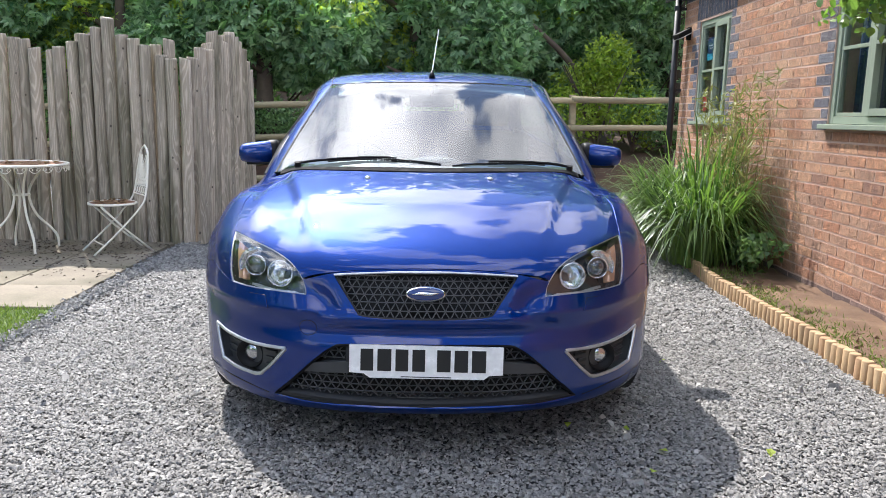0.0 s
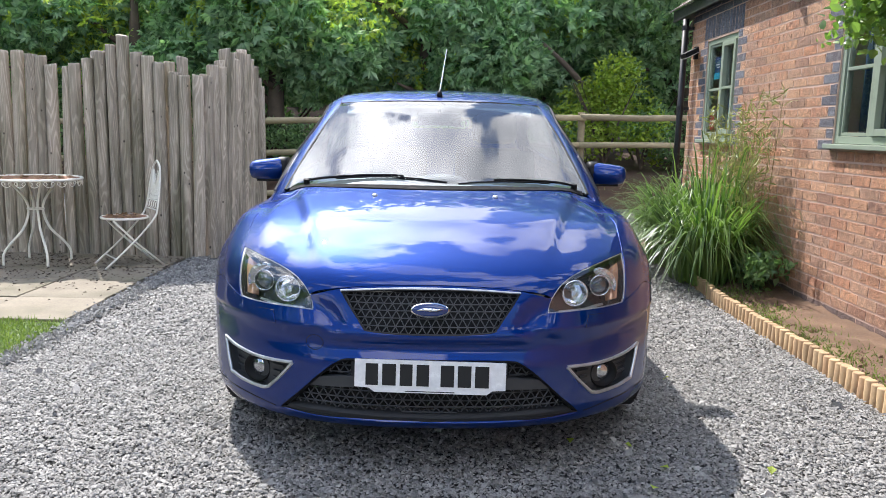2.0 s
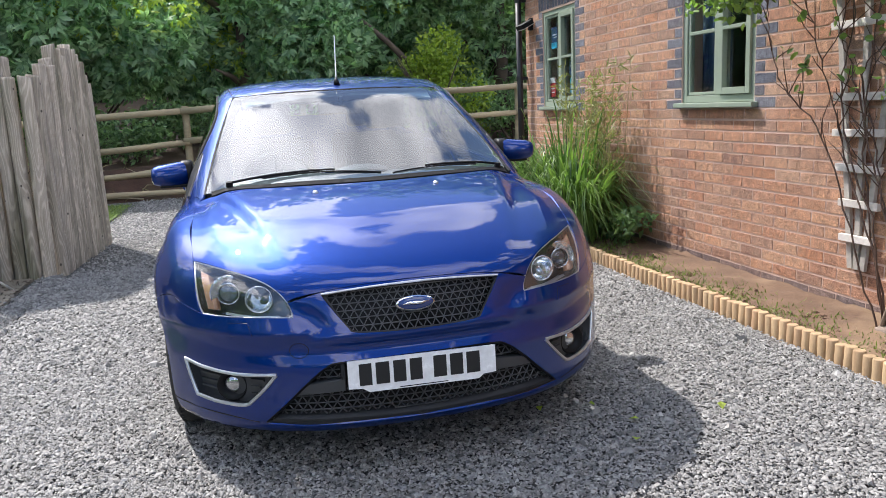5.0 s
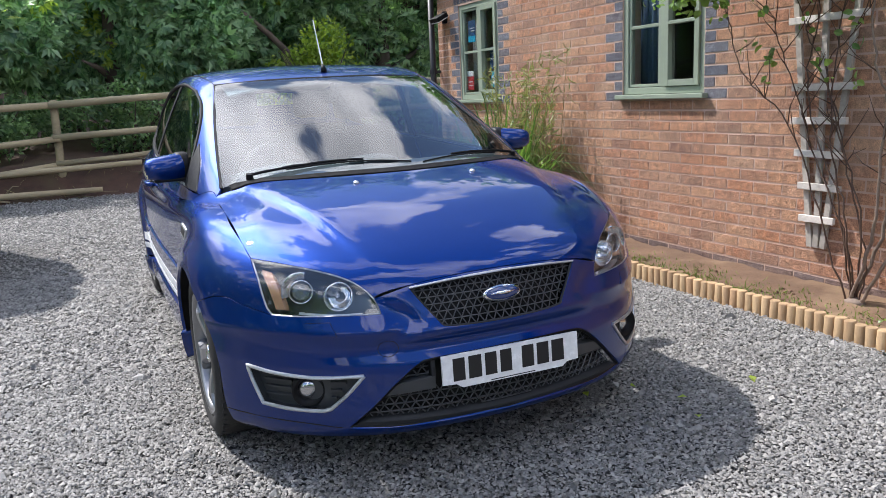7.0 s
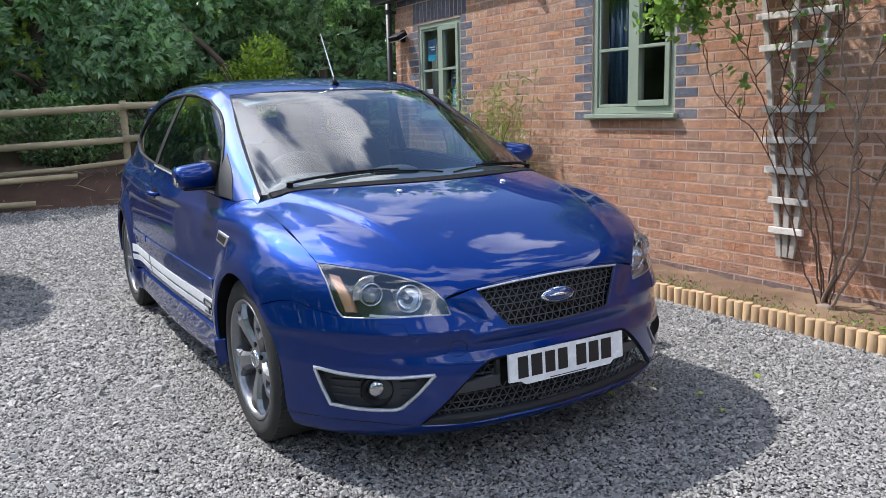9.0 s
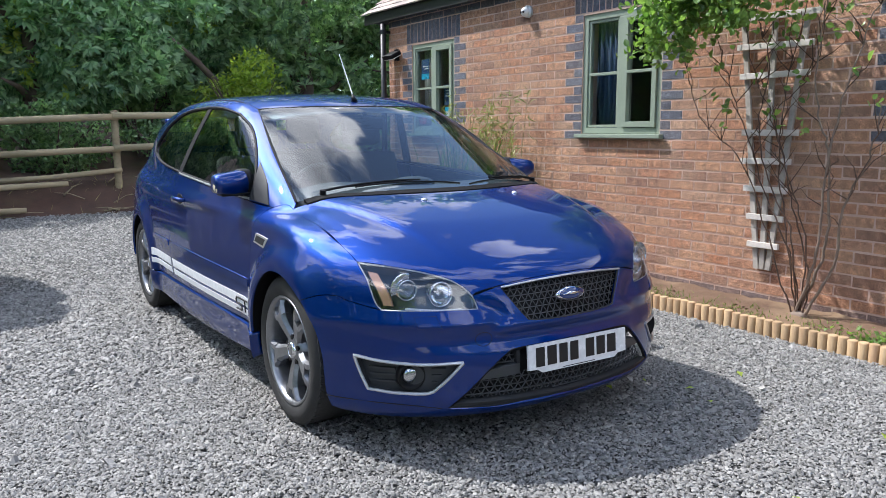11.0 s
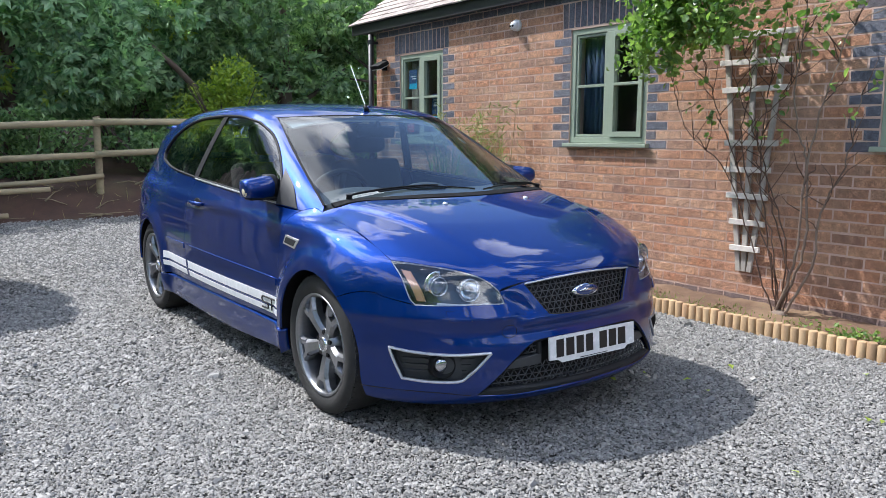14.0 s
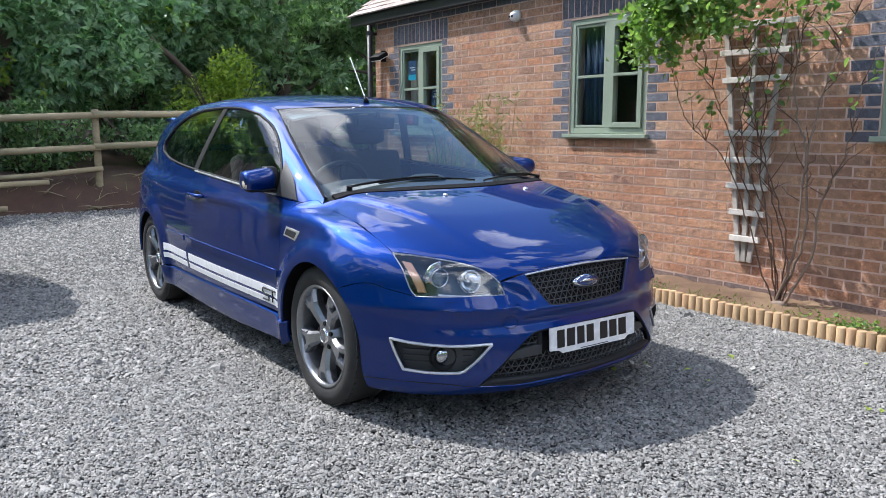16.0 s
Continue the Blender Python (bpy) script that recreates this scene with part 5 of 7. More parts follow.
def oval(bm, a, b, z0, z1, n=40, dome=0.0):
    lo = [bm.verts.new((a * math.cos(t), b * math.sin(t), z0)) for t in np.linspace(0, 2 * math.pi, n, endpoint=False)]
    hi = [bm.verts.new((a * 0.96 * math.cos(t), b * 0.94 * math.sin(t), z1)) for t in np.linspace(0, 2 * math.pi, n, endpoint=False)]
    for k in range(n):
        bm.faces.new((lo[k], lo[(k + 1) % n], hi[(k + 1) % n], hi[k]))
    mid = bm.verts.new((0, 0, z1 + dome))
    for k in range(n):
        bm.faces.new((hi[k], hi[(k + 1) % n], mid))
    return bm


badge = part("badge", oval(bmesh.new(), 0.070, 0.0275, -0.03, 0.006), M_CHROME, CAR, "blue oval badge with a chrome rim", True)
badge.matrix_basis = lean
part("badge_field", oval(bmesh.new(), 0.0635, 0.0222, 0.004, 0.0085, 40, 0.002), M_BADGE, badge, "dark blue oval", True)
bm = bmesh.new()
tube(bm, [(-0.045, -0.002, 0.009), (-0.02, 0.001, 0.010), (0.0, 0.0, 0.0105), (0.02, -0.001, 0.010), (0.045, 0.002, 0.009)], [0.001, 0.006, 0.0075, 0.006, 0.001], 8)
part("badge_mark", bm, M_CHROME, badge, "silver bar", True)
plate = empty("number_plate", label="white number plate with plain black bars")
attach(plate, CAR)
plate.matrix_basis = pose(0.004, 0.002, 0.366, 90 - 4, 0.9, 0)
bm = bmesh.new()
rim = [(-0.26, 0.0555), (-0.26, -0.040), (-0.212, -0.043), (-0.190, -0.0575), (0.196, -0.0575), (0.214, -0.043), (0.26, -0.040), (0.26, 0.0555)]
back_ring, front_ring = [[bm.verts.new((x, y, z)) for x, y in rim] for z in (-0.004, 0.004)]
bm.faces.new(back_ring[::-1])
bm.faces.new(front_ring)
for k in range(len(rim)):
    bm.faces.new((back_ring[k], back_ring[(k + 1) % len(rim)], front_ring[(k + 1) % len(rim)], front_ring[k]))
part("plate_board", bm, M_PLATE, plate)
at = -0.222
for w in (0.043, 0.047, 0.043, 0.043):
    bm = bmesh.new()
    box(bm, at, at + w, -0.033, 0.042, 0.0035, 0.0055)
    part("plate_bar", bm, M_INK, plate)
    at += w + 0.014
at += 0.026
for w in (0.046, 0.046, 0.048):
    bm = bmesh.new()
    box(bm, at, at + w, -0.033, 0.042, 0.0035, 0.0055)
    part("plate_bar", bm, M_INK, plate)
    at += w + 0.013
bm = bmesh.new()
box(bm, -0.085, 0.085, -0.0535, -0.0505, 0.0035, 0.0048)
part("plate_bar", bm, M_TRIM, plate)

# wings, doors, rear quarters
DOOR_F, DOOR_R = 1.235, 2.60
pillar_foot = [BONNET_CORNER, on_top(0.745, 1.10), on_side(1.17, 0.893)]
door_front = [on_side(1.17, 0.893), on_side(1.215, 0.868), on_side(DOOR_F, 0.79), on_side(DOOR_F + 0.01, 0.60), on_side(DOOR_F + 0.015, 0.335)]
wing_line = outline(bonnet_side, pillar_foot, door_front, [on_side(DOOR_F + 0.015, 0.335), on_side(AXLE_F + 0.342, 0.325)], arch(AXLE_F, 178, 50), seam[::-1], lamp_outer[::-1])
panel_pair("front_wing", "around", wing_line, M_PAINT, CAR, step=0.03)
belt = lambda y: on_side(y, float(np.interp(y, (1.1, 1.5, 2.6, 3.2, 3.6, 3.8), (0.885, 0.914, 0.975, 1.02, 1.062, 1.09))))
door_rear = [belt(DOOR_R), on_side(DOOR_R + 0.03, 0.85), on_side(DOOR_R + 0.035, 0.6), on_side(DOOR_R + 0.0, 0.335)]
door_line = outline([on_side(1.17, 0.893)] + [belt(y) for y in (1.3, 1.6, 2.0, 2.4, DOOR_R)], door_rear, [on_side(DOOR_R, 0.335), on_side(1.9, 0.335), on_side(DOOR_F + 0.015, 0.335)], door_front[::-1])
doors = panel_pair("door", "around", door_line, M_PAINT, CAR, step=0.035)
tail = [on_side(4.0, 0.335), on_side(4.05, 0.7), on_side(4.0, 0.98)]
quarter_line = outline(door_rear, [on_side(DOOR_R, 0.335), on_side(AXLE_R - 0.342, 0.33)], arch(AXLE_R, 2, 178), [on_side(AXLE_R + 0.342, 0.33), on_side(4.0, 0.335)], tail, [on_side(4.0, 0.98), on_side(3.9, 1.06), belt(3.75), belt(3.2), belt(2.9), belt(DOOR_R)])
panel_pair("rear_quarter", "around", quarter_line, M_PAINT, CAR, step=0.035)
sill_line = outline([on_side(AXLE_F + 0.342, 0.32), on_side(2.0, 0.332), on_side(AXLE_R - 0.342, 0.325)], [on_side(AXLE_R - 0.342, 0.325), on_side(AXLE_R - 0.345, 0.20)], [on_side(AXLE_R - 0.345, 0.20), on_side(2.1, 0.175), on_side(AXLE_F + 0.36, 0.20)], [on_side(AXLE_F + 0.36, 0.20), on_side(AXLE_F + 0.342, 0.32)])
panel_pair("side_skirt", "side", sill_line, M_PAINT, CAR, step=0.05, sink=-0.012, depth=0.05)


def tail_mesh():
    """The rear end, closed with a plain tailgate and bumper skin."""
    bm = bmesh.new()
    rows = []
    for z in np.linspace(0.2, 1.22, 26):
        xs = np.linspace(-1, 1, 41)
        ends = on_side(4.0, min(z, 1.15))[0]
        o = np.stack([xs * ends * 0.995, np.full(41, 3.2), np.full(41, z)], 1)
        q = meet(o, np.tile((0.0, 1.0, 0.0), (41, 1)), 1.6)
        rows.append([bm.verts.new(p) for p in q])
    for a, b in zip(rows, rows[1:]):
        for k in range(40):
            bm.faces.new((a[k], a[k + 1], b[k + 1], b[k]))
    return bm


part("tailgate", tail_mesh(), M_PAINT, CAR, "", True)
for d, s in zip(doors, (1, -1)):
    hy = 2.42
    c = Vector(on_side(hy, 0.845) * (s, 1, 1))
    bm = bmesh.new()
    tube(bm, [(0, -0.10, 0), (s * 0.022, -0.085, 0.002), (s * 0.030, -0.03, 0.004), (s * 0.030, 0.05, 0.004), (s * 0.02, 0.095, 0.0), (0, 0.10, 0)], [0.010, 0.013, 0.013, 0.013, 0.012, 0.008], 10)
    ob = part("door_handle", bm, M_PAINT, d, "blue door handle", True)
    ob.matrix_basis = Matrix.Translation(c)
    bm = bmesh.new()
    bmesh.ops.create_uvsphere(bm, u_segments=20, v_segments=10, radius=1.0, matrix=Matrix.Diagonal((0.006, 0.065, 0.034, 1)))
    ob = part("handle_recess", bm, M_BLACK, d, "", True)
    ob.matrix_basis = Matrix.Translation(c)
    rub = outline([on_side(DOOR_F + 0.03, 0.560), on_side(2.0, 0.572), on_side(DOOR_R + 0.015, 0.580)], [on_side(DOOR_R + 0.015, 0.580), on_side(DOOR_R + 0.012, 0.545)], [on_side(DOOR_R + 0.012, 0.545), on_side(2.0, 0.535), on_side(DOOR_F + 0.03, 0.522)], [on_side(DOOR_F + 0.03, 0.522), on_side(DOOR_F + 0.03, 0.560)])
    panel("rubbing_strip", "side", rub, M_PAINT, d, "", sink=-0.008, depth=0.012, mirror=s < 0, gap=0.001)
    for lo, hi in ((0.412, 0.463), (0.363, 0.400)):
        band = outline([on_side(DOOR_F + 0.03, hi), on_side(2.0, hi + 0.006), on_side(DOOR_R + 0.0, hi + 0.012)], [on_side(DOOR_R, hi + 0.012), on_side(DOOR_R, lo + 0.012)], [on_side(DOOR_R, lo + 0.012), on_side(2.0, lo + 0.006), on_side(DOOR_F + 0.03, lo)], [on_side(DOOR_F + 0.03, lo), on_side(DOOR_F + 0.03, hi)])
        panel("stripe", "side", band, M_STRIPE, d, "white vinyl side stripe", sink=-0.0015, depth=0.002, mirror=s < 0)
    bm = bmesh.new()
    for pts in ([(0.075, 0.05), (0.012, 0.05), (0.0, 0.038), (0.008, 0.026), (0.062, 0.026), (0.07, 0.014), (0.06, 0.002), (-0.01, 0.002)], [(0.165, 0.05), (0.082, 0.05)], [(0.122, 0.048), (0.105, 0.0)]):
        pp = [on_side(DOOR_F + 0.225 - u, 0.380 + v * 1.25) * (s, 1, 1) for u, v in pts]
        tube(bm, [Vector(p) + Vector((s * 0.003, 0, 0)) for p in pp], 0.0045, 5)
    part("stripe_mark", bm, M_INK, d, "dark outlined mark on the stripe")
    # front quarter triangle and mirror
    tri = outline([on_side(1.20, 0.897), on_side(1.40, 0.912)], [on_side(1.40, 0.912), on_side(1.405, 0.98), on_side(1.47, 1.085)], [on_side(1.47, 1.085), on_side(1.32, 1.0), on_side(1.20, 0.897)])
    panel("corner_trim", "around", tri, M_TRIM, d, "grey mirror corner trim", mirror=s < 0, sink=-0.006, depth=0.02)
    mir = empty("wing_mirror", label="blue door mirror on a black arm with an indicator lens")
    attach(mir, d)
    mir.matrix_basis = pose(s * 0.872, 1.462, 0.990) @ Matrix.Diagonal((0.9, 0.95, 0.86, 1))
    bm = bmesh.new()
    bmesh.ops.create_cube(bm, size=1.0)
    bmesh.ops.subdivide_edges(bm, edges=bm.edges[:], cuts=5, use_grid_fill=True)
    for v in bm.verts:
        x, y, z = v.co * 2
        k = (abs(x) ** 6 + abs(y) ** 6 + abs(z) ** 6) ** (1 / 6) / max(abs(x), abs(y), abs(z), 1e-6)
        x, y, z = x / k, y / k, z / k
        out = s * x
        v.co = Vector((x * 0.104, y * 0.062 + 0.012 * out * out - 0.02 * out + (0.03 * (z * z)) * (1 if y < 0 else 0), z * (0.066 - 0.012 * out)))
    cap = part("mirror_cap", bm, M_PAINT, mir, "", True)
    bm = bmesh.new()
    bmesh.ops.create_cube(bm, size=1.0)
    bmesh.ops.subdivide_edges(bm, edges=bm.edges[:], cuts=4, use_grid_fill=True)
    for v in bm.verts:
        x, y, z = v.co * 2
        k = (abs(x) ** 6 + abs(y) ** 6 + abs(z) ** 6) ** (1 / 6) / max(abs(x), abs(y), abs(z), 1e-6)
        x, y, z = x / k, y / k, z / k
        v.co = Vector((s * (-0.074 + 0.036 * s * x), y * 0.062 + 0.026 + 0.024 * z * z * (1 if y < 0 else 0), z * 0.0765))
    part("mirror_base", bm, M_BLACK, mir, "black plastic inner half", True)
    bm = bmesh.new()
    tube(bm, [(-s * 0.165, 0.045, -0.118), (-s * 0.128, 0.03, -0.088), (-s * 0.095, 0.02, -0.05), (-s * 0.07, 0.015, -0.02)], [0.036, 0.038, 0.042, 0.045], 14)
    part("mirror_arm", bm, M_BLACK, mir, "black plastic arm", True)
    bm = bmesh.new()
    box(bm, -0.088 if s > 0 else -0.066, 0.066 if s > 0 else 0.088, -0.036, 0.052, -0.068, -0.052, 0.006)
    part("mirror_underside", bm, M_BLACK, mir, "black lower edge", True)
    bm = bmesh.new()
    bmesh.ops.create_uvsphere(bm, u_segments=16, v_segments=8, radius=1, matrix=Matrix.Translation((s * 0.092, -0.020, -0.014)) @ Matrix.Diagonal((0.014, 0.036, 0.032, 1)))
    part("mirror_lens", bm, plain("cream_lens", (0.75, 0.70, 0.5), 0.2, 0, 1) if s > 0 else bpy.data.materials["cream_lens"], mir, "pale indicator lens", True)
    bm = bmesh.new()
    box(bm, -0.085, 0.085, 0.050, 0.058, -0.052, 0.05, 0.003)
    part("mirror_glass", bm, M_CHROME, mir, "mirror glass")
for w, s in zip([o for o in CAR.children if o.name.startswith("front_wing")], (1, -1)):
    rep = outline([on_side(1.025, 0.775), on_side(1.175, 0.785)], [on_side(1.175, 0.785), on_side(1.200, 0.738)], [on_side(1.200, 0.738), on_side(1.065, 0.726)], [on_side(1.065, 0.726), on_side(1.025, 0.775)])
    panel("side_badge", "side", rep, M_SATIN, w, "silver side badge", sink=-0.004, depth=0.008, mirror=s < 0)
    rep = outline([on_side(1.050, 0.767), on_side(1.165, 0.775)], [on_side(1.165, 0.775), on_side(1.182, 0.745)], [on_side(1.182, 0.745), on_side(1.074, 0.735)], [on_side(1.074, 0.735), on_side(1.050, 0.767)])
    panel("badge_field", "side", rep, M_TRIM, w, "", sink=-0.006, depth=0.004, mirror=s < 0)
for qd, s in zip([o for o in CAR.children if o.name.startswith("rear_quarter")], (1, -1)):
    for lo, hi in ((0.412, 0.463), (0.363, 0.400)):
        band = outline([on_side(DOOR_R + 0.04, hi + 0.012), on_side(2.85, hi + 0.016), on_side(3.09, hi + 0.02)], [on_side(3.09, hi + 0.02), on_side(3.085, lo + 0.02)], [on_side(3.085, lo + 0.02), on_side(2.85, lo + 0.016), on_side(DOOR_R + 0.04, lo + 0.012)], [on_side(DOOR_R + 0.04, lo + 0.012), on_side(DOOR_R + 0.04, hi + 0.012)])
        panel("stripe", "side", band, M_STRIPE, qd, "white vinyl side stripe", sink=-0.0015, depth=0.002, mirror=s < 0)
    rub = outline([on_side(DOOR_R + 0.05, 0.580), on_side(3.06, 0.584)], [on_side(3.06, 0.584), on_side(3.06, 0.550)], [on_side(3.06, 0.550), on_side(DOOR_R + 0.047, 0.545)], [on_side(DOOR_R + 0.047, 0.545), on_side(DOOR_R + 0.05, 0.580)])
    panel("rubbing_strip", "side", rub, M_PAINT, qd, "", sink=-0.008, depth=0.012, mirror=s < 0)

# glass and roof
SCREEN_TOP = 1.765
SCREEN_FOOT = on_top(0.712, 1.072)
def header(x):
    return on_top(x, SCREEN_TOP + 0.44 * x * x)


screen_side = [SCREEN_FOOT, on_top(0.668, 1.35), on_top(0.618, 1.62), on_top(0.557, 1.902)]
screen_line = outline(both([SCREEN_FOOT]) + [on_top(x, 0.836 + 0.47 * x * x) for x in (-0.55, -0.3, 0.0, 0.3, 0.55)] + [SCREEN_FOOT], screen_side, [header(x) for x in (0.557, 0.3, 0.0, -0.3, -0.557)], both(screen_side)[::-1])
screen = panel("windscreen", "top", screen_line, M_SCREEN, CAR, "clear curved windscreen", step=0.03, depth=0.004)
screen.visible_shadow = False
part("screen_seal", cord(np.vstack([bent(both(screen_side)), bent([header(x) for x in (-0.557, -0.3, 0.0, 0.3, 0.557)])[1:], bent(screen_side[::-1])[1:]]), 0.009, 6, -0.005), M_MATT, screen)
win_front = [on_side(1.40, 0.925), on_side(1.43, 1.02), on_side(1.58, 1.145), on_side(1.76, 1.250), on_side(1.95, 1.322)]
win_top = [on_side(1.95, 1.322), on_side(2.2, 1.358), on_side(2.43, 1.368)]
b_front = [on_side(2.43, 1.368), on_side(2.52, 1.15), on_side(2.575, 0.988)]
win_belt = [on_side(2.575, 0.988), on_side(2.0, 0.958), on_side(1.6, 0.934), on_side(1.40, 0.925)]
win_line = outline(win_front, win_top, b_front, win_belt)
b_rear = [on_side(2.50, 1.369), on_side(2.60, 1.15), on_side(2.66, 0.993)]
q_top = [on_side(2.50, 1.369), on_side(2.85, 1.360), on_side(3.15, 1.325), on_side(3.42, 1.255), on_side(3.60, 1.165)]
q_back = [on_side(3.60, 1.165), on_side(3.62, 1.12), on_side(3.57, 1.080)]
q_belt = [on_side(3.57, 1.080), on_side(3.3, 1.040), on_side(3.0, 1.014), on_side(2.66, 0.993)]
q_line = outline(q_top, q_back, q_belt, b_rear[::-1])
for line, who, lab in ((win_line, "side_window", "tinted front side window"), (q_line, "quarter_window", "tinted rear quarter window")):
    for ob in panel_pair(who, "around", line, M_SIDE_GLASS, CAR, lab, step=0.05, depth=0.004, sink=0.004):
        ob.visible_shadow = False
pillar_line = outline([on_side(2.43, 1.368), on_side(2.52, 1.15), on_side(2.575, 0.988)], [on_side(2.575, 0.988), on_side(2.66, 0.993)], b_rear[::-1], [on_side(2.50, 1.369), on_side(2.43, 1.368)])
panel_pair("door_pillar", "around", pillar_line, M_MATT, CAR, "matt dark door pillar", gap=0.001, sink=0.001)
# painted frame between screen, roof and side glass
roof_front = [header(x) for x in (-0.557, -0.3, 0.0, 0.3, 0.557)]
gutter = [on_top(0.557, 1.902), on_top(0.580, 2.15), on_top(0.592, 2.5), on_top(0.585, 3.0), on_top(0.555, 3.5), on_top(0.52, 3.85)]
roof_line = outline(roof_front, gutter, [on_top(x, 3.85 + 0.09 * (0.27 - x * x)) for x in (0.52, 0.3, 0.0, -0.3, -0.52)], both(gutter)[::-1])
panel("roof_panel", "top", roof_line, M_PAINT, CAR, step=0.05)
frame_line = outline(screen_side, gutter, [on_top(0.52, 3.85), on_side(3.98, 1.14), on_side(4.0, 0.98)], [on_side(4.0, 0.98), on_side(3.9, 1.06), belt(3.75), belt(3.2), belt(2.9), belt(DOOR_R)], [belt(y) for y in (DOOR_R, 2.2, 1.8, 1.4)] + [on_side(1.17, 0.893)], [on_side(1.17, 0.893), on_top(0.745, 1.10), BONNET_CORNER], [BONNET_CORNER, SCREEN_FOOT])
hole_side = outline(win_front, win_top, [on_side(2.43, 1.368), on_side(2.50, 1.369)], q_top, q_back, q_belt, [on_side(2.66, 0.993), on_side(2.575, 0.988)], win_belt)
panel_pair("cabin_frame", "around", frame_line, M_PAINT, CAR, "blue roof rail and pillars", holes=[hole_side], step=0.018, gap=0.001)
for s in (1, -1):
    seal = outline(win_front, win_top, [on_side(2.43, 1.368), on_side(2.50, 1.369)], q_top, q_back, q_belt, [on_side(2.66, 0.993), on_side(2.575, 0.988)], win_belt) * (s, 1, 1)
    part("window_seal", cord(seal, 0.008, 6, 0.0, True), M_MATT, CAR)
    part("belt_moulding", cord(bent([on_side(y, float(z)) for y, z in ((1.40, 0.917), (1.6, 0.928), (2.0, 0.951), (2.60, 0.983))]) * (s, 1, 1), 0.0065, 6, 0.004), M_SATIN, CAR, "silver belt moulding")
    part("roof_gutter", cord(bent(gutter) * (s, 1, 1), 0.005, 6, -0.002), M_BLACK, CAR)
spoil = bmesh.new()
rows = []
for x in np.linspace(-0.56, 0.56, 21):
    y0 = 3.80 - 0.25 * x * x
    z0 = on_top(min(abs(x), 0.5), 3.78)[2]
    rows.append([spoil.verts.new((x, y0 + dy, z0 + dz - 0.05 * x * x)) for dy, dz in ((0, 0.002), (0.12, 0.010), (0.24, 0.0), (0.245, -0.012), (0.13, -0.025), (0, -0.03))])
for a, b in zip(rows, rows[1:]):
    for k in range(6):
        spoil.faces.new((a[k], a[(k + 1) % 6], b[(k + 1) % 6], b[k]))
spoil.faces.new(rows[0])
spoil.faces.new(rows[-1][::-1])
part("roof_spoiler", spoil, M_PAINT, CAR, "", True)
# aerial
base = Vector(on_top(0.0, 1.86))
aerial = part("aerial", tube(bmesh.new(), [base, base + Vector((0, 0.012, 0.022)), base + Vector((0, 0.02, 0.04))], [0.018, 0.012, 0.005], 12), M_BLACK, CAR, "thin black rod aerial", True)
part("aerial_rod", tube(bmesh.new(), [base + Vector((0, 0.015, 0.03)), base + Vector((0.035, 0.245, 0.285))], [0.004, 0.0026], 6), M_SATIN, aerial)
# wipers, scuttle, jets
scuttle = outline([cowl(x, 0.005) for x in (-0.68, -0.4, 0.0, 0.4, 0.68)], [cowl(0.68, 0.005), cowl(0.68, 0.05)], [cowl(x, 0.052) for x in (0.68, 0.4, 0.0, -0.4, -0.68)], [cowl(-0.68, 0.05), cowl(-0.68, 0.005)])
panel("scuttle", "top", scuttle, M_SCUTTLE, CAR, "black plastic scuttle", sink=-0.003, step=0.03, depth=0.02)


def wiper(pivot, tip, s0, s1):
    bm = bmesh.new()
    a, b = Vector(on_top(*pivot)), Vector(on_top(*tip))
    for k, (r, up) in enumerate(((0.0062, 0.016), (0.0045, 0.008))):
        pts = [Vector(on_top(pivot[0] + (tip[0] - pivot[0]) * t, pivot[1] + (tip[1] - pivot[1]) * t)) + Vector((0, -0.006 * k, up - 0.008 * t)) for t in np.linspace(0.0 if k == 0 else s0, s1 if k == 0 else 1.0, 9)]
        tube(bm, pts, [r] * 4 + [r * 0.8] * 5, 6)
    tube(bm, [a, a + Vector((0, -0.004, 0.022))], 0.015, 12)
    return bm


part("wiper", wiper((-0.60, 1.03), (0.05, 0.885), 0.22, 0.7), M_BLACK, CAR, "black wiper arm and blade")
part("wiper", wiper((0.64, 1.05), (0.10, 0.875), 0.22, 0.7), M_BLACK, CAR, "black wiper arm and blade")
for x in (-0.255, 0.255):
    j = on_top(x, 0.72)
    bm = bmesh.new()
    bmesh.ops.create_uvsphere(bm, u_segments=14, v_segments=8, radius=1, matrix=Matrix.Translation(j) @ Matrix.Diagonal((0.012, 0.016, 0.010, 1)))
    part("washer_jet", bm, M_SATIN, CAR, "small silver washer jet", True)


# wheels
def ring_mesh(prof, n=48):
    bm = bmesh.new()
    rings = [[bm.verts.new((x, r * math.cos(a), r * math.sin(a))) for a in np.linspace(0, 2 * math.pi, n, endpoint=False)] for x, r in prof]
    for a, b in zip(rings, rings[1:]):
        for k in range(n):
            bm.faces.new((a[k], a[(k + 1) % n], b[(k + 1) % n], b[k]))
    return bm


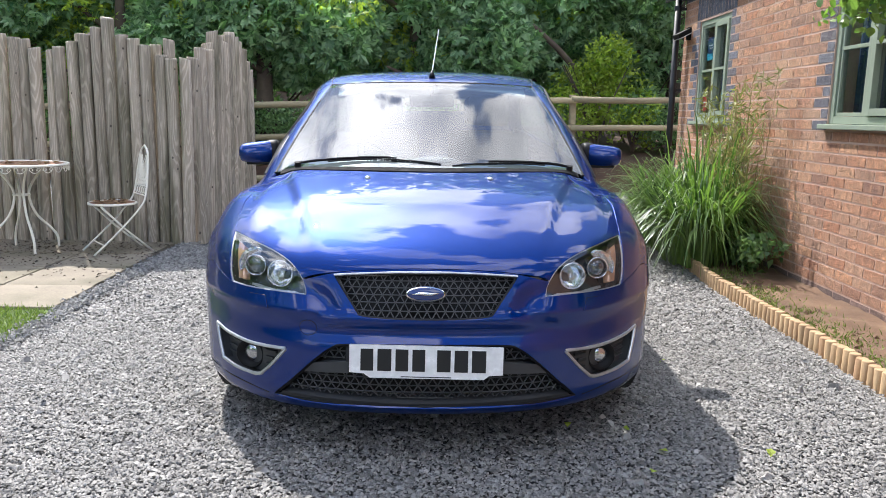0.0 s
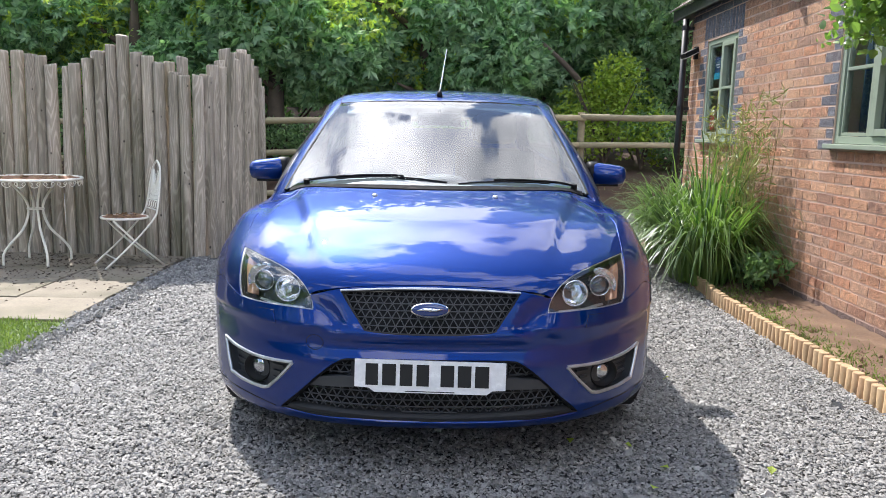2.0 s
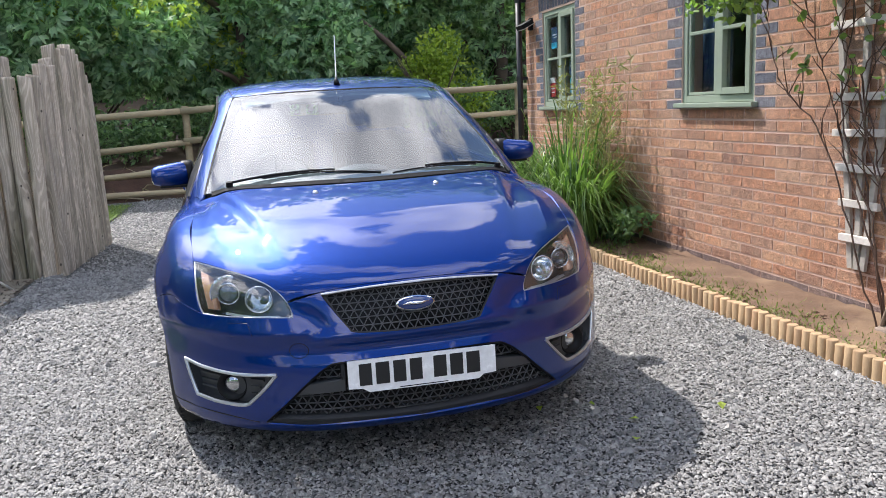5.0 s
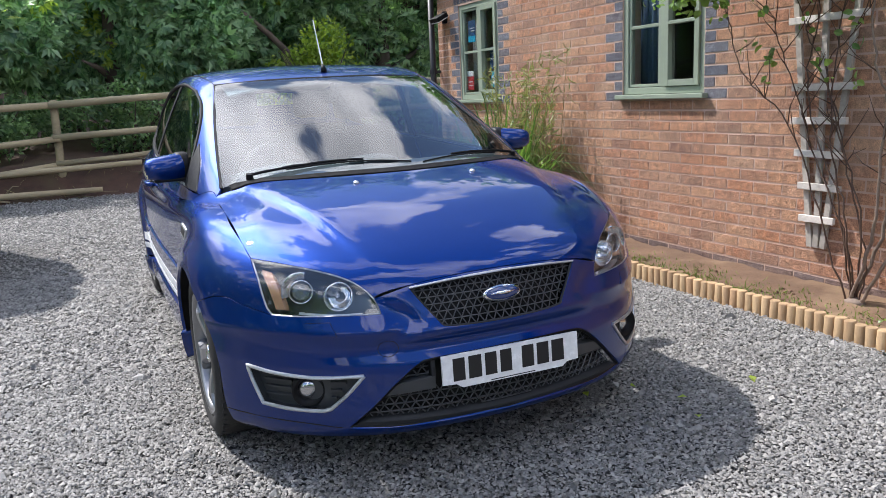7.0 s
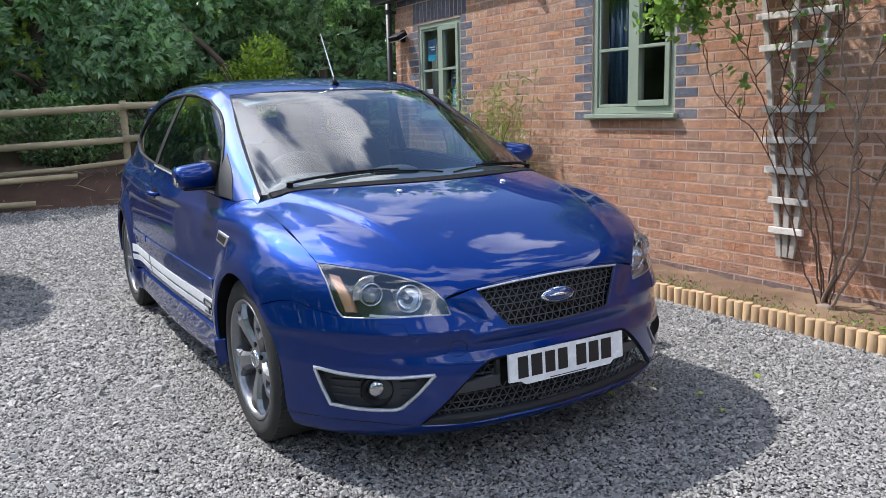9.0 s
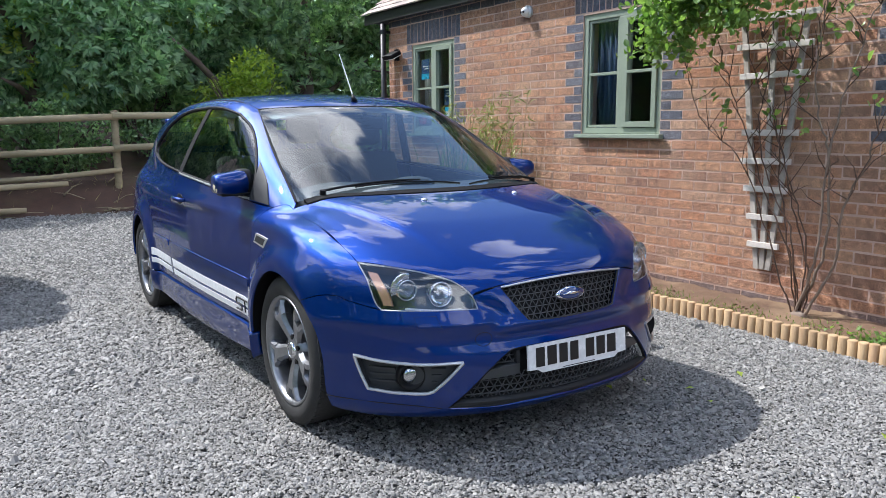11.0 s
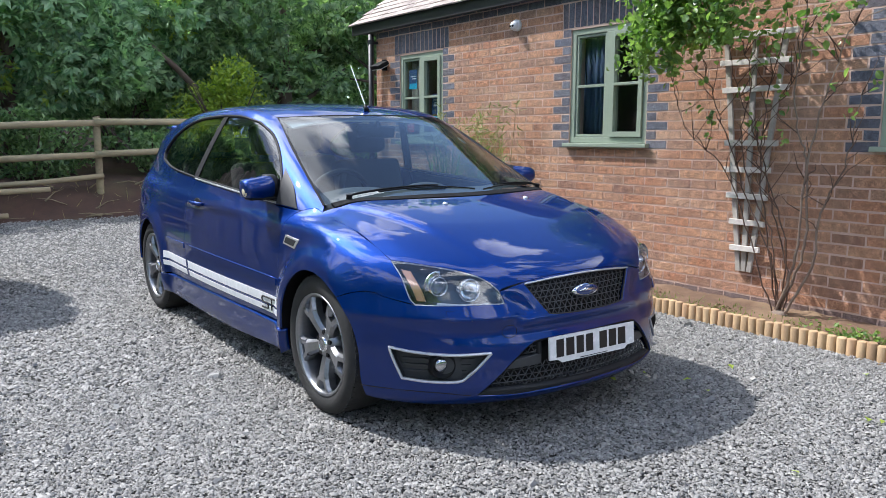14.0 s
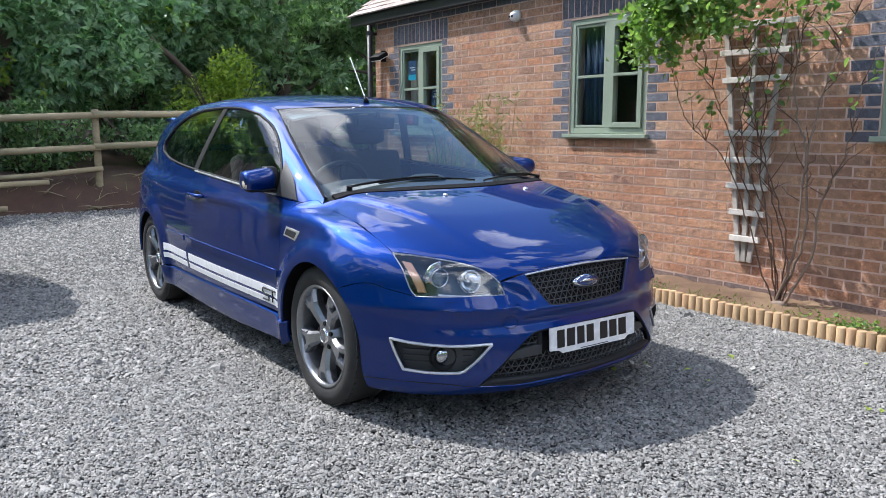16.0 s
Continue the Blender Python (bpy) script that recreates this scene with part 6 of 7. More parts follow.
def wheel(x, y, s):
    """s: +1 where the outer face looks to +x."""
    w = empty("wheel", label="black low-profile tyre on a gunmetal split-spoke alloy wheel")
    attach(w, CAR)
    w.matrix_basis = pose(x, y, HUB_Z) @ Matrix.Diagonal((s, 1, 1, 1))
    R, r = WHEEL_R, 0.232
    part("tyre", ring_mesh([(-0.105, r), (-0.112, r + 0.02), (-0.113, R - 0.03), (-0.10, R - 0.008), (-0.08, R), (0.08, R), (0.100, R - 0.008), (0.113, R - 0.03), (0.116, r + 0.035), (0.110, r + 0.012), (0.102, r)]), M_TYRE, w, "", True)
    tread = bmesh.new()
    for k in range(64):
        a = 2 * math.pi * k / 64
        box(tread, 0.035, 0.098, -0.010, 0.010, R - 0.012, R - 0.001 - 0.006 * 0, 0, pose(0, 0, 0, math.degrees(a), 0, 0) @ pose(0, 0, 0, 0, 0, 10))
    part("tread_block", tread, M_TYRE, w)
    rim = part("rim", ring_mesh([(0.104, r + 0.004), (0.110, r + 0.002), (0.106, r - 0.008), (0.092, r - 0.014), (0.075, r - 0.018), (-0.09, r - 0.022), (-0.10, r)]), M_RIM, w, "", True)
    part("brake_disc", ring_mesh([(0.0, 0.06), (0.02, 0.075), (0.02, 0.155), (0.0, 0.155)]), M_STEEL, w, "", True)
    part("wheel_back", ring_mesh([(-0.03, 0.001), (-0.03, r - 0.02)], 32), M_BLACK, w)
    sp = bmesh.new()

    def loft(turn, stations):
        """A bar with chamfered edges through stations: face, offset, reach, half-width."""
        prev = None
        for px, py, pz, wd in stations:
            q = [sp.verts.new(turn @ Vector((px + dx, py + dy, pz))) for dx, dy in ((-0.017, -wd), (0.0, -wd * 0.62), (0.0, wd * 0.62), (-0.017, wd), (-0.05, wd * 0.85), (-0.05, -wd * 0.85))]
            if prev:
                for i in range(6):
                    sp.faces.new((prev[i], prev[(i + 1) % 6], q[(i + 1) % 6], q[i]))
            else:
                sp.faces.new(q)
            prev = q
        sp.faces.new(prev[::-1])
    for k in range(5):
        # a broad spoke that forks into two short arms before the rim
        turn = pose(0, 0, 0, 360 * k / 5 + 180, 0, 0)
        loft(turn, [(0.074, 0, 0.036, 0.027), (0.088, 0, 0.085, 0.028), (0.098, 0, 0.130, 0.034), (0.102, 0, 0.168, 0.044)])
        for sg in (-1, 1):
            loft(turn, [(0.1005, 0.024 * sg, 0.155, 0.018), (0.101, 0.035 * sg, 0.188, 0.0185), (0.092, 0.050 * sg, r - 0.008, 0.024)])
    part("spokes", sp, M_RIM, w, "gunmetal split spokes")
    part("hub", ring_mesh([(0.03, 0.078), (0.072, 0.070), (0.082, 0.052), (0.083, 0.036)], 32), M_RIM, w, "", True)
    part("hub_cap", ring_mesh([(0.080, 0.034), (0.090, 0.031), (0.093, 0.02), (0.093, 0.0005)], 24), M_LAMP_GREY, w, "dark grey hub cap with silver rim", True)
    part("cap_rim", ring_mesh([(0.082, 0.036), (0.093, 0.034), (0.094, 0.029), (0.091, 0.028)], 24), M_CHROME, w, "", True)
    for k in range(5):
        a = 2 * math.pi * (k + 0.5) / 5 - math.pi / 2
        bm = tube(bmesh.new(), [(0.06, 0.055 * math.cos(a), 0.055 * math.sin(a)), (0.084, 0.055 * math.cos(a), 0.055 * math.sin(a))], 0.0115, 8)
        part("wheel_nut", bm, M_BLACK, w)
    return w


for s in (1, -1):
    wheel(s * 0.775, AXLE_F, s)
    wheel(s * 0.742, AXLE_R, s)
    for axle in (AXLE_F, AXLE_R):
        bm = bmesh.new()
        prev = None
        for a in np.linspace(radians(-12), radians(192), 26):
            y, z = axle - 0.365 * math.cos(a), HUB_Z + 0.365 * math.sin(a)
            xo = on_side(y, max(z, 0.2))[0] - 0.012
            q = [bm.verts.new((s * xo, y, z)), bm.verts.new((s * 0.58, y, z))]
            if prev:
                bm.faces.new((prev[0], prev[1], q[1], q[0]))
            prev = q
        part("arch_liner", bm, M_BLACK, CAR, "", True)
bm = bmesh.new()
box(bm, -0.55, 0.55, 0.35, 4.1, 0.17, 0.24)
box(bm, -0.57, 0.57, 0.42, 3.9, 0.24, 0.52)
part("underbody", bm, M_BLACK, CAR)

# cabin: dashboard, steering wheel, seats, mirror
dash = bmesh.new()
rows = []
for x in np.linspace(-0.70, 0.70, 29):
    q = 0.10 * x * x
    hump = 0.030 * math.exp(-((x + 0.36) / 0.17) ** 2) + 0.012 * math.exp(-(x / 0.10) ** 2)
    rows.append([dash.verts.new((x, y + q, z)) for y, z in ((0.875 + 0.38 * x * x, 0.870 - 0.07 * x * x), (1.03 + 0.12 * x * x, 0.922 - 0.03 * x * x), (1.28, 0.950 + hump), (1.42, 0.935 + hump * 1.2), (1.47, 0.88), (1.50, 0.70), (1.46, 0.45))])
for a, b in zip(rows, rows[1:]):
    for k in range(6):
        dash.faces.new((a[k], a[k + 1], b[k + 1], b[k]))
part("dashboard", dash, M_DASH, CAR, "dark grey dashboard", True)
bm = bmesh.new()
bmesh.ops.create_uvsphere(bm, u_segments=20, v_segments=10, radius=1, matrix=Matrix.Translation((0.02, 1.28, 0.955)) @ Matrix.Diagonal((0.13, 0.08, 0.035, 1)))
part("dash_pod", bm, M_DASH, CAR, "", True)
sw = bmesh.new()
tube(sw, [(0.185 * math.cos(a), 0.185 * math.sin(a), 0) for a in np.linspace(0, 2 * math.pi, 41)], 0.017, 8, False)
tube(sw, [(-0.18, 0, -0.01), (0, -0.01, -0.03), (0.18, 0, -0.01)], 0.02, 8)
tube(sw, [(0, -0.18, -0.01), (0, 0, -0.03)], 0.02, 8)
bmesh.ops.create_uvsphere(sw, u_segments=16, v_segments=8, radius=1, matrix=Matrix.Translation((0, 0, -0.02)) @ Matrix.Diagonal((0.075, 0.065, 0.03, 1)))
ob = part("steering_wheel", sw, M_BLACK, CAR, "black steering wheel", True)
ob.matrix_basis = pose(-0.36, 1.60, 0.885, -66, 0, 0)


def seat(x, y):
    st = empty("seat", label="charcoal cloth bucket seat with a headrest")
    attach(st, CAR)
    st.matrix_basis = pose(x, y, 0.24)
    for nm, dims, m in (("cushion", (-0.25, 0.25, -0.25, 0.27, 0.08, 0.26), None), ("backrest", (-0.25, 0.25, -0.06, 0.08, 0.0, 0.66), pose(0, 0.27, 0.2, -16, 0, 0)), ("headrest", (-0.13, 0.13, -0.05, 0.05, 0.70, 0.90), pose(0, 0.27, 0.2, -12, 0, 0))):
        bm = box(bmesh.new(), *dims, 0.045, m)
        part(nm, bm, M_SEAT, st, "", True)


for x in (-0.36, 0.36):
    seat(x, 2.05)
    seat(x, 3.0)
bm = box(bmesh.new(), -0.66, 0.66, 2.0, 3.6, 0.24, 0.30)
part("cabin_floor", bm, M_BLACK, CAR)
bm = box(bmesh.new(), -0.12, 0.12, -0.012, 0.012, -0.035, 0.035, 0.01)
ob = part("rear_view_mirror", bm, M_BLACK, CAR, "black rear-view mirror", True)
ob.matrix_basis = pose(0.0, 1.76, 1.265, 12, 0, -8)
part("mirror_stalk", tube(bmesh.new(), [(0, 1.755, 1.285), (0, 1.735, 1.325)], 0.012, 8), M_BLACK, CAR)
lining = outline([on_top(-0.52, 1.80), on_top(0, 1.78), on_top(0.52, 1.80)], [on_top(0.52, 1.80), on_top(0.55, 2.6), on_top(0.50, 3.7)], [on_top(0.50, 3.7), on_top(0, 3.75), on_top(-0.50, 3.7)], [on_top(-0.50, 3.7), on_top(-0.55, 2.6), on_top(-0.52, 1.80)])
panel("roof_lining", "top", lining, plain("grey_roof_lining", (0.32, 0.32, 0.31), 0.9), CAR, sink=0.03, step=0.08)

# ---- plants ----
def palm_clusters(centres, size, out, mat, name, leaflets=5):
    """Palmate leaves: leaflets that spread and droop from each point."""
    n = len(centres)
    ax = rand_dirs(n) * 0.7 + out * 0.6 + np.array((0, 0, -0.15))
    ax /= np.linalg.norm(ax, axis=1, keepdims=True)
    ref = rand_dirs(n)
    s = np.cross(ax, ref)
    s /= np.linalg.norm(s, axis=1, keepdims=True)
    t = np.cross(ax, s)
    c, d, nn, ln = [], [], [], []
    sz = RNG.uniform(0.7, 1.25, n) * size
    for k in range(leaflets):
        a = (k - (leaflets - 1) / 2) * 0.55 + RNG.uniform(-0.12, 0.12, n)
        v = s * np.cos(a)[:, None] + t * np.sin(a)[:, None] + ax * 0.25 + np.array((0, 0, -0.28))
        c.append(centres + v * 0.02)
        d.append(v)
        nn.append(ax + rand_dirs(n) * 0.2)
        ln.append(sz * RNG.uniform(0.7, 1.1, n))
    ln = np.concatenate(ln)
    return leaf_mesh(name, np.vstack(c), ln, ln * 0.36, np.vstack(d), np.vstack(nn), mat)


def crown_points(n, centre, radii, lumps=14, thick=0.35):
    """Points in the outer shell of a lumpy crown: many boughs, gaps between."""
    lc = rand_dirs(lumps) * RNG.uniform(0.45, 0.85, (lumps, 1))
    lr = RNG.uniform(0.32, 0.55, lumps)
    k = RNG.randint(lumps, size=n)
    d = rand_dirs(n)
    r = lr[k] * (1 - thick * RNG.uniform(0, 1, n) ** 1.5)
    p = lc[k] + d * r[:, None]
    return np.asarray(centre) + p * np.asarray(radii), d


def tree(x, y, base, height, radii, n, mat, leaf, label, lean=(0, 0), trunk=0.16, limbs=6):
    t = empty("tree", pose(x, y, base), label=label, category="tree")
    top = Vector((lean[0], lean[1], height))
    bm = bmesh.new()
    tube(bm, [(0, 0, -0.2), (lean[0] * 0.2, lean[1] * 0.2, height * 0.3), (lean[0] * 0.6, lean[1] * 0.6, height * 0.6), top], [trunk * 1.25, trunk, trunk * 0.75, trunk * 0.3], 12)
    for k in range(limbs):
        q = RNG.uniform(0.25, 0.8)
        o = Vector((lean[0] * q, lean[1] * q, height * q))
        a = RNG.uniform(0, 6.28)
        e = o + Vector((math.cos(a) * radii[0] * 0.7, math.sin(a) * radii[1] * 0.7, RNG.uniform(0.2, 1.2)))
        m = (o + e) / 2 + Vector((0, 0, RNG.uniform(-0.1, 0.35)))
        tube(bm, [o, m, e], [trunk * 0.45, trunk * 0.3, trunk * 0.1], 8)
    part("trunk", bm, M_BARK, t, "", True)
    p, d = crown_points(n, (lean[0] * 0.7, lean[1] * 0.7, height * 0.72), radii)
    p = p[p[:, 2] > 0.25]
    attach(new("crown", palm_clusters(p, leaf, rand_dirs(len(p)) * 0.6 + np.array((-0.3, -0.7, 0.9)), mat, "crown")), t)
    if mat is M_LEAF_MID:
        # sprays at the crown's top, with sunlight put into a lighter leaf colour
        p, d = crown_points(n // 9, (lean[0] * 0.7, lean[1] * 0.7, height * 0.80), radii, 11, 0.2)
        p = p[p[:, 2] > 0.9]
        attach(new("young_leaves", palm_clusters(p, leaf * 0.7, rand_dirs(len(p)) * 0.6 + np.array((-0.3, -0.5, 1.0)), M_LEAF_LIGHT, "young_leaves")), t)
    return t


CHESTNUT = "broad green chestnut tree behind the fence"
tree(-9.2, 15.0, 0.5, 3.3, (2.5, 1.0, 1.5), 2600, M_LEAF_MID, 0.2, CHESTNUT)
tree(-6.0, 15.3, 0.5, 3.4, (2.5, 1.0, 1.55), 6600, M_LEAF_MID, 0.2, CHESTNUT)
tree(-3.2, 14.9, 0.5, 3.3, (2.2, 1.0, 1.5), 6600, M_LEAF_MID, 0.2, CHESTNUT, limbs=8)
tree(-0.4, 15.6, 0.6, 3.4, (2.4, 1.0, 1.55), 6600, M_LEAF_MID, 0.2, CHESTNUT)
tree(2.2, 16.8, 0.7, 3.8, (2.2, 1.2, 1.8), 4600, M_LEAF_MID, 0.2, "tall green tree behind the rail fence", lean=(-1.0, -0.6), trunk=0.17)
tree(4.8, 15.9, 0.6, 3.8, (2.3, 1.2, 1.8), 5000, M_LEAF, 0.18, "tall green tree behind the rail fence")
tree(7.9, 15.6, 0.6, 4.6, (2.4, 1.7, 2.6), 2000, M_LEAF, 0.22, "tall green tree behind the rail fence")
tree(11.5, 15.6, 0.6, 4.8, (2.4, 1.7, 2.7), 1400, M_LEAF, 0.24, "tall green tree behind the rail fence")
tree(-12.6, 12.5, 0.2, 4.6, (2.4, 2.2, 2.6), 1600, M_LEAF_MID, 0.26, "broad green chestnut tree beyond the lawn")
tree(-13.5, 7.5, 0.0, 4.6, (2.4, 2.4, 2.6), 1400, M_LEAF_MID, 0.28, "broad green chestnut tree beyond the lawn")


def bush(x, y, z, radii, n, mat, size, label, name="bush"):
    b = empty(name, pose(x, y, z), label=label, category="bush")
    bm = bmesh.new()
    for k in range(7):
        a = RNG.uniform(0, 6.28)
        tube(bm, [(0, 0, -0.1), (math.cos(a) * radii[0] * 0.3, math.sin(a) * radii[1] * 0.3, radii[2] * 0.7), (math.cos(a) * radii[0] * 0.7, math.sin(a) * radii[1] * 0.7, radii[2] * 1.4)], [0.025, 0.018, 0.006], 6)
    part("stem", bm, M_BARK, b)
    p, d = crown_points(n, (0, 0, radii[2]), radii, 10, 0.6)
    m = leaf_mesh("foliage", p, RNG.uniform(0.6, 1.2, n) * size, RNG.uniform(0.4, 0.6, n) * size, rand_dirs(n), rand_dirs(n, 0.8), mat)
    attach(new("foliage", m), b)
    return b


bush(3.0, 14.55, 0.75, (1.05, 0.45, 1.0), 3400, M_LEAF_LIGHT, 0.11, "bright yellow-green leafy bush behind the rail fence")
bush(3.7, 14.6, 0.7, (0.6, 0.5, 0.6), 1200, M_LEAF_LIGHT, 0.11, "bright yellow-green leafy bush behind the rail fence")
for x, w in ((-7.0, 1.2), (-4.6, 1.2), (-2.4, 1.1), (-0.3, 1.1), (1.6, 1.0), (4.6, 1.2), (7.0, 1.2)):
    bush(x, 14.5, 0.45, (w * 1.1, 0.5, 0.66), 3000, M_LEAF, 0.11, "low dark green ivy and nettles on the bank", "undergrowth")
for k in range(13):
    bush(-16 + 2.5 * k, 16.4 + RNG.uniform(-0.4, 0.4), 0.6, (1.75, 0.6, 1.05 + RNG.uniform(0, 0.25)), 1900, M_LEAF, 0.17, "shaded green thicket below the trees", "thicket")
n = 18000
far = np.stack([RNG.uniform(-30, 27, n), RNG.uniform(24.5, 28.5, n), RNG.uniform(0.0, 1.0, n) ** 1.15 * 15.6 + 0.4], 1)
far[:, 2] -= np.abs(np.sin(far[:, 0] * 0.7) + 0.5 * np.sin(far[:, 0] * 1.9)) * 0.8
tagged(new("far_wood", palm_clusters(far, 0.84, rand_dirs(n), M_LEAF, "far_wood", 3)), "dense dark green woodland behind the trees", "wood", kind="stuff")
# the low hedge is unseen, added to darken reflections in the car's nose
for label, n, xs, ys, top in (("tall shaded trees along the far side of the drive", 5200, (-19, -15.5), (-12, 24), 9.5), ("unseen low hedge added to darken reflections in the car", 2600, (-16, 16), (-19, -16.5), 4.5)):
    p = np.stack([RNG.uniform(*xs, n), RNG.uniform(*ys, n), RNG.uniform(0, 1, n) ** 1.1 * top], 1)
    p[:, 2] *= 0.82 + 0.18 * np.sin(p[:, 0] * 0.9 + p[:, 1] * 1.3)
    tagged(new("far_wood", palm_clusters(p, 0.85, rand_dirs(n), M_LEAF, "far_wood", 3)), label, "wood", kind="stuff")
bm = bmesh.new()
tube(bm, [(3.2, 15.3, 0.9), (3.0, 15.2, 1.65), (2.74, 15.2, 2.05), (2.3, 15.2, 2.50), (1.85, 15.2, 2.88), (1.3, 15.3, 3.15)], [0.085, 0.075, 0.065, 0.055, 0.045, 0.03], 10)
tagged(part("bough", bm, M_BARK, None, "", True), "bare brown leaning bough among the leaves", "branch")

# twigs and dead grass on the bank
n = 420
c = np.stack([RNG.uniform(-7, 7, n), RNG.uniform(12.9, 13.9, n), np.zeros(n)], 1)
c[:, 2] = np.clip((c[:, 1] - 13.0) * 0.75, 0.0, 0.42)
tagged(new("dead_grass", leaf_mesh("dead_grass", c, RNG.uniform(0.08, 0.3, n), np.full(n, 0.008), rand_dirs(n, 0.4), rand_dirs(n), M_DRY)), "dry straw-coloured grass and twigs on the bank", "grass", kind="stuff")


bm = bmesh.new()
for k in range(60):
    x, y = RNG.uniform(-7, 6), RNG.uniform(12.85, 13.9)
    z = min(max((y - 13.0) * 0.75, 0.0), 0.42) + 0.03
    a, l = RNG.uniform(-0.6, 0.6) + (3.14 if k % 2 else 0), RNG.uniform(0.15, 0.75)
    e = Vector((x + math.cos(a) * l, min(y + math.sin(a) * l, 14.0), 0))
    e.z = min(max((e.y - 13.0) * 0.75, 0.0), 0.42) + RNG.uniform(0.02, 0.14)
    tube(bm, [(x, y, z), ((x + e.x) / 2, (y + e.y) / 2, (z + e.z) / 2 + RNG.uniform(0.0, 0.06)), e], [RNG.uniform(0.006, 0.018), 0.007, 0.003], 5)
tagged(part("fallen_sticks", bm, M_RAIL, None, "", True), "grey-brown sticks and roots lying on the earth bank", "sticks", kind="stuff")


# clump of long strap leaves by the wall
def blades(name, x, y, n, reach, height, mat, width, spread):
    """Arching strap leaves of five segments, from one crown."""
    seg = 6
    v, f = [], []
    for k in range(n):
        a, r0 = RNG.uniform(0, 6.28), RNG.uniform(0, spread)
        bx, by = x + math.cos(a) * r0 * 0.6, y + math.sin(a) * r0
        a2 = a + RNG.uniform(-0.6, 0.6)
        L, h = reach * RNG.uniform(0.35, 1.0), height * RNG.uniform(0.55, 1.0)
        w = width * RNG.uniform(0.7, 1.2)
        dx, dy = math.cos(a2), math.sin(a2)
        tw = RNG.uniform(-0.5, 0.5)
        droop = RNG.uniform(1.05, 2.0)
        sx, sy = -dy * math.cos(tw) + 0, dx * math.cos(tw)
        b = len(v)
        for i in range(seg + 1):
            t = i / seg
            px, py, pz = bx + dx * L * t ** 1.3, by + dy * L * t ** 1.3, max(0.03, 0.03 + h * (2.0 * t - droop * t * t * RNG.uniform(0.97, 1.03)))
            px = min(px, FACE - 0.03)
            ww = w * (1 - t ** 2.5) * 0.5 + 0.0008
            v += [(px + sx * ww, py + sy * ww, pz), (px - sx * ww, py - sy * ww, pz)]
        f += [(b + 2 * i, b + 2 * i + 1, b + 2 * i + 3, b + 2 * i + 2) for i in range(seg)]
    return raw_mesh(name, np.array(v), np.array(f), mat, True)


clump = empty("strap_leaf_plant", label="large clump of arching green strap leaves with dry stalks", category="plant")
attach(new("leaves", blades("leaves", 2.26, 6.50, 900, 0.80, 1.02, M_BLADE, 0.018, 0.46)), clump)
attach(new("leaves", blades("leaves", 2.22, 7.25, 420, 0.70, 0.95, M_BLADE, 0.020, 0.35)), clump)
attach(new("leaves", blades("leaves", 2.36, 6.75, 210, 0.42, 1.42, M_BLADE, 0.016, 0.50)), clump)
attach(new("dry_leaves", blades("dry_leaves", 2.34, 6.8, 110, 0.6, 0.75, M_DRY, 0.014, 0.45)), clump)
bm = bmesh.new()
heads = []
for k in range(60):
    y0 = RNG.uniform(6.1, 7.1)
    x0 = RNG.uniform(2.42, 2.62)
    h = RNG.uniform(1.0, 1.62)
    e = Vector((min(x0 + RNG.uniform(-0.12, 0.1), 2.68), y0 + RNG.uniform(-0.22, 0.12), h))
    tube(bm, [(x0, y0, 0.02), ((x0 + e.x) / 2, y0 + (e.y - y0) * 0.3, h * 0.55), e], [0.004, 0.003, 0.0015], 5)
    heads += [[e.x + RNG.normal(0, 0.015), e.y + RNG.normal(0, 0.015), e.z - RNG.uniform(0, 0.45)] for _ in range(16)]
tagged(part("dry_stalk", bm, M_DRY, clump), kind="stuff")
heads = np.array(heads)
attach(new("stalk_leaves", leaf_mesh("stalk_leaves", heads, RNG.uniform(0.05, 0.14, len(heads)), np.full(len(heads), 0.012), rand_dirs(len(heads), 0.7), rand_dirs(len(heads)), M_STALK)), clump)
n = 420
p, d = crown_points(n, (2.46, 5.95, 0.22), (0.2, 0.35, 0.2), 7, 0.7)
p[:, 2] = np.maximum(p[:, 2], 0.05)
low = leaf_mesh("low_plant", p, RNG.uniform(0.04, 0.09, n), RNG.uniform(0.03, 0.06, n), rand_dirs(n), rand_dirs(n, 1), M_LEAF)
tagged(new("low_plant", low), "dark green low leafy plant at the foot of the wall", "plant", kind="stuff")

# rose on the trellis
rose = empty("climbing_rose", pose(0, 0, 0), label="leggy climbing rose with bare canes and a leafy top", category="rose")
M_OLD_CANE = grained("old_rose_wood", (0.12, 0.08, 0.055), (0.34, 0.26, 0.20), 9, 80, 0.8, 0.4)
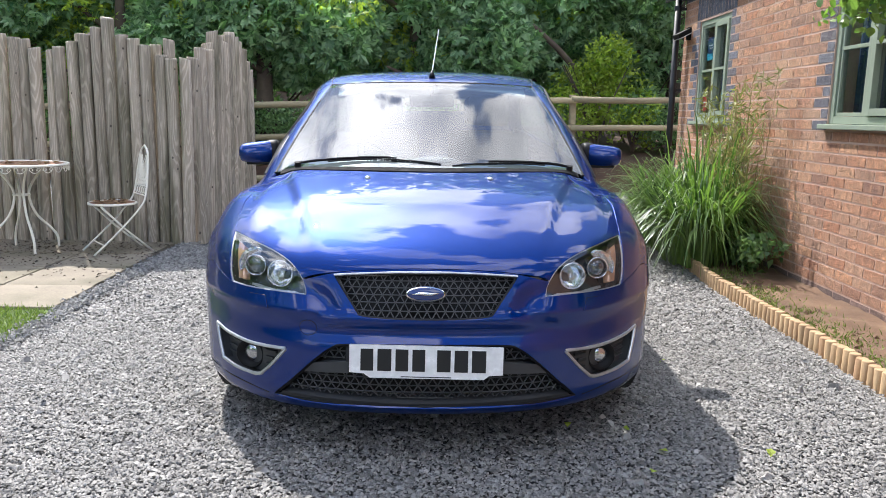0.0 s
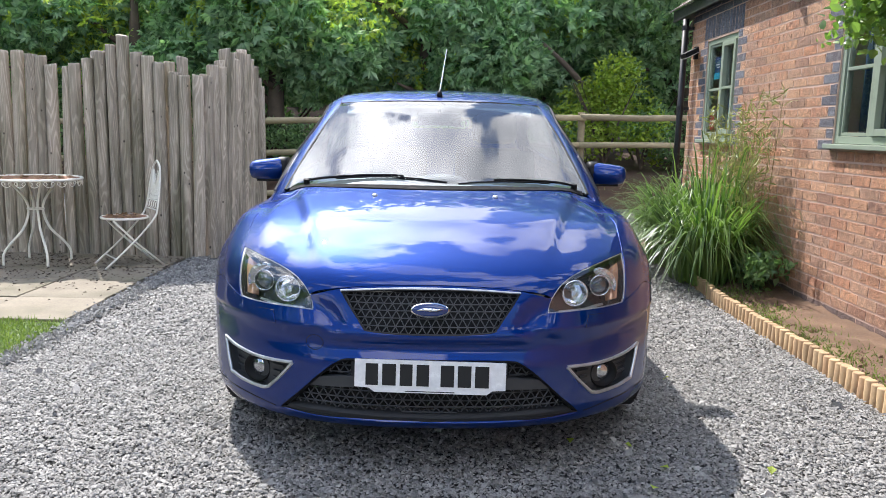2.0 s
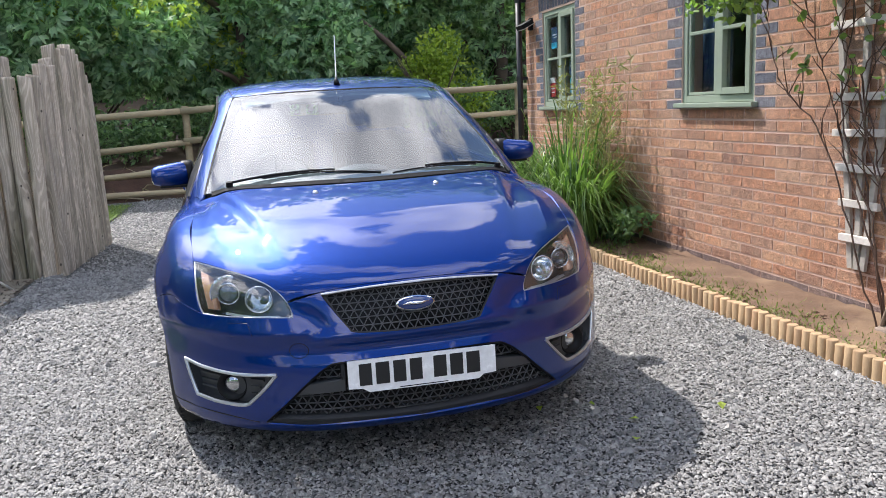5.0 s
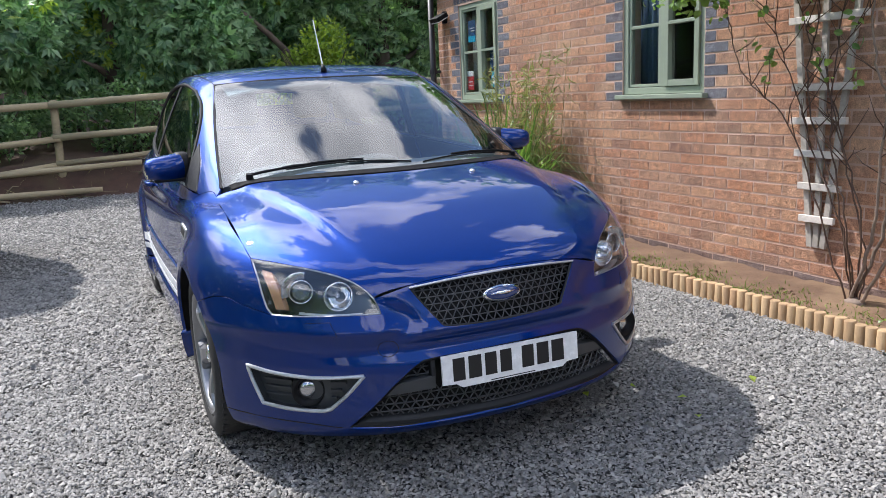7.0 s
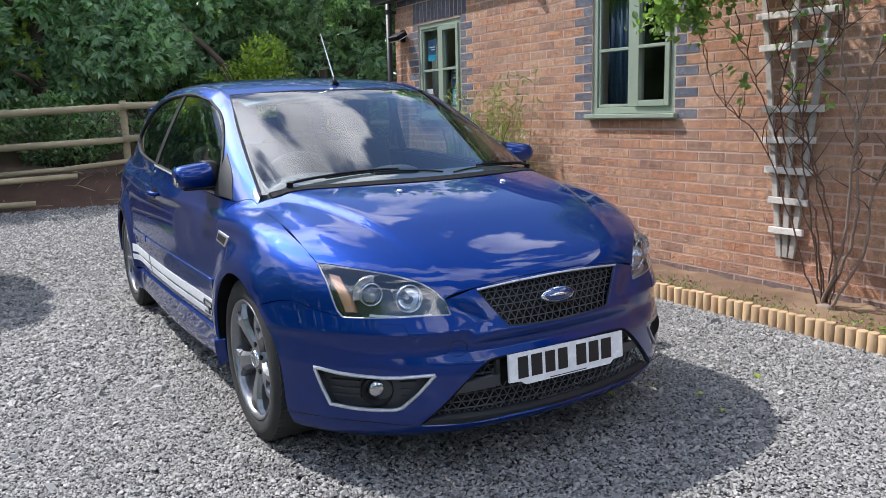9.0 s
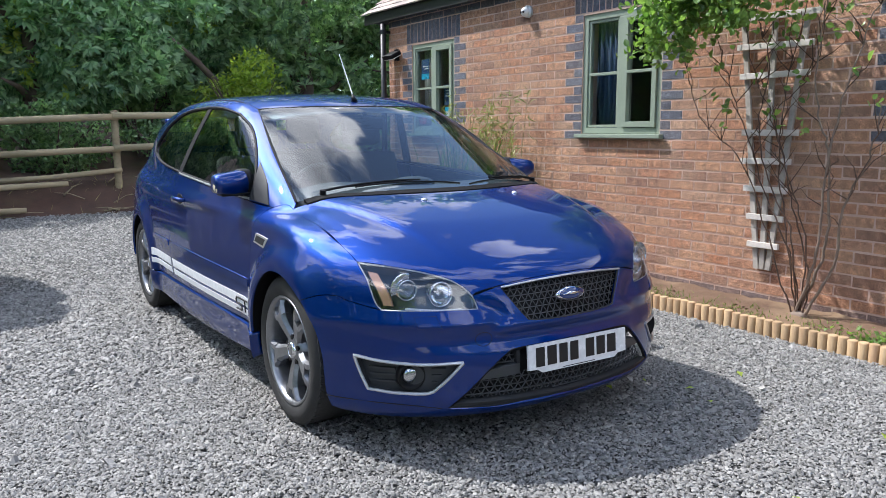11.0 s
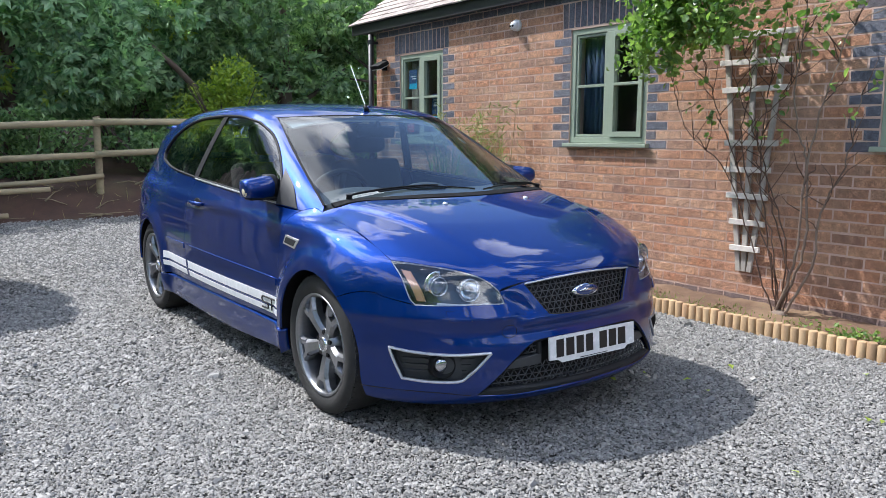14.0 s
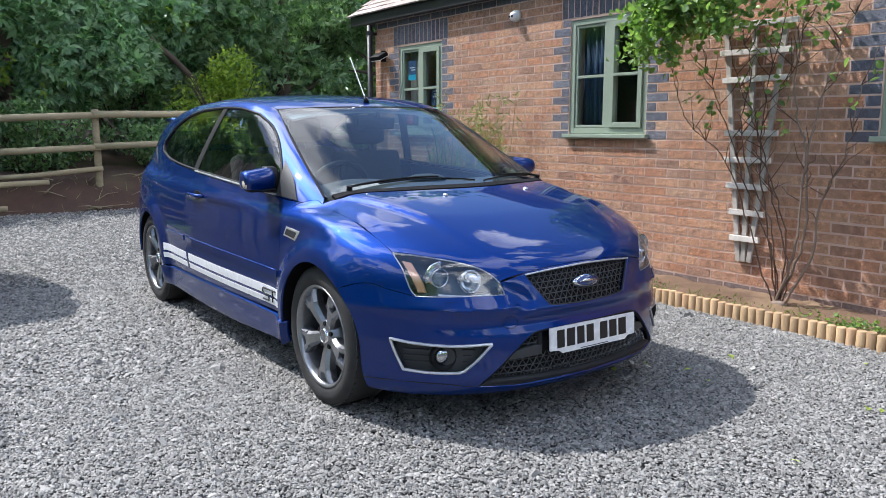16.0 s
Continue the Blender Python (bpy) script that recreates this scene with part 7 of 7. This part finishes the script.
# each cane: how it leans along the wall and rises, from the shared foot
canes = [
    ((0.17, 0.46), (0.41, 1.01), (0.74, 1.28), (0.90, 1.58), (0.95, 1.80)),
    ((0.05, 0.55), (0.26, 0.98), (0.33, 1.32), (0.32, 1.68), (0.42, 1.95), (0.50, 2.25)),
    ((0.08, 0.46), (0.30, 0.85), (0.42, 1.11), (0.60, 1.47), (0.70, 1.75), (0.80, 2.10)),
    ((-0.05, 0.30), (0.07, 0.68), (0.20, 1.06), (0.27, 1.32), (0.12, 1.49), (-0.02, 1.68), (-0.06, 2.0)),
    ((-0.12, 0.49), (-0.14, 0.79), (-0.12, 1.11), (-0.05, 1.32), (-0.04, 1.68), (-0.08, 2.04), (0.0, 2.4)),
    ((-0.19, 0.40), (-0.25, 0.77), (-0.37, 1.02), (-0.44, 1.30), (-0.47, 1.55)),
    ((-0.12, 0.47), (-0.14, 0.70), (-0.18, 1.21), (-0.28, 1.59), (-0.38, 1.93), (-0.68, 2.03)),
    ((-0.06, 0.51), (0.08, 0.89), (0.20, 1.23), (0.45, 1.70), (0.60, 2.20)),
    ((0.10, 0.60), (0.20, 1.10), (0.18, 1.60), (0.10, 2.05), (0.18, 2.45)),
]
tips = []
twigs = bmesh.new()
for k, line in enumerate(canes):
    bm = bmesh.new()
    b = Vector((2.54 + RNG.uniform(-0.03, 0.03), 3.156 + RNG.uniform(-0.03, 0.03), 0.03))
    way = [tuple(b)] + [(2.52 - 0.05 * math.sin(1.5 * z + k), 3.156 + dy + RNG.uniform(-0.012, 0.012), z) for dy, z in line]
    pts = [Vector(q) + Vector((RNG.normal(0, 0.004), RNG.normal(0, 0.006), 0)) for q in bent(way, 6)]
    old = k in (4, 5, 6)
    tube(bm, pts, list(np.linspace(0.0105 if old else 0.0056, 0.0022, len(pts))), 7)
    for j in range(13):
        i = RNG.randint(max(6, len(pts) // 3), len(pts))
        q = pts[i] + Vector((RNG.uniform(-0.14, 0.05), RNG.uniform(-0.20, 0.20), RNG.uniform(0.05, 0.24)))
        q.x = min(q.x, 2.66)
        tube(twigs, [pts[i], pts[i].lerp(q, 0.5) + Vector((0, RNG.uniform(-0.03, 0.03), 0)), q], [0.0035, 0.0028, 0.0015], 5)
        tips.append(q)
    part("cane", bm, M_OLD_CANE if old else M_CANE, rose, "pale old wood" if old else "", True)
bm = bmesh.new()
bmesh.ops.create_icosphere(bm, subdivisions=2, radius=1.0, matrix=Matrix.Translation((2.54, 3.155, 0.05)) @ Matrix.Diagonal((0.045, 0.06, 0.035, 1)))
for v in bm.verts:
    v.co += Vector((RNG.normal(0, 0.004), RNG.normal(0, 0.005), RNG.normal(0, 0.004)))
part("rootstock", bm, M_OLD_CANE, rose, "gnarled woody foot", True)
tagged(part("twig_growth", twigs, M_CANE, rose, "thin dark brown twigs", True), kind="stuff")


def rose_leaves(centres, spread, per):
    pts = np.array([tuple(q) for q in centres])
    p = np.repeat(pts, per, 0) + RNG.normal(0, 1, (len(pts) * per, 3)) * np.asarray(spread)
    p[:, 0] = np.minimum(p[:, 0], 2.66)
    m = len(p)
    size = RNG.uniform(0.032, 0.068, m)
    return round_leaf_mesh("leaves", p, size, size * RNG.uniform(0.6, 0.8, m), rand_dirs(m, -0.15), rand_dirs(m, 0.9), M_ROSE_LEAF)


attach(new("leaves", rose_leaves([(2.20 + RNG.uniform(-0.12, 0.15), RNG.uniform(3.40, 4.08), RNG.uniform(1.90, 2.55)) for _ in range(150)], (0.055, 0.065, 0.055), 16)), rose)
attach(new("leaves", rose_leaves([(2.22 + RNG.uniform(-0.1, 0.1), RNG.uniform(3.80, 4.25), RNG.uniform(1.74, 2.35)) for _ in range(64)], (0.05, 0.055, 0.05), 14)), rose)
attach(new("leaves", rose_leaves([(2.40 + RNG.uniform(-0.1, 0.1), RNG.uniform(2.75, 3.45), RNG.uniform(1.72, 2.45)) for _ in range(24)], (0.05, 0.07, 0.06), 9)), rose)
attach(new("leaves", rose_leaves([q for q in tips if q.z > 1.25][::3], (0.03, 0.03, 0.03), 4)), rose)
# weeds and tufts on the bed, dead leaves on the paving
n = 5200
y = np.concatenate([RNG.normal(3.9, 0.6, 1500), RNG.normal(2.2, 0.7, 1500), RNG.normal(5.2, 0.5, 1200)] + [RNG.normal(q, 0.045, 100) for q in RNG.uniform(1.6, 6.0, 10)])
c = np.stack([2.16 + 0.46 * RNG.beta(0.8, 1.7, n), y, np.full(n, 0.04)], 1)
tagged(new("weeds", leaf_mesh("weeds", c, RNG.uniform(0.012, 0.05, n), np.full(n, 0.007), rand_dirs(n, 1.0), rand_dirs(n), M_GRASS)), "sparse green grass and weeds on the soil bed", "weeds", kind="stuff")
n = 120
c = np.stack([2.3 + RNG.normal(0, 0.07, n), 2.55 + RNG.normal(0, 0.12, n), 0.05 + RNG.uniform(0, 0.06, n)], 1)
tagged(new("seedling", leaf_mesh("seedling", c, RNG.uniform(0.025, 0.05, n), RNG.uniform(0.014, 0.026, n), rand_dirs(n, 0.3), rand_dirs(n, 1.2), M_ROSE_LEAF)), "small leafy weed at the edge of the soil bed", "plant", kind="stuff")
n = 1800
c = np.stack([RNG.uniform(-5.0, -2.2, n), 4.7 + 2.2 * RNG.beta(3, 1.2, n), np.full(n, 0.016)], 1)
d = rand_dirs(n)
d[:, 2] *= 0.15
tagged(new("dead_leaves", leaf_mesh("dead_leaves", c, RNG.uniform(0.012, 0.04, n), RNG.uniform(0.01, 0.025, n), d, rand_dirs(n, 3), M_BARK)), "brown dead leaves scattered on the paving", "leaves", kind="stuff")


# ---- garden furniture ----
def bistro_table(x, y):
    t = empty("bistro_table", pose(x, y, 0.014, 0, 0, 20), label="round cream iron bistro table with a rusty mosaic top", category="table")
    R, H = 0.365, 0.715
    bm = bmesh.new()
    lo = [bm.verts.new((R * math.cos(a), R * math.sin(a), H - 0.012)) for a in np.linspace(0, 6.2832, 48, endpoint=False)]
    hi = [bm.verts.new((v.co.x, v.co.y, H)) for v in lo]
    for k in range(48):
        bm.faces.new((lo[k], lo[(k + 1) % 48], hi[(k + 1) % 48], hi[k]))
    bm.faces.new(hi)
    bm.faces.new(lo[::-1])
    part("tabletop", bm, M_RUST, t, "rusty mosaic top")
    bm = bmesh.new()
    tube(bm, [(R * math.cos(a), R * math.sin(a), H) for a in np.linspace(0, 6.2832, 61)], 0.011, 8, False)
    part("top_rim", bm, M_CREAM, t, "", True)
    for k in range(22):
        a = 2 * math.pi * k / 22
        bm = bmesh.new()
        for sg in (-1, 1):
            tube(bm, [(0, sg * u, v) for u, v in ((0.0, -0.052), (0.022, -0.044), (0.040, -0.024), (0.036, -0.008), (0.020, -0.012), (0.014, -0.026), (0.022, -0.032))], 0.0035, 5)
        ob = part("scroll", bm, M_CREAM, t)
        ob.matrix_basis = pose(R * math.cos(a), R * math.sin(a), H - 0.004, 0, 0, math.degrees(a))
    for k in range(4):
        a = math.pi / 2 * k + 0.4
        c, s = math.cos(a), math.sin(a)
        pts = bent([(0.20 * c, 0.20 * s, H - 0.015), (0.10 * c, 0.10 * s, 0.58), (0.055 * c, 0.055 * s, 0.46), (0.10 * c, 0.10 * s, 0.30), (0.21 * c, 0.21 * s, 0.17), (0.26 * c, 0.26 * s, 0.09), (0.265 * c, 0.265 * s, 0.0)], 6)
        part("leg", tube(bmesh.new(), pts, 0.0105, 8), M_CREAM, t, "", True)
    bm = bmesh.new()
    tube(bm, [(0.062 * math.cos(a), 0.062 * math.sin(a), 0.46) for a in np.linspace(0, 6.2832, 25)], 0.007, 6, False)
    part("leg_ring", bm, M_CREAM, t, "", True)
    return t


def bistro_chair(x, y, turn):
    """Faces its own -x: round seat, crossed folding legs, a looped back with a lattice."""
    ch = empty("bistro_chair", pose(x, y, 0.014, 0, 0, turn), label="cream iron folding bistro chair with a rusty round seat", category="chair")
    S = 0.405
    bm = bmesh.new()
    bmesh.ops.create_cone(bm, cap_ends=True, segments=36, radius1=0.178, radius2=0.178, depth=0.012, matrix=pose(-0.03, 0, S))
    part("seat", bm, M_RUST, ch, "rusty mosaic seat")
    bm = bmesh.new()
    tube(bm, [(-0.03 + 0.185 * math.cos(a), 0.185 * math.sin(a), S) for a in np.linspace(0, 6.2832, 41)], 0.010, 8, False)
    part("seat_rim", bm, M_CREAM, ch, "", True)
    for s in (-1, 1):
        pts = bent([(-0.24, 0.165 * s, 0.0), (0.0, 0.165 * s, 0.22), (0.16, 0.165 * s, 0.40), (0.20, 0.150 * s, 0.50), (0.225, 0.13 * s, 0.66), (0.245, 0.09 * s, 0.82), (0.25, 0.0, 0.88)], 6)
        part("back_upright", tube(bmesh.new(), pts, 0.0085, 8), M_CREAM, ch, "", True)
        part("leg", tube(bmesh.new(), [(0.24, 0.145 * s, 0.0), (0.02, 0.145 * s, 0.20), (-0.16, 0.145 * s, S - 0.01)], 0.0085, 8), M_CREAM, ch, "", True)
    for z, xx, w in ((0.08, -0.155, 0.165), (0.10, 0.135, 0.145)):
        part("stretcher", tube(bmesh.new(), [(xx, -w, z), (xx, w, z)], 0.006, 6), M_CREAM, ch)
    for z, w in ((0.47, 0.15), (0.545, 0.14)):
        part("back_rail", tube(bmesh.new(), [(0.192 + (z - 0.47) * 0.2, -w, z), (0.192 + (z - 0.47) * 0.2, w, z)], 0.006, 6), M_CREAM, ch)
    bm = bmesh.new()
    for k in range(9):
        t = -0.115 + 0.029 * k
        for sg in (-1, 1):
            a = Vector((0.215, t, 0.545))
            e = Vector((0.243, max(-0.085, min(0.085, t + sg * 0.16)), 0.80))
            tube(bm, [a, e], 0.003, 4)
    part("back_lattice", bm, M_CREAM, ch)
    bm = bmesh.new()
    for k in range(5):
        t = -0.11 + 0.055 * k
        tube(bm, [(0.198 + 0.005, t + 0.022 * math.cos(a), 0.508 + 0.028 * math.sin(a)) for a in np.linspace(0, 6.2832, 13)], 0.003, 4, False)
    part("back_scroll", bm, M_CREAM, ch)
    return ch


bistro_table(-3.36, 6.44)
bistro_chair(-2.60, 6.48, 38)

def fallen_leaves(x, y, z, radius, n):
    a, q = RNG.uniform(0, 6.28, n), radius * np.sqrt(RNG.uniform(0, 1, n))
    c = np.stack([x + q * np.cos(a), y + q * np.sin(a), z + RNG.uniform(0.002, 0.012, n)], 1)
    d = rand_dirs(n)
    d[:, 2] *= 0.25
    ob = new("dead_leaves", leaf_mesh("dead_leaves", c, RNG.uniform(0.02, 0.055, n), RNG.uniform(0.012, 0.03, n), d, rand_dirs(n, 3), M_DEAD))
    return tagged(ob, "curled brown dead leaves lying on the iron furniture", "leaves", kind="stuff")


M_DEAD = leaf_material("dead_leaf", (0.13, 0.065, 0.035), (0.40, 0.26, 0.15), 0.2, 0.7)
fallen_leaves(-2.63, 6.46, 0.428, 0.15, 120)
fallen_leaves(-3.36, 6.44, 0.732, 0.31, 90)

# a few leaves blown on to the gravel
n = 16
gx, gy = RNG.uniform(0.2, 2.05, n), RNG.uniform(1.6, 4.2, n)
d = rand_dirs(n)
d[:, 2] *= 0.2
tagged(new("fallen_leaves", leaf_mesh("fallen_leaves", np.stack([gx, gy, np.full(n, 0.016)], 1), RNG.uniform(0.03, 0.055, n), RNG.uniform(0.022, 0.038, n), d, rand_dirs(n, 4), M_LEAF_LIGHT)), "yellow-green fallen leaves on the gravel", "leaves", kind="stuff")

# ---- gravel chips on the drive ----
def chips(n, x, y, size, seed, tilt=0.26):
    """Angular stones, each with a slanting foot and a short ridge, as one list of points and faces."""
    r = np.random.RandomState(seed)
    shape = np.array([(1, 0.75, 0), (-1, 0.85, 0), (-0.95, -0.8, 0), (0.9, -0.9, 0), (0.5, 0.1, 1), (-0.5, -0.05, 0.95)], float)
    v = shape[None] + r.normal(0, 0.17, (n, 6, 3))
    s = size * np.exp(r.normal(0, 0.30, n))
    v *= np.stack([s, s * r.uniform(0.48, 0.85, n), s * r.uniform(0.55, 0.95, n)], 1)[:, None]
    q = r.normal(0, tilt, (n, 2))
    yaw = r.uniform(0, 6.2832, n)
    cx, sx, cy, sy = np.cos(q[:, :1]), np.sin(q[:, :1]), np.cos(q[:, 1:]), np.sin(q[:, 1:])
    X, Y, Z = v[..., 0], v[..., 1], v[..., 2]
    Y, Z = Y * cx - Z * sx, Y * sx + Z * cx
    X, Z = X * cy + Z * sy, -X * sy + Z * cy
    c, s2 = np.cos(yaw)[:, None], np.sin(yaw)[:, None]
    X, Y = X * c - Y * s2, X * s2 + Y * c
    v = np.stack([X + x[:, None], Y + y[:, None], Z + r.uniform(-0.007, 0.006, n)[:, None]], -1).reshape(-1, 3)
    f = np.array([(0, 1, 5), (0, 5, 4), (1, 2, 5), (2, 3, 4), (2, 4, 5), (3, 0, 4)])
    f = (f[None] + 6 * np.arange(n)[:, None, None]).reshape(-1, 3)
    return v, f


r = np.random.RandomState(3)
# finest where the drive is passed nearest, coarser beyond; none below the middle of the car
for n, y0, y1, bend, size, seed in ((190000, 1.35, 4.3, 1.0, 0.0054, 11), (64000, 4.3, 7.0, 1.0, 0.0076, 21), (26000, 7.0, 13.1, 1.3, 0.0092, 31)):
    gx, gy = r.uniform(-2.35, 2.25, n), y0 + (y1 - y0) * r.uniform(0, 1, n) ** bend
    ok = ~((gx < -2.18) & (gy > 3.3)) & ~((gx < -2.0) & (gy > 6.9) & (gy < 8.8)) & (gx < 2.09 + 0.05 * np.maximum(0, gy - 5.6))
    ok &= ~((np.abs(gx - 0.05) < 0.45) & (gy > 3.4) & (gy < 6.4))
    gx, gy = gx[ok], gy[ok]
    cv, cf = chips(len(gx), gx, gy, size, seed)
    tagged(new("gravel", raw_mesh("gravel", cv, cf, M_CHIP, True)), "loose grey slate chippings on the drive", "gravel", kind="stuff")
k = 3600
gx, gy = -2.13 + r.normal(0, 0.045, k), r.uniform(3.7, 7.0, k)
cv, cf = chips(k, gx, gy, 0.0085, 14)
cv[:, 2] += 0.012
tagged(new("edge_chippings", raw_mesh("edge_chippings", cv, cf, M_CHIP)), "loose grey chippings scattered along the paving edge", "gravel", kind="stuff")
k = 10000
gx, gy = r.uniform(2.15, 2.70, k), r.uniform(1.0, 8.4, k)
cv, cf = chips(k, gx, gy, 0.0085, 13)
cv[:, 2] += 0.038
tagged(new("soil_clods", raw_mesh("soil_clods", cv, cf, M_SOIL)), "crumbly brown clods of soil on the bed", "soil", kind="stuff")
k = 420
gx, gy = r.uniform(-2.1, 2.0, k), r.uniform(1.0, 6.0, k)
cv, cf = chips(k, gx, gy, 0.0165, 12)
tagged(new("larger_stones", raw_mesh("larger_stones", cv, cf, M_CHIP)), "larger pale slate pieces lying in the gravel", "stones", kind="stuff")

# ---- bricks of the wall ----
def brick_mesh(name, mat, seed):
    r = np.random.RandomState(seed)
    bm = bmesh.new()
    box(bm, 0.0, 0.06, -0.5, 0.5, -0.5, 0.5)
    for v in bm.verts:
        if v.co.x < 0.01:
            v.co += Vector((r.uniform(-0.0006, 0.0004), r.uniform(-0.008, 0.008), r.uniform(-0.03, 0.03)))
    me = bpy.data.meshes.new(name)
    bm.to_mesh(me)
    bm.free()
    me.materials.append(mat)
    return me


BR = np.random.RandomState(21)
COURSE, LENGTH, FOOT = 0.075, 0.225, -0.045
kinds = {"red": M_BRICK, "blue": M_BLUE, "plinth": M_PLINTH}
stock = {k: [brick_mesh("brick", m, 40 + i) for i in range(3)] for k, m in kinds.items()}
joined = {k: ([], []) for k in kinds}
near_count = 0
CUBE = [(0, 1, 3, 2), (4, 6, 7, 5), (0, 4, 5, 1), (2, 3, 7, 6), (0, 2, 6, 4), (1, 5, 7, 3)]


def lay(y0, y1, z0, z1, kind):
    """One brick between two joints; the nearest stretch of wall keeps its bricks as single pieces."""
    global near_count
    g = 0.0064
    yc, zc, w, h = (y0 + y1) / 2, (z0 + z1) / 2, y1 - y0 - 2 * g, z1 - z0 - 2 * g
    if w < 0.03:
        return
    out = BR.uniform(-0.0018, -0.0009)
    if 3.25 < yc < 5.32 and z1 < 2.3 and near_count < 300:
        ob = attach(new("brick", stock[kind][BR.randint(3)]), WALL)
        ob.matrix_basis = pose(FACE + out, yc, zc, BR.uniform(-0.5, 0.5), 0, 0) @ Matrix.Diagonal((1, w, h, 1))
        near_count += 1
        return
    v, f = joined[kind]
    b = len(v)
    for x in (FACE + out, FACE + 0.06):
        for y in (yc - w / 2, yc + w / 2):
            for z in (zc - h / 2, zc + h / 2):
                j = BR.uniform(-0.0035, 0.0035, 3) if x < FACE + 0.05 else (0, 0, 0)
                v.append((x + j[0] * 0.15, y + j[1], z + j[2]))
    f += [tuple(b + i for i in q) for q in CUBE]


def fill(y0, y1, i, kind):
    z0 = FOOT + i * COURSE
    start = math.floor(y0 / LENGTH) * LENGTH + (LENGTH / 2 if i % 2 else 0) - LENGTH
    cuts = [start + k * LENGTH for k in range(int((y1 - start) / LENGTH) + 2)]
    cuts = [y0] + [q for q in cuts if y0 + 0.055 < q < y1 - 0.055] + [y1]
    for a, c in zip(cuts, cuts[1:]):
        lay(a, c, z0, z0 + COURSE, kind)


for i in range(0, 35):
    z0 = FOOT + i * COURSE
    kind = "plinth" if i in (0, 1) else "red"
    if i >= 33:
        kind = "blue"
    spans, cur = [], WALL_START
    lo_i, hi_i = 16, 30
    quoin = 0.215 if i % 2 == 0 else 0.105
    for a, b in sorted(WINDOWS):
        if lo_i <= i < hi_i:
            spans.append((cur, a - quoin, kind))
            spans.append((a - quoin, a, "blue"))
            spans.append((b, b + quoin, "blue"))
            cur = b + quoin
        elif hi_i <= i < hi_i + 3:
            spans.append((cur, a - 0.11, kind))
            cur = b + 0.11
    spans.append((cur, WALL_END, kind))
    for a, b, k in spans:
        if k == "blue" and kind != "blue":
            lay(a, b, z0, z0 + COURSE, "blue")
        elif b > a:
            fill(a, b, i, k)
for a, b in WINDOWS:
    n = round((b - a + 0.22) / 0.075)
    w = (b - a + 0.22) / n
    for k in range(n):
        lay(a - 0.11 + k * w, a - 0.11 + (k + 1) * w, FOOT + 30 * COURSE, FOOT + 33 * COURSE, "blue")
for k, (v, f) in joined.items():
    ob = attach(new("brickwork", mesh_of("brickwork", v, f, kinds[k])), WALL)
    tagged(ob, {"red": "red brickwork", "blue": "dark blue engineering bricks", "plinth": "dark brown plinth bricks"}[k], kind="stuff")
